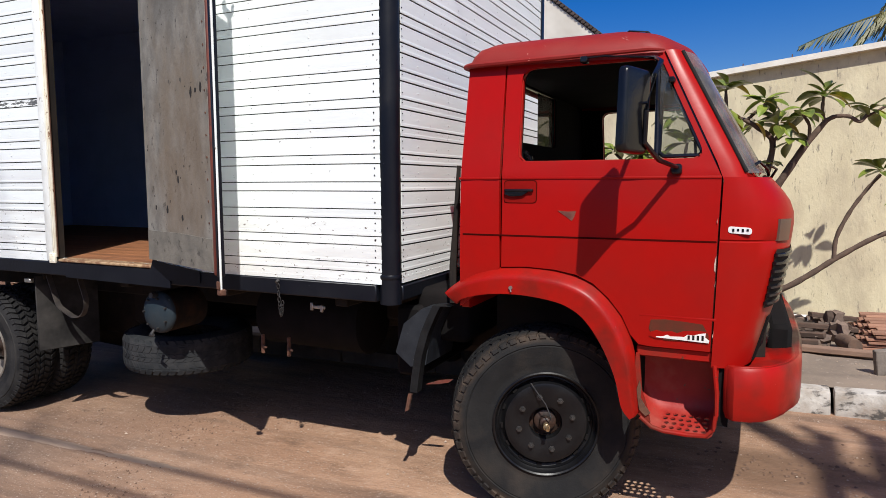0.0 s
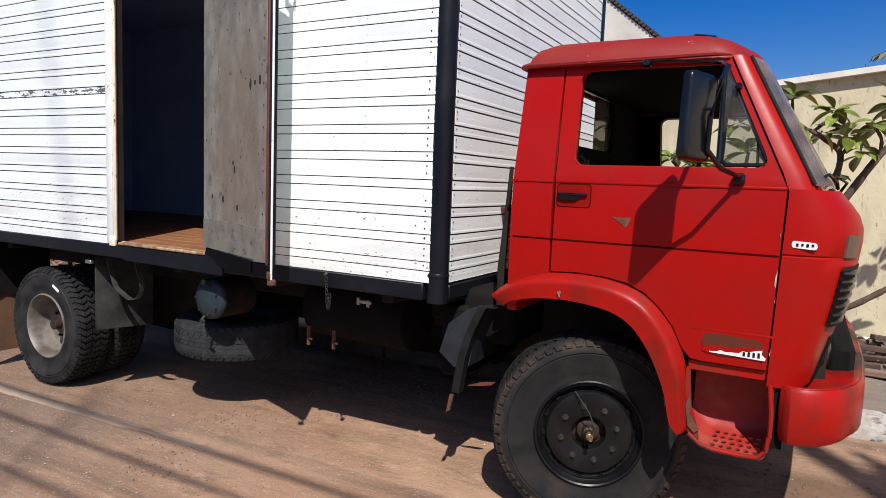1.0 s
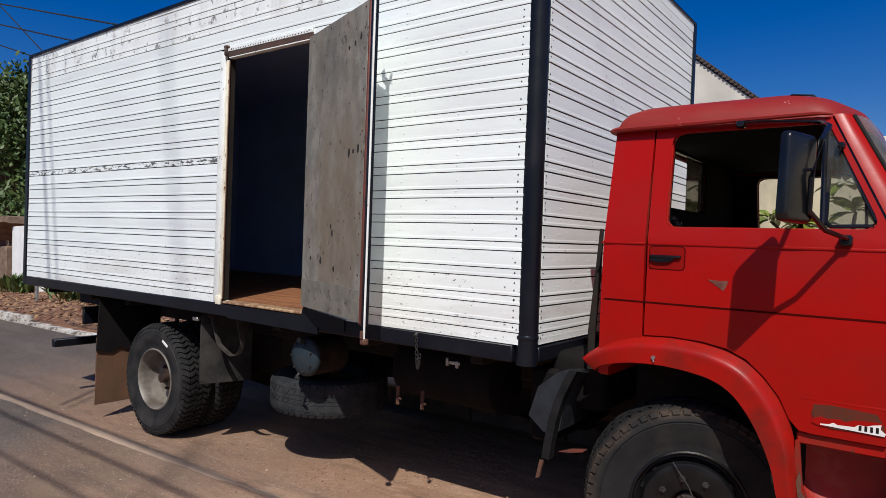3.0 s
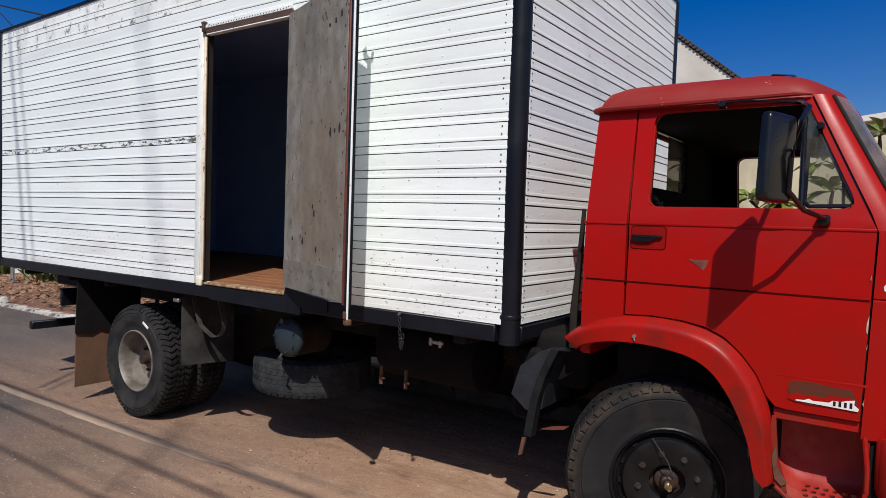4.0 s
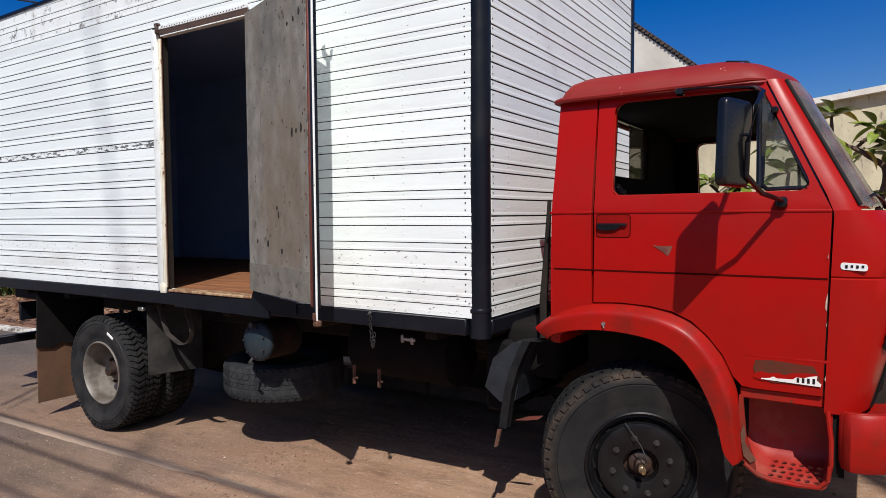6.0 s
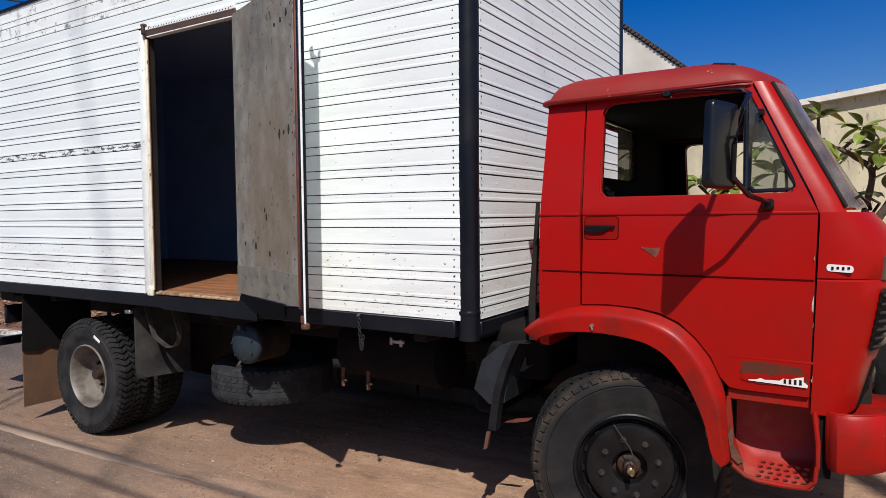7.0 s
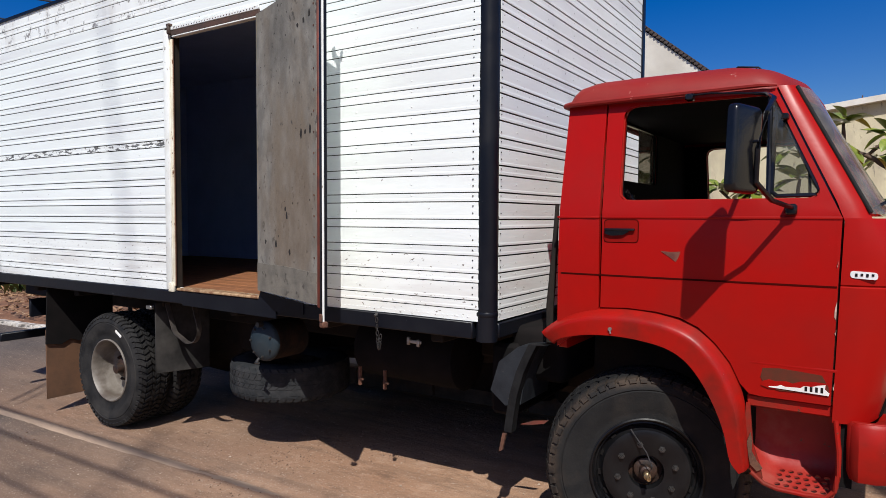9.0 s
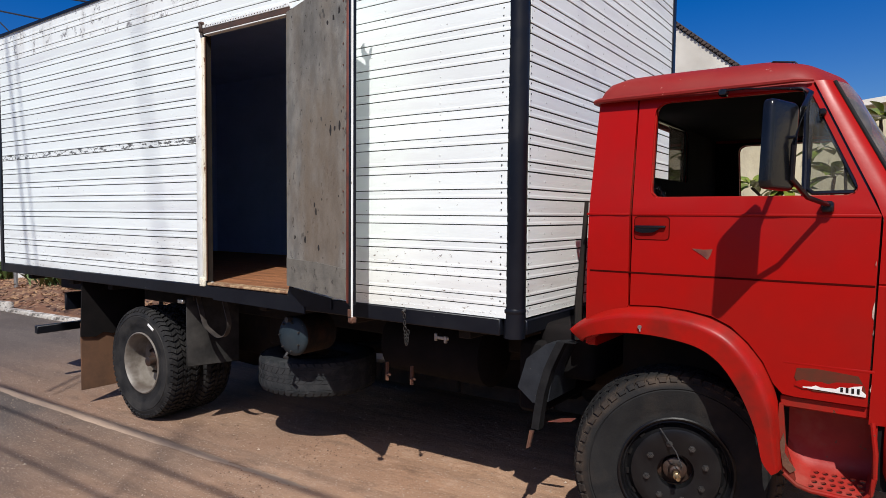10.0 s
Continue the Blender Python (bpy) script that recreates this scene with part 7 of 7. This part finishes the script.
# Unseen mast, added only to throw the broad soft shadow on the box.
mast = empty("shadow_mast", pose(7.6, -12.0, 0, 0, -7.2, 0), "slim leaning mast, added unseen to cast a soft shadow", "mast")
part("mast_tube", add_tube(mesh(), [(0, 0, -0.1), (0, 0, 12), (0, 0, 24)], 0.019, 8), STEEL, mast)


def cable(name, a, b, sag, r, label):
    pts = []
    for i in range(25):
        t = i / 24
        p = Vector(a).lerp(Vector(b), t)
        p.z -= sag * 4 * t * (1 - t)
        pts.append(p)
    return tagged(part(name, add_tube(mesh(), pts, r, 6), CABLE), label, "cable", "cables over the street")
cable("street_cable", (40, -4.85, 6.25), (-40, -4.35, 6.25), 0.15, 0.024, "black telephone cable strung along the street")
cable("street_cable", (40, -4.85, 5.85), (-40, -4.50, 5.95), 0.15, 0.020, "black telephone cable strung along the street")
cable("street_cable", (40, -4.9, 5.45), (-40, -4.70, 5.45), 0.15, 0.016, "black telephone cable strung along the street")
cable("street_cable", (40, -5.2, 5.15), (-40, -4.95, 5.2), 0.15, 0.014, "black telephone cable strung along the street")
# Unseen line and risers, placed to throw thin shadow streaks on the box.
cable("high_line", (40, -4.55, 10.3), (-40, -4.45, 10.1), 0.1, 0.008, "thin unseen line added as upper end of the risers")
for x0, x1, r in ((-5.145, -5.665, 0.017), (-4.96, -5.48, 0.011)):
    cable("riser_cable", (x0 + KX * 4.5, -4.5, 6.2), (x1 + KX * 4.5, -4.5, 10.2), 0.0, r, "cable rising from the telephone line to the power line")
cable("power_line", (-52, 9.0, 19.1), (-8, 9.0, 5.75), 0.0, 0.035, "dark power line against the sky")
cable("power_line", (-52, 9.0, 18.0), (-12, 9.0, 6.0), 0.0, 0.035, "dark power line against the sky")
cable("power_line", (-52, 9.0, 17.3), (-25, 9.0, 8.6), 0.0, 0.03, "dark power line against the sky")
cable("power_line", (-37, 9.0, 14.7), (-29.0, 9.0, 9.7), 0.0, 0.03, "dark power line against the sky")

# ---------------------------------------------------------------- house and palm behind the wall
PLASTER = surface("pale_house_plaster", (0.70, 0.66, 0.58), (0.60, 0.56, 0.49), rough=0.9, scale=1.2, bump=0.15, third=(0.46, 0.42, 0.36), third_scale=0.7)
CLAY = surface("weathered_clay_tile", (0.075, 0.052, 0.045), (0.05, 0.04, 0.036), rough=0.9, scale=6, bump=0.4, piece=0.2)
house = empty("house", pose(0, 0, 0), "pale plastered house with a clay tile gable edge", "house")
bm = mesh()
add_prism(bm, [(-6.5, 0), (1.1, 0), (1.1, 2.42), (-2.2, 5.39), (-6.5, 1.4)], "y", 8.0, 12)
part("gable_wall", bm, PLASTER, house)
bm = mesh()
add_prism(bm, [(1.25, 2.29), (-2.2, 5.41), (-2.2, 5.45), (1.27, 2.33)], "y", 7.98, 12.2)
part("roof_slope", bm, CLAY, house)
for i in range(60):
    t = (i + 0.5) / 60
    xx, zz = -2.2 + 3.46 * t, 5.44 - 3.12 * t
    part("ridge_tile", add_tube(mesh(), [(xx, 7.955, zz + 0.02), (xx, 8.3, zz + 0.02)], 0.028, 8), CLAY, house)

FROND = surface("palm_frond_green", (0.030, 0.050, 0.022), (0.045, 0.058, 0.026), rough=0.5, scale=3, third=(0.20, 0.17, 0.045), third_scale=1.0, third_at=(0.5, 0.7))
palm = empty("palm_tree", pose(4.85, 9.6, -0.12), "green coconut palm with drooping fronds behind the wall", "tree")
part("trunk", add_tube(mesh(), [(0, 0, 0), (0.1, 0, 2), (0.05, 0, 4.2), (0, 0, 4.9)], [0.2, 0.16, 0.14, 0.12], 12), BARK, palm)
rnd = random.Random(3)
for i in range(14):
    bm = mesh()
    az = 2 * math.pi * i / 14 + rnd.uniform(-.15, .15)
    if i == 7:
        az = math.pi + 0.05
    length, rise = rnd.uniform(2.3, 3.0), rnd.uniform(0.2, 1.1)
    droop = rnd.uniform(1.2, 2.2)
    if i == 7:
        length, rise, droop = 2.65, 0.05, 0.58
    if i in (6, 8):
        az, length, rise, droop = math.pi + (0.30 if i == 8 else -0.28), 2.1, 0.35, 1.6
    root = 4.38 if i == 7 else 4.8
    spine = []
    for k in range(19):
        t = k / 18
        spine.append(Vector((math.cos(az) * length * t, math.sin(az) * length * t, root + rise * t - droop * t * t)))
    add_tube(bm, spine, [0.03 * (1 - k / 20) + 0.004 for k in range(19)], 5)
    side_way = Vector((-math.sin(az), math.cos(az), 0))
    for k in range(1, 60):
        t = k / 60
        p = Vector((math.cos(az) * length * t, math.sin(az) * length * t, root + rise * t - droop * t * t))
        for s in (-1, 1):
            ln = (0.10 + 0.68 * (1 - t) ** 0.7) * rnd.uniform(0.7, 1.15)
            d = (side_way * s * rnd.uniform(0.15, 0.40) + Vector((math.cos(az), math.sin(az), 0)) * (0.20 + 0.55 * t) * rnd.uniform(0.6, 1.2) + Vector((0, 0, -0.95))).normalized()
            w = Vector((math.cos(az), math.sin(az), 0)) * 0.014
            q = p + d * ln * 0.5 + side_way * s * 0.05
            vs = [bm.verts.new(p - w), bm.verts.new(p + w), bm.verts.new(q + w * 0.9), bm.verts.new(p + d * ln), bm.verts.new(q - w * 0.9)]
            bm.faces.new(vs)
    part("frond", bm, FROND, palm)

# ---------------------------------------------------------------- far end of the street
CROWN = surface("dark_green_foliage", (0.042, 0.080, 0.017), (0.068, 0.110, 0.024), rough=0.55, scale=0.9, third=(0.13, 0.16, 0.035), third_scale=1.6, third_at=(0.5, 0.75))


def leafy_tree(x, y, high, spread, seed, leaves, size, label):
    t = empty("street_tree", pose(x, y, street_z(x)), label, "tree")
    rnd = random.Random(seed)
    part("trunk", add_tube(mesh(), [(0, 0, -0.1), (0.1, 0.05, high * 0.2), (0.0, 0, high * 0.4), (0.2, 0.1, high * 0.7)], [0.32, 0.25, 0.2, 0.08], 10), BARK, t)
    ends = []
    for i in range(26):
        a, e = rnd.uniform(0, 2 * math.pi), rnd.uniform(0.05, 1.0)
        q = Vector((spread * math.cos(a) * rnd.uniform(0.5, 1) * (1.1 - 0.6 * e), spread * math.sin(a) * rnd.uniform(0.5, 1) * (1.1 - 0.6 * e), high * (0.34 + 0.6 * e)))
        ends.append(q)
        b = Vector((0.05, 0.02, high * (0.25 + 0.25 * rnd.random())))
        part("branch", add_tube(mesh(), [b, b.lerp(q, 0.5) + Vector((0, 0, 0.2)), q], [0.09, 0.05, 0.02], 5), BARK, t)
    bm = mesh()
    for i in range(leaves):
        c = ends[rnd.randrange(len(ends))]
        p = c + Vector((rnd.gauss(0, 1), rnd.gauss(0, 1), rnd.gauss(0, 0.75))) * (spread * 0.16)
        u = Vector((rnd.gauss(0, 1), rnd.gauss(0, 1), rnd.gauss(0, 1))).normalized()
        w = u.cross(Vector((rnd.gauss(0, 1), rnd.gauss(0, 1), rnd.gauss(0, 1)))).normalized()
        s = size * rnd.uniform(0.6, 1.4)
        bm.faces.new([bm.verts.new(p + u * s), bm.verts.new(p + w * s * 0.5), bm.verts.new(p - u * s), bm.verts.new(p - w * s * 0.5)])
    tagged(part("crown", bm, CROWN, t), kind="stuff")
    return t
leafy_tree(-30.2, 7.6, 8.75, 4.23, 2, 26000, 0.12, "tall dark green street tree beyond the truck")
leafy_tree(-38.6, 9.7, 9.3, 4.2, 6, 9000, 0.15, "green tree further down the street")

WHITE_WALL = surface("white_lime_wall", (0.78, 0.78, 0.77), (0.7, 0.69, 0.67), rough=0.9, scale=2, bump=0.1)
BRICKRED = surface("dull_red_brick", (0.24, 0.085, 0.055), (0.18, 0.065, 0.045), rough=0.9, scale=5, bump=0.3)
ADOBE = surface("tan_masonry", (0.22, 0.145, 0.098), (0.12, 0.078, 0.055), rough=0.92, scale=4, bump=0.4)
tagged(part("white_garden_wall", add_box(mesh(), -23.6, -13.3, 5.48, 5.73, 0.1, 2.57, 0.02), WHITE_WALL), "white lime-washed garden wall along the verge", "wall", kind="structure")
tagged(part("gate_pillar", add_box(mesh(), -24.76, -24.17, 5.48, 6.0, 0.1, 1.894, 0.03), ADOBE), "tan masonry gate pillar", "pillar")
bm = mesh()
add_grid(bm, [[(-25.6 + 2.2 * i / 8, y, 1.978 + 0.973 * math.sin(math.pi * (0.12 + 0.5 * i / 8))) for i in range(9)] for y in (5.31, 5.99, 6.83)])
thicken(bm, (0, 0, -1), 0.21)
tagged(part("gate_canopy", bm, ADOBE), "curved tan masonry canopy over the gate", "canopy")
tagged(part("brick_house_wall", add_box(mesh(), -36.9, -23.0, 8.44, 8.7, 0.1, 3.63, 0.02), BRICKRED), "dull red brick house wall", "wall", kind="structure")
# Stone colour is set dark, with the wall's shade put into it.
tagged(part("end_wall", add_box(mesh(), -58.9, -25.9, 6.5, 6.66, 0.1, 1.936, 0.02), surface("shaded_stone_wall", (0.12, 0.085, 0.065), (0.085, 0.06, 0.05), rough=0.95, scale=2, bump=0.3)), "dark garden wall, coloured as if in shade", "wall", kind="structure")
part_post = add_tube(mesh(), [(-17.2, 3.96, 0.25), (-17.2, 3.96, 1.07)], 0.05, 10)
tagged(part("verge_post", part_post, STEEL), "short grey metal post in the verge", "post")


def shrub(x, y, r, h, seed, n):
    rnd = random.Random(seed)
    bm = mesh()
    for i in range(n):
        a = rnd.uniform(0, 2 * math.pi)
        base = Vector((rnd.gauss(0, r * 0.35), rnd.gauss(0, r * 0.35), 0))
        tip = base + Vector((math.cos(a) * r * rnd.uniform(.3, 1), math.sin(a) * r * rnd.uniform(.3, 1), h * rnd.uniform(0.4, 1.1)))
        m = base.lerp(tip, 0.6) + Vector((0, 0, h * 0.18))
        w = Vector((-math.sin(a), math.cos(a), 0)) * 0.06
        bm.faces.new([bm.verts.new(base), bm.verts.new(m + w), bm.verts.new(tip), bm.verts.new(m - w)])
    ob = part("shrub", bm, CROWN)
    ob.matrix_world = pose(x, y, street_z(x) + PAVE_Z - 0.02)
    tagged(ob, "low green shrub growing at the verge", "shrub", "shrubs on the verge")
for i, (x, y, r, h) in enumerate(((-22.4, 5.06, 0.51, 0.59), (-21.38, 5.14, 0.34, 0.42), (-16.3, 4.55, 0.59, 0.51), (-15.41, 4.77, 0.51, 0.43), (-14.31, 4.6, 0.6, 0.6), (-13.05, 4.53, 0.52, 0.52), (-12.28, 4.23, 0.53, 0.44), (-18.5, 4.97, 0.42, 0.38))):
    shrub(x, y, r, h, i, 70)

# unseen house added across the street, behind the viewpoint
far_houses = empty("unseen_opposite_house", pose(0, 0, 0), "plain pale house added unseen across the street", "house")
part("wall", add_box(mesh(), -14, 16, -16.3, -16, -0.1, 3.2, 0.02), PLASTER, far_houses)
part("roof", add_box(mesh(), -14.4, 16.4, -22, -15.6, 3.2, 3.4, 0.02), CLAY, far_houses)
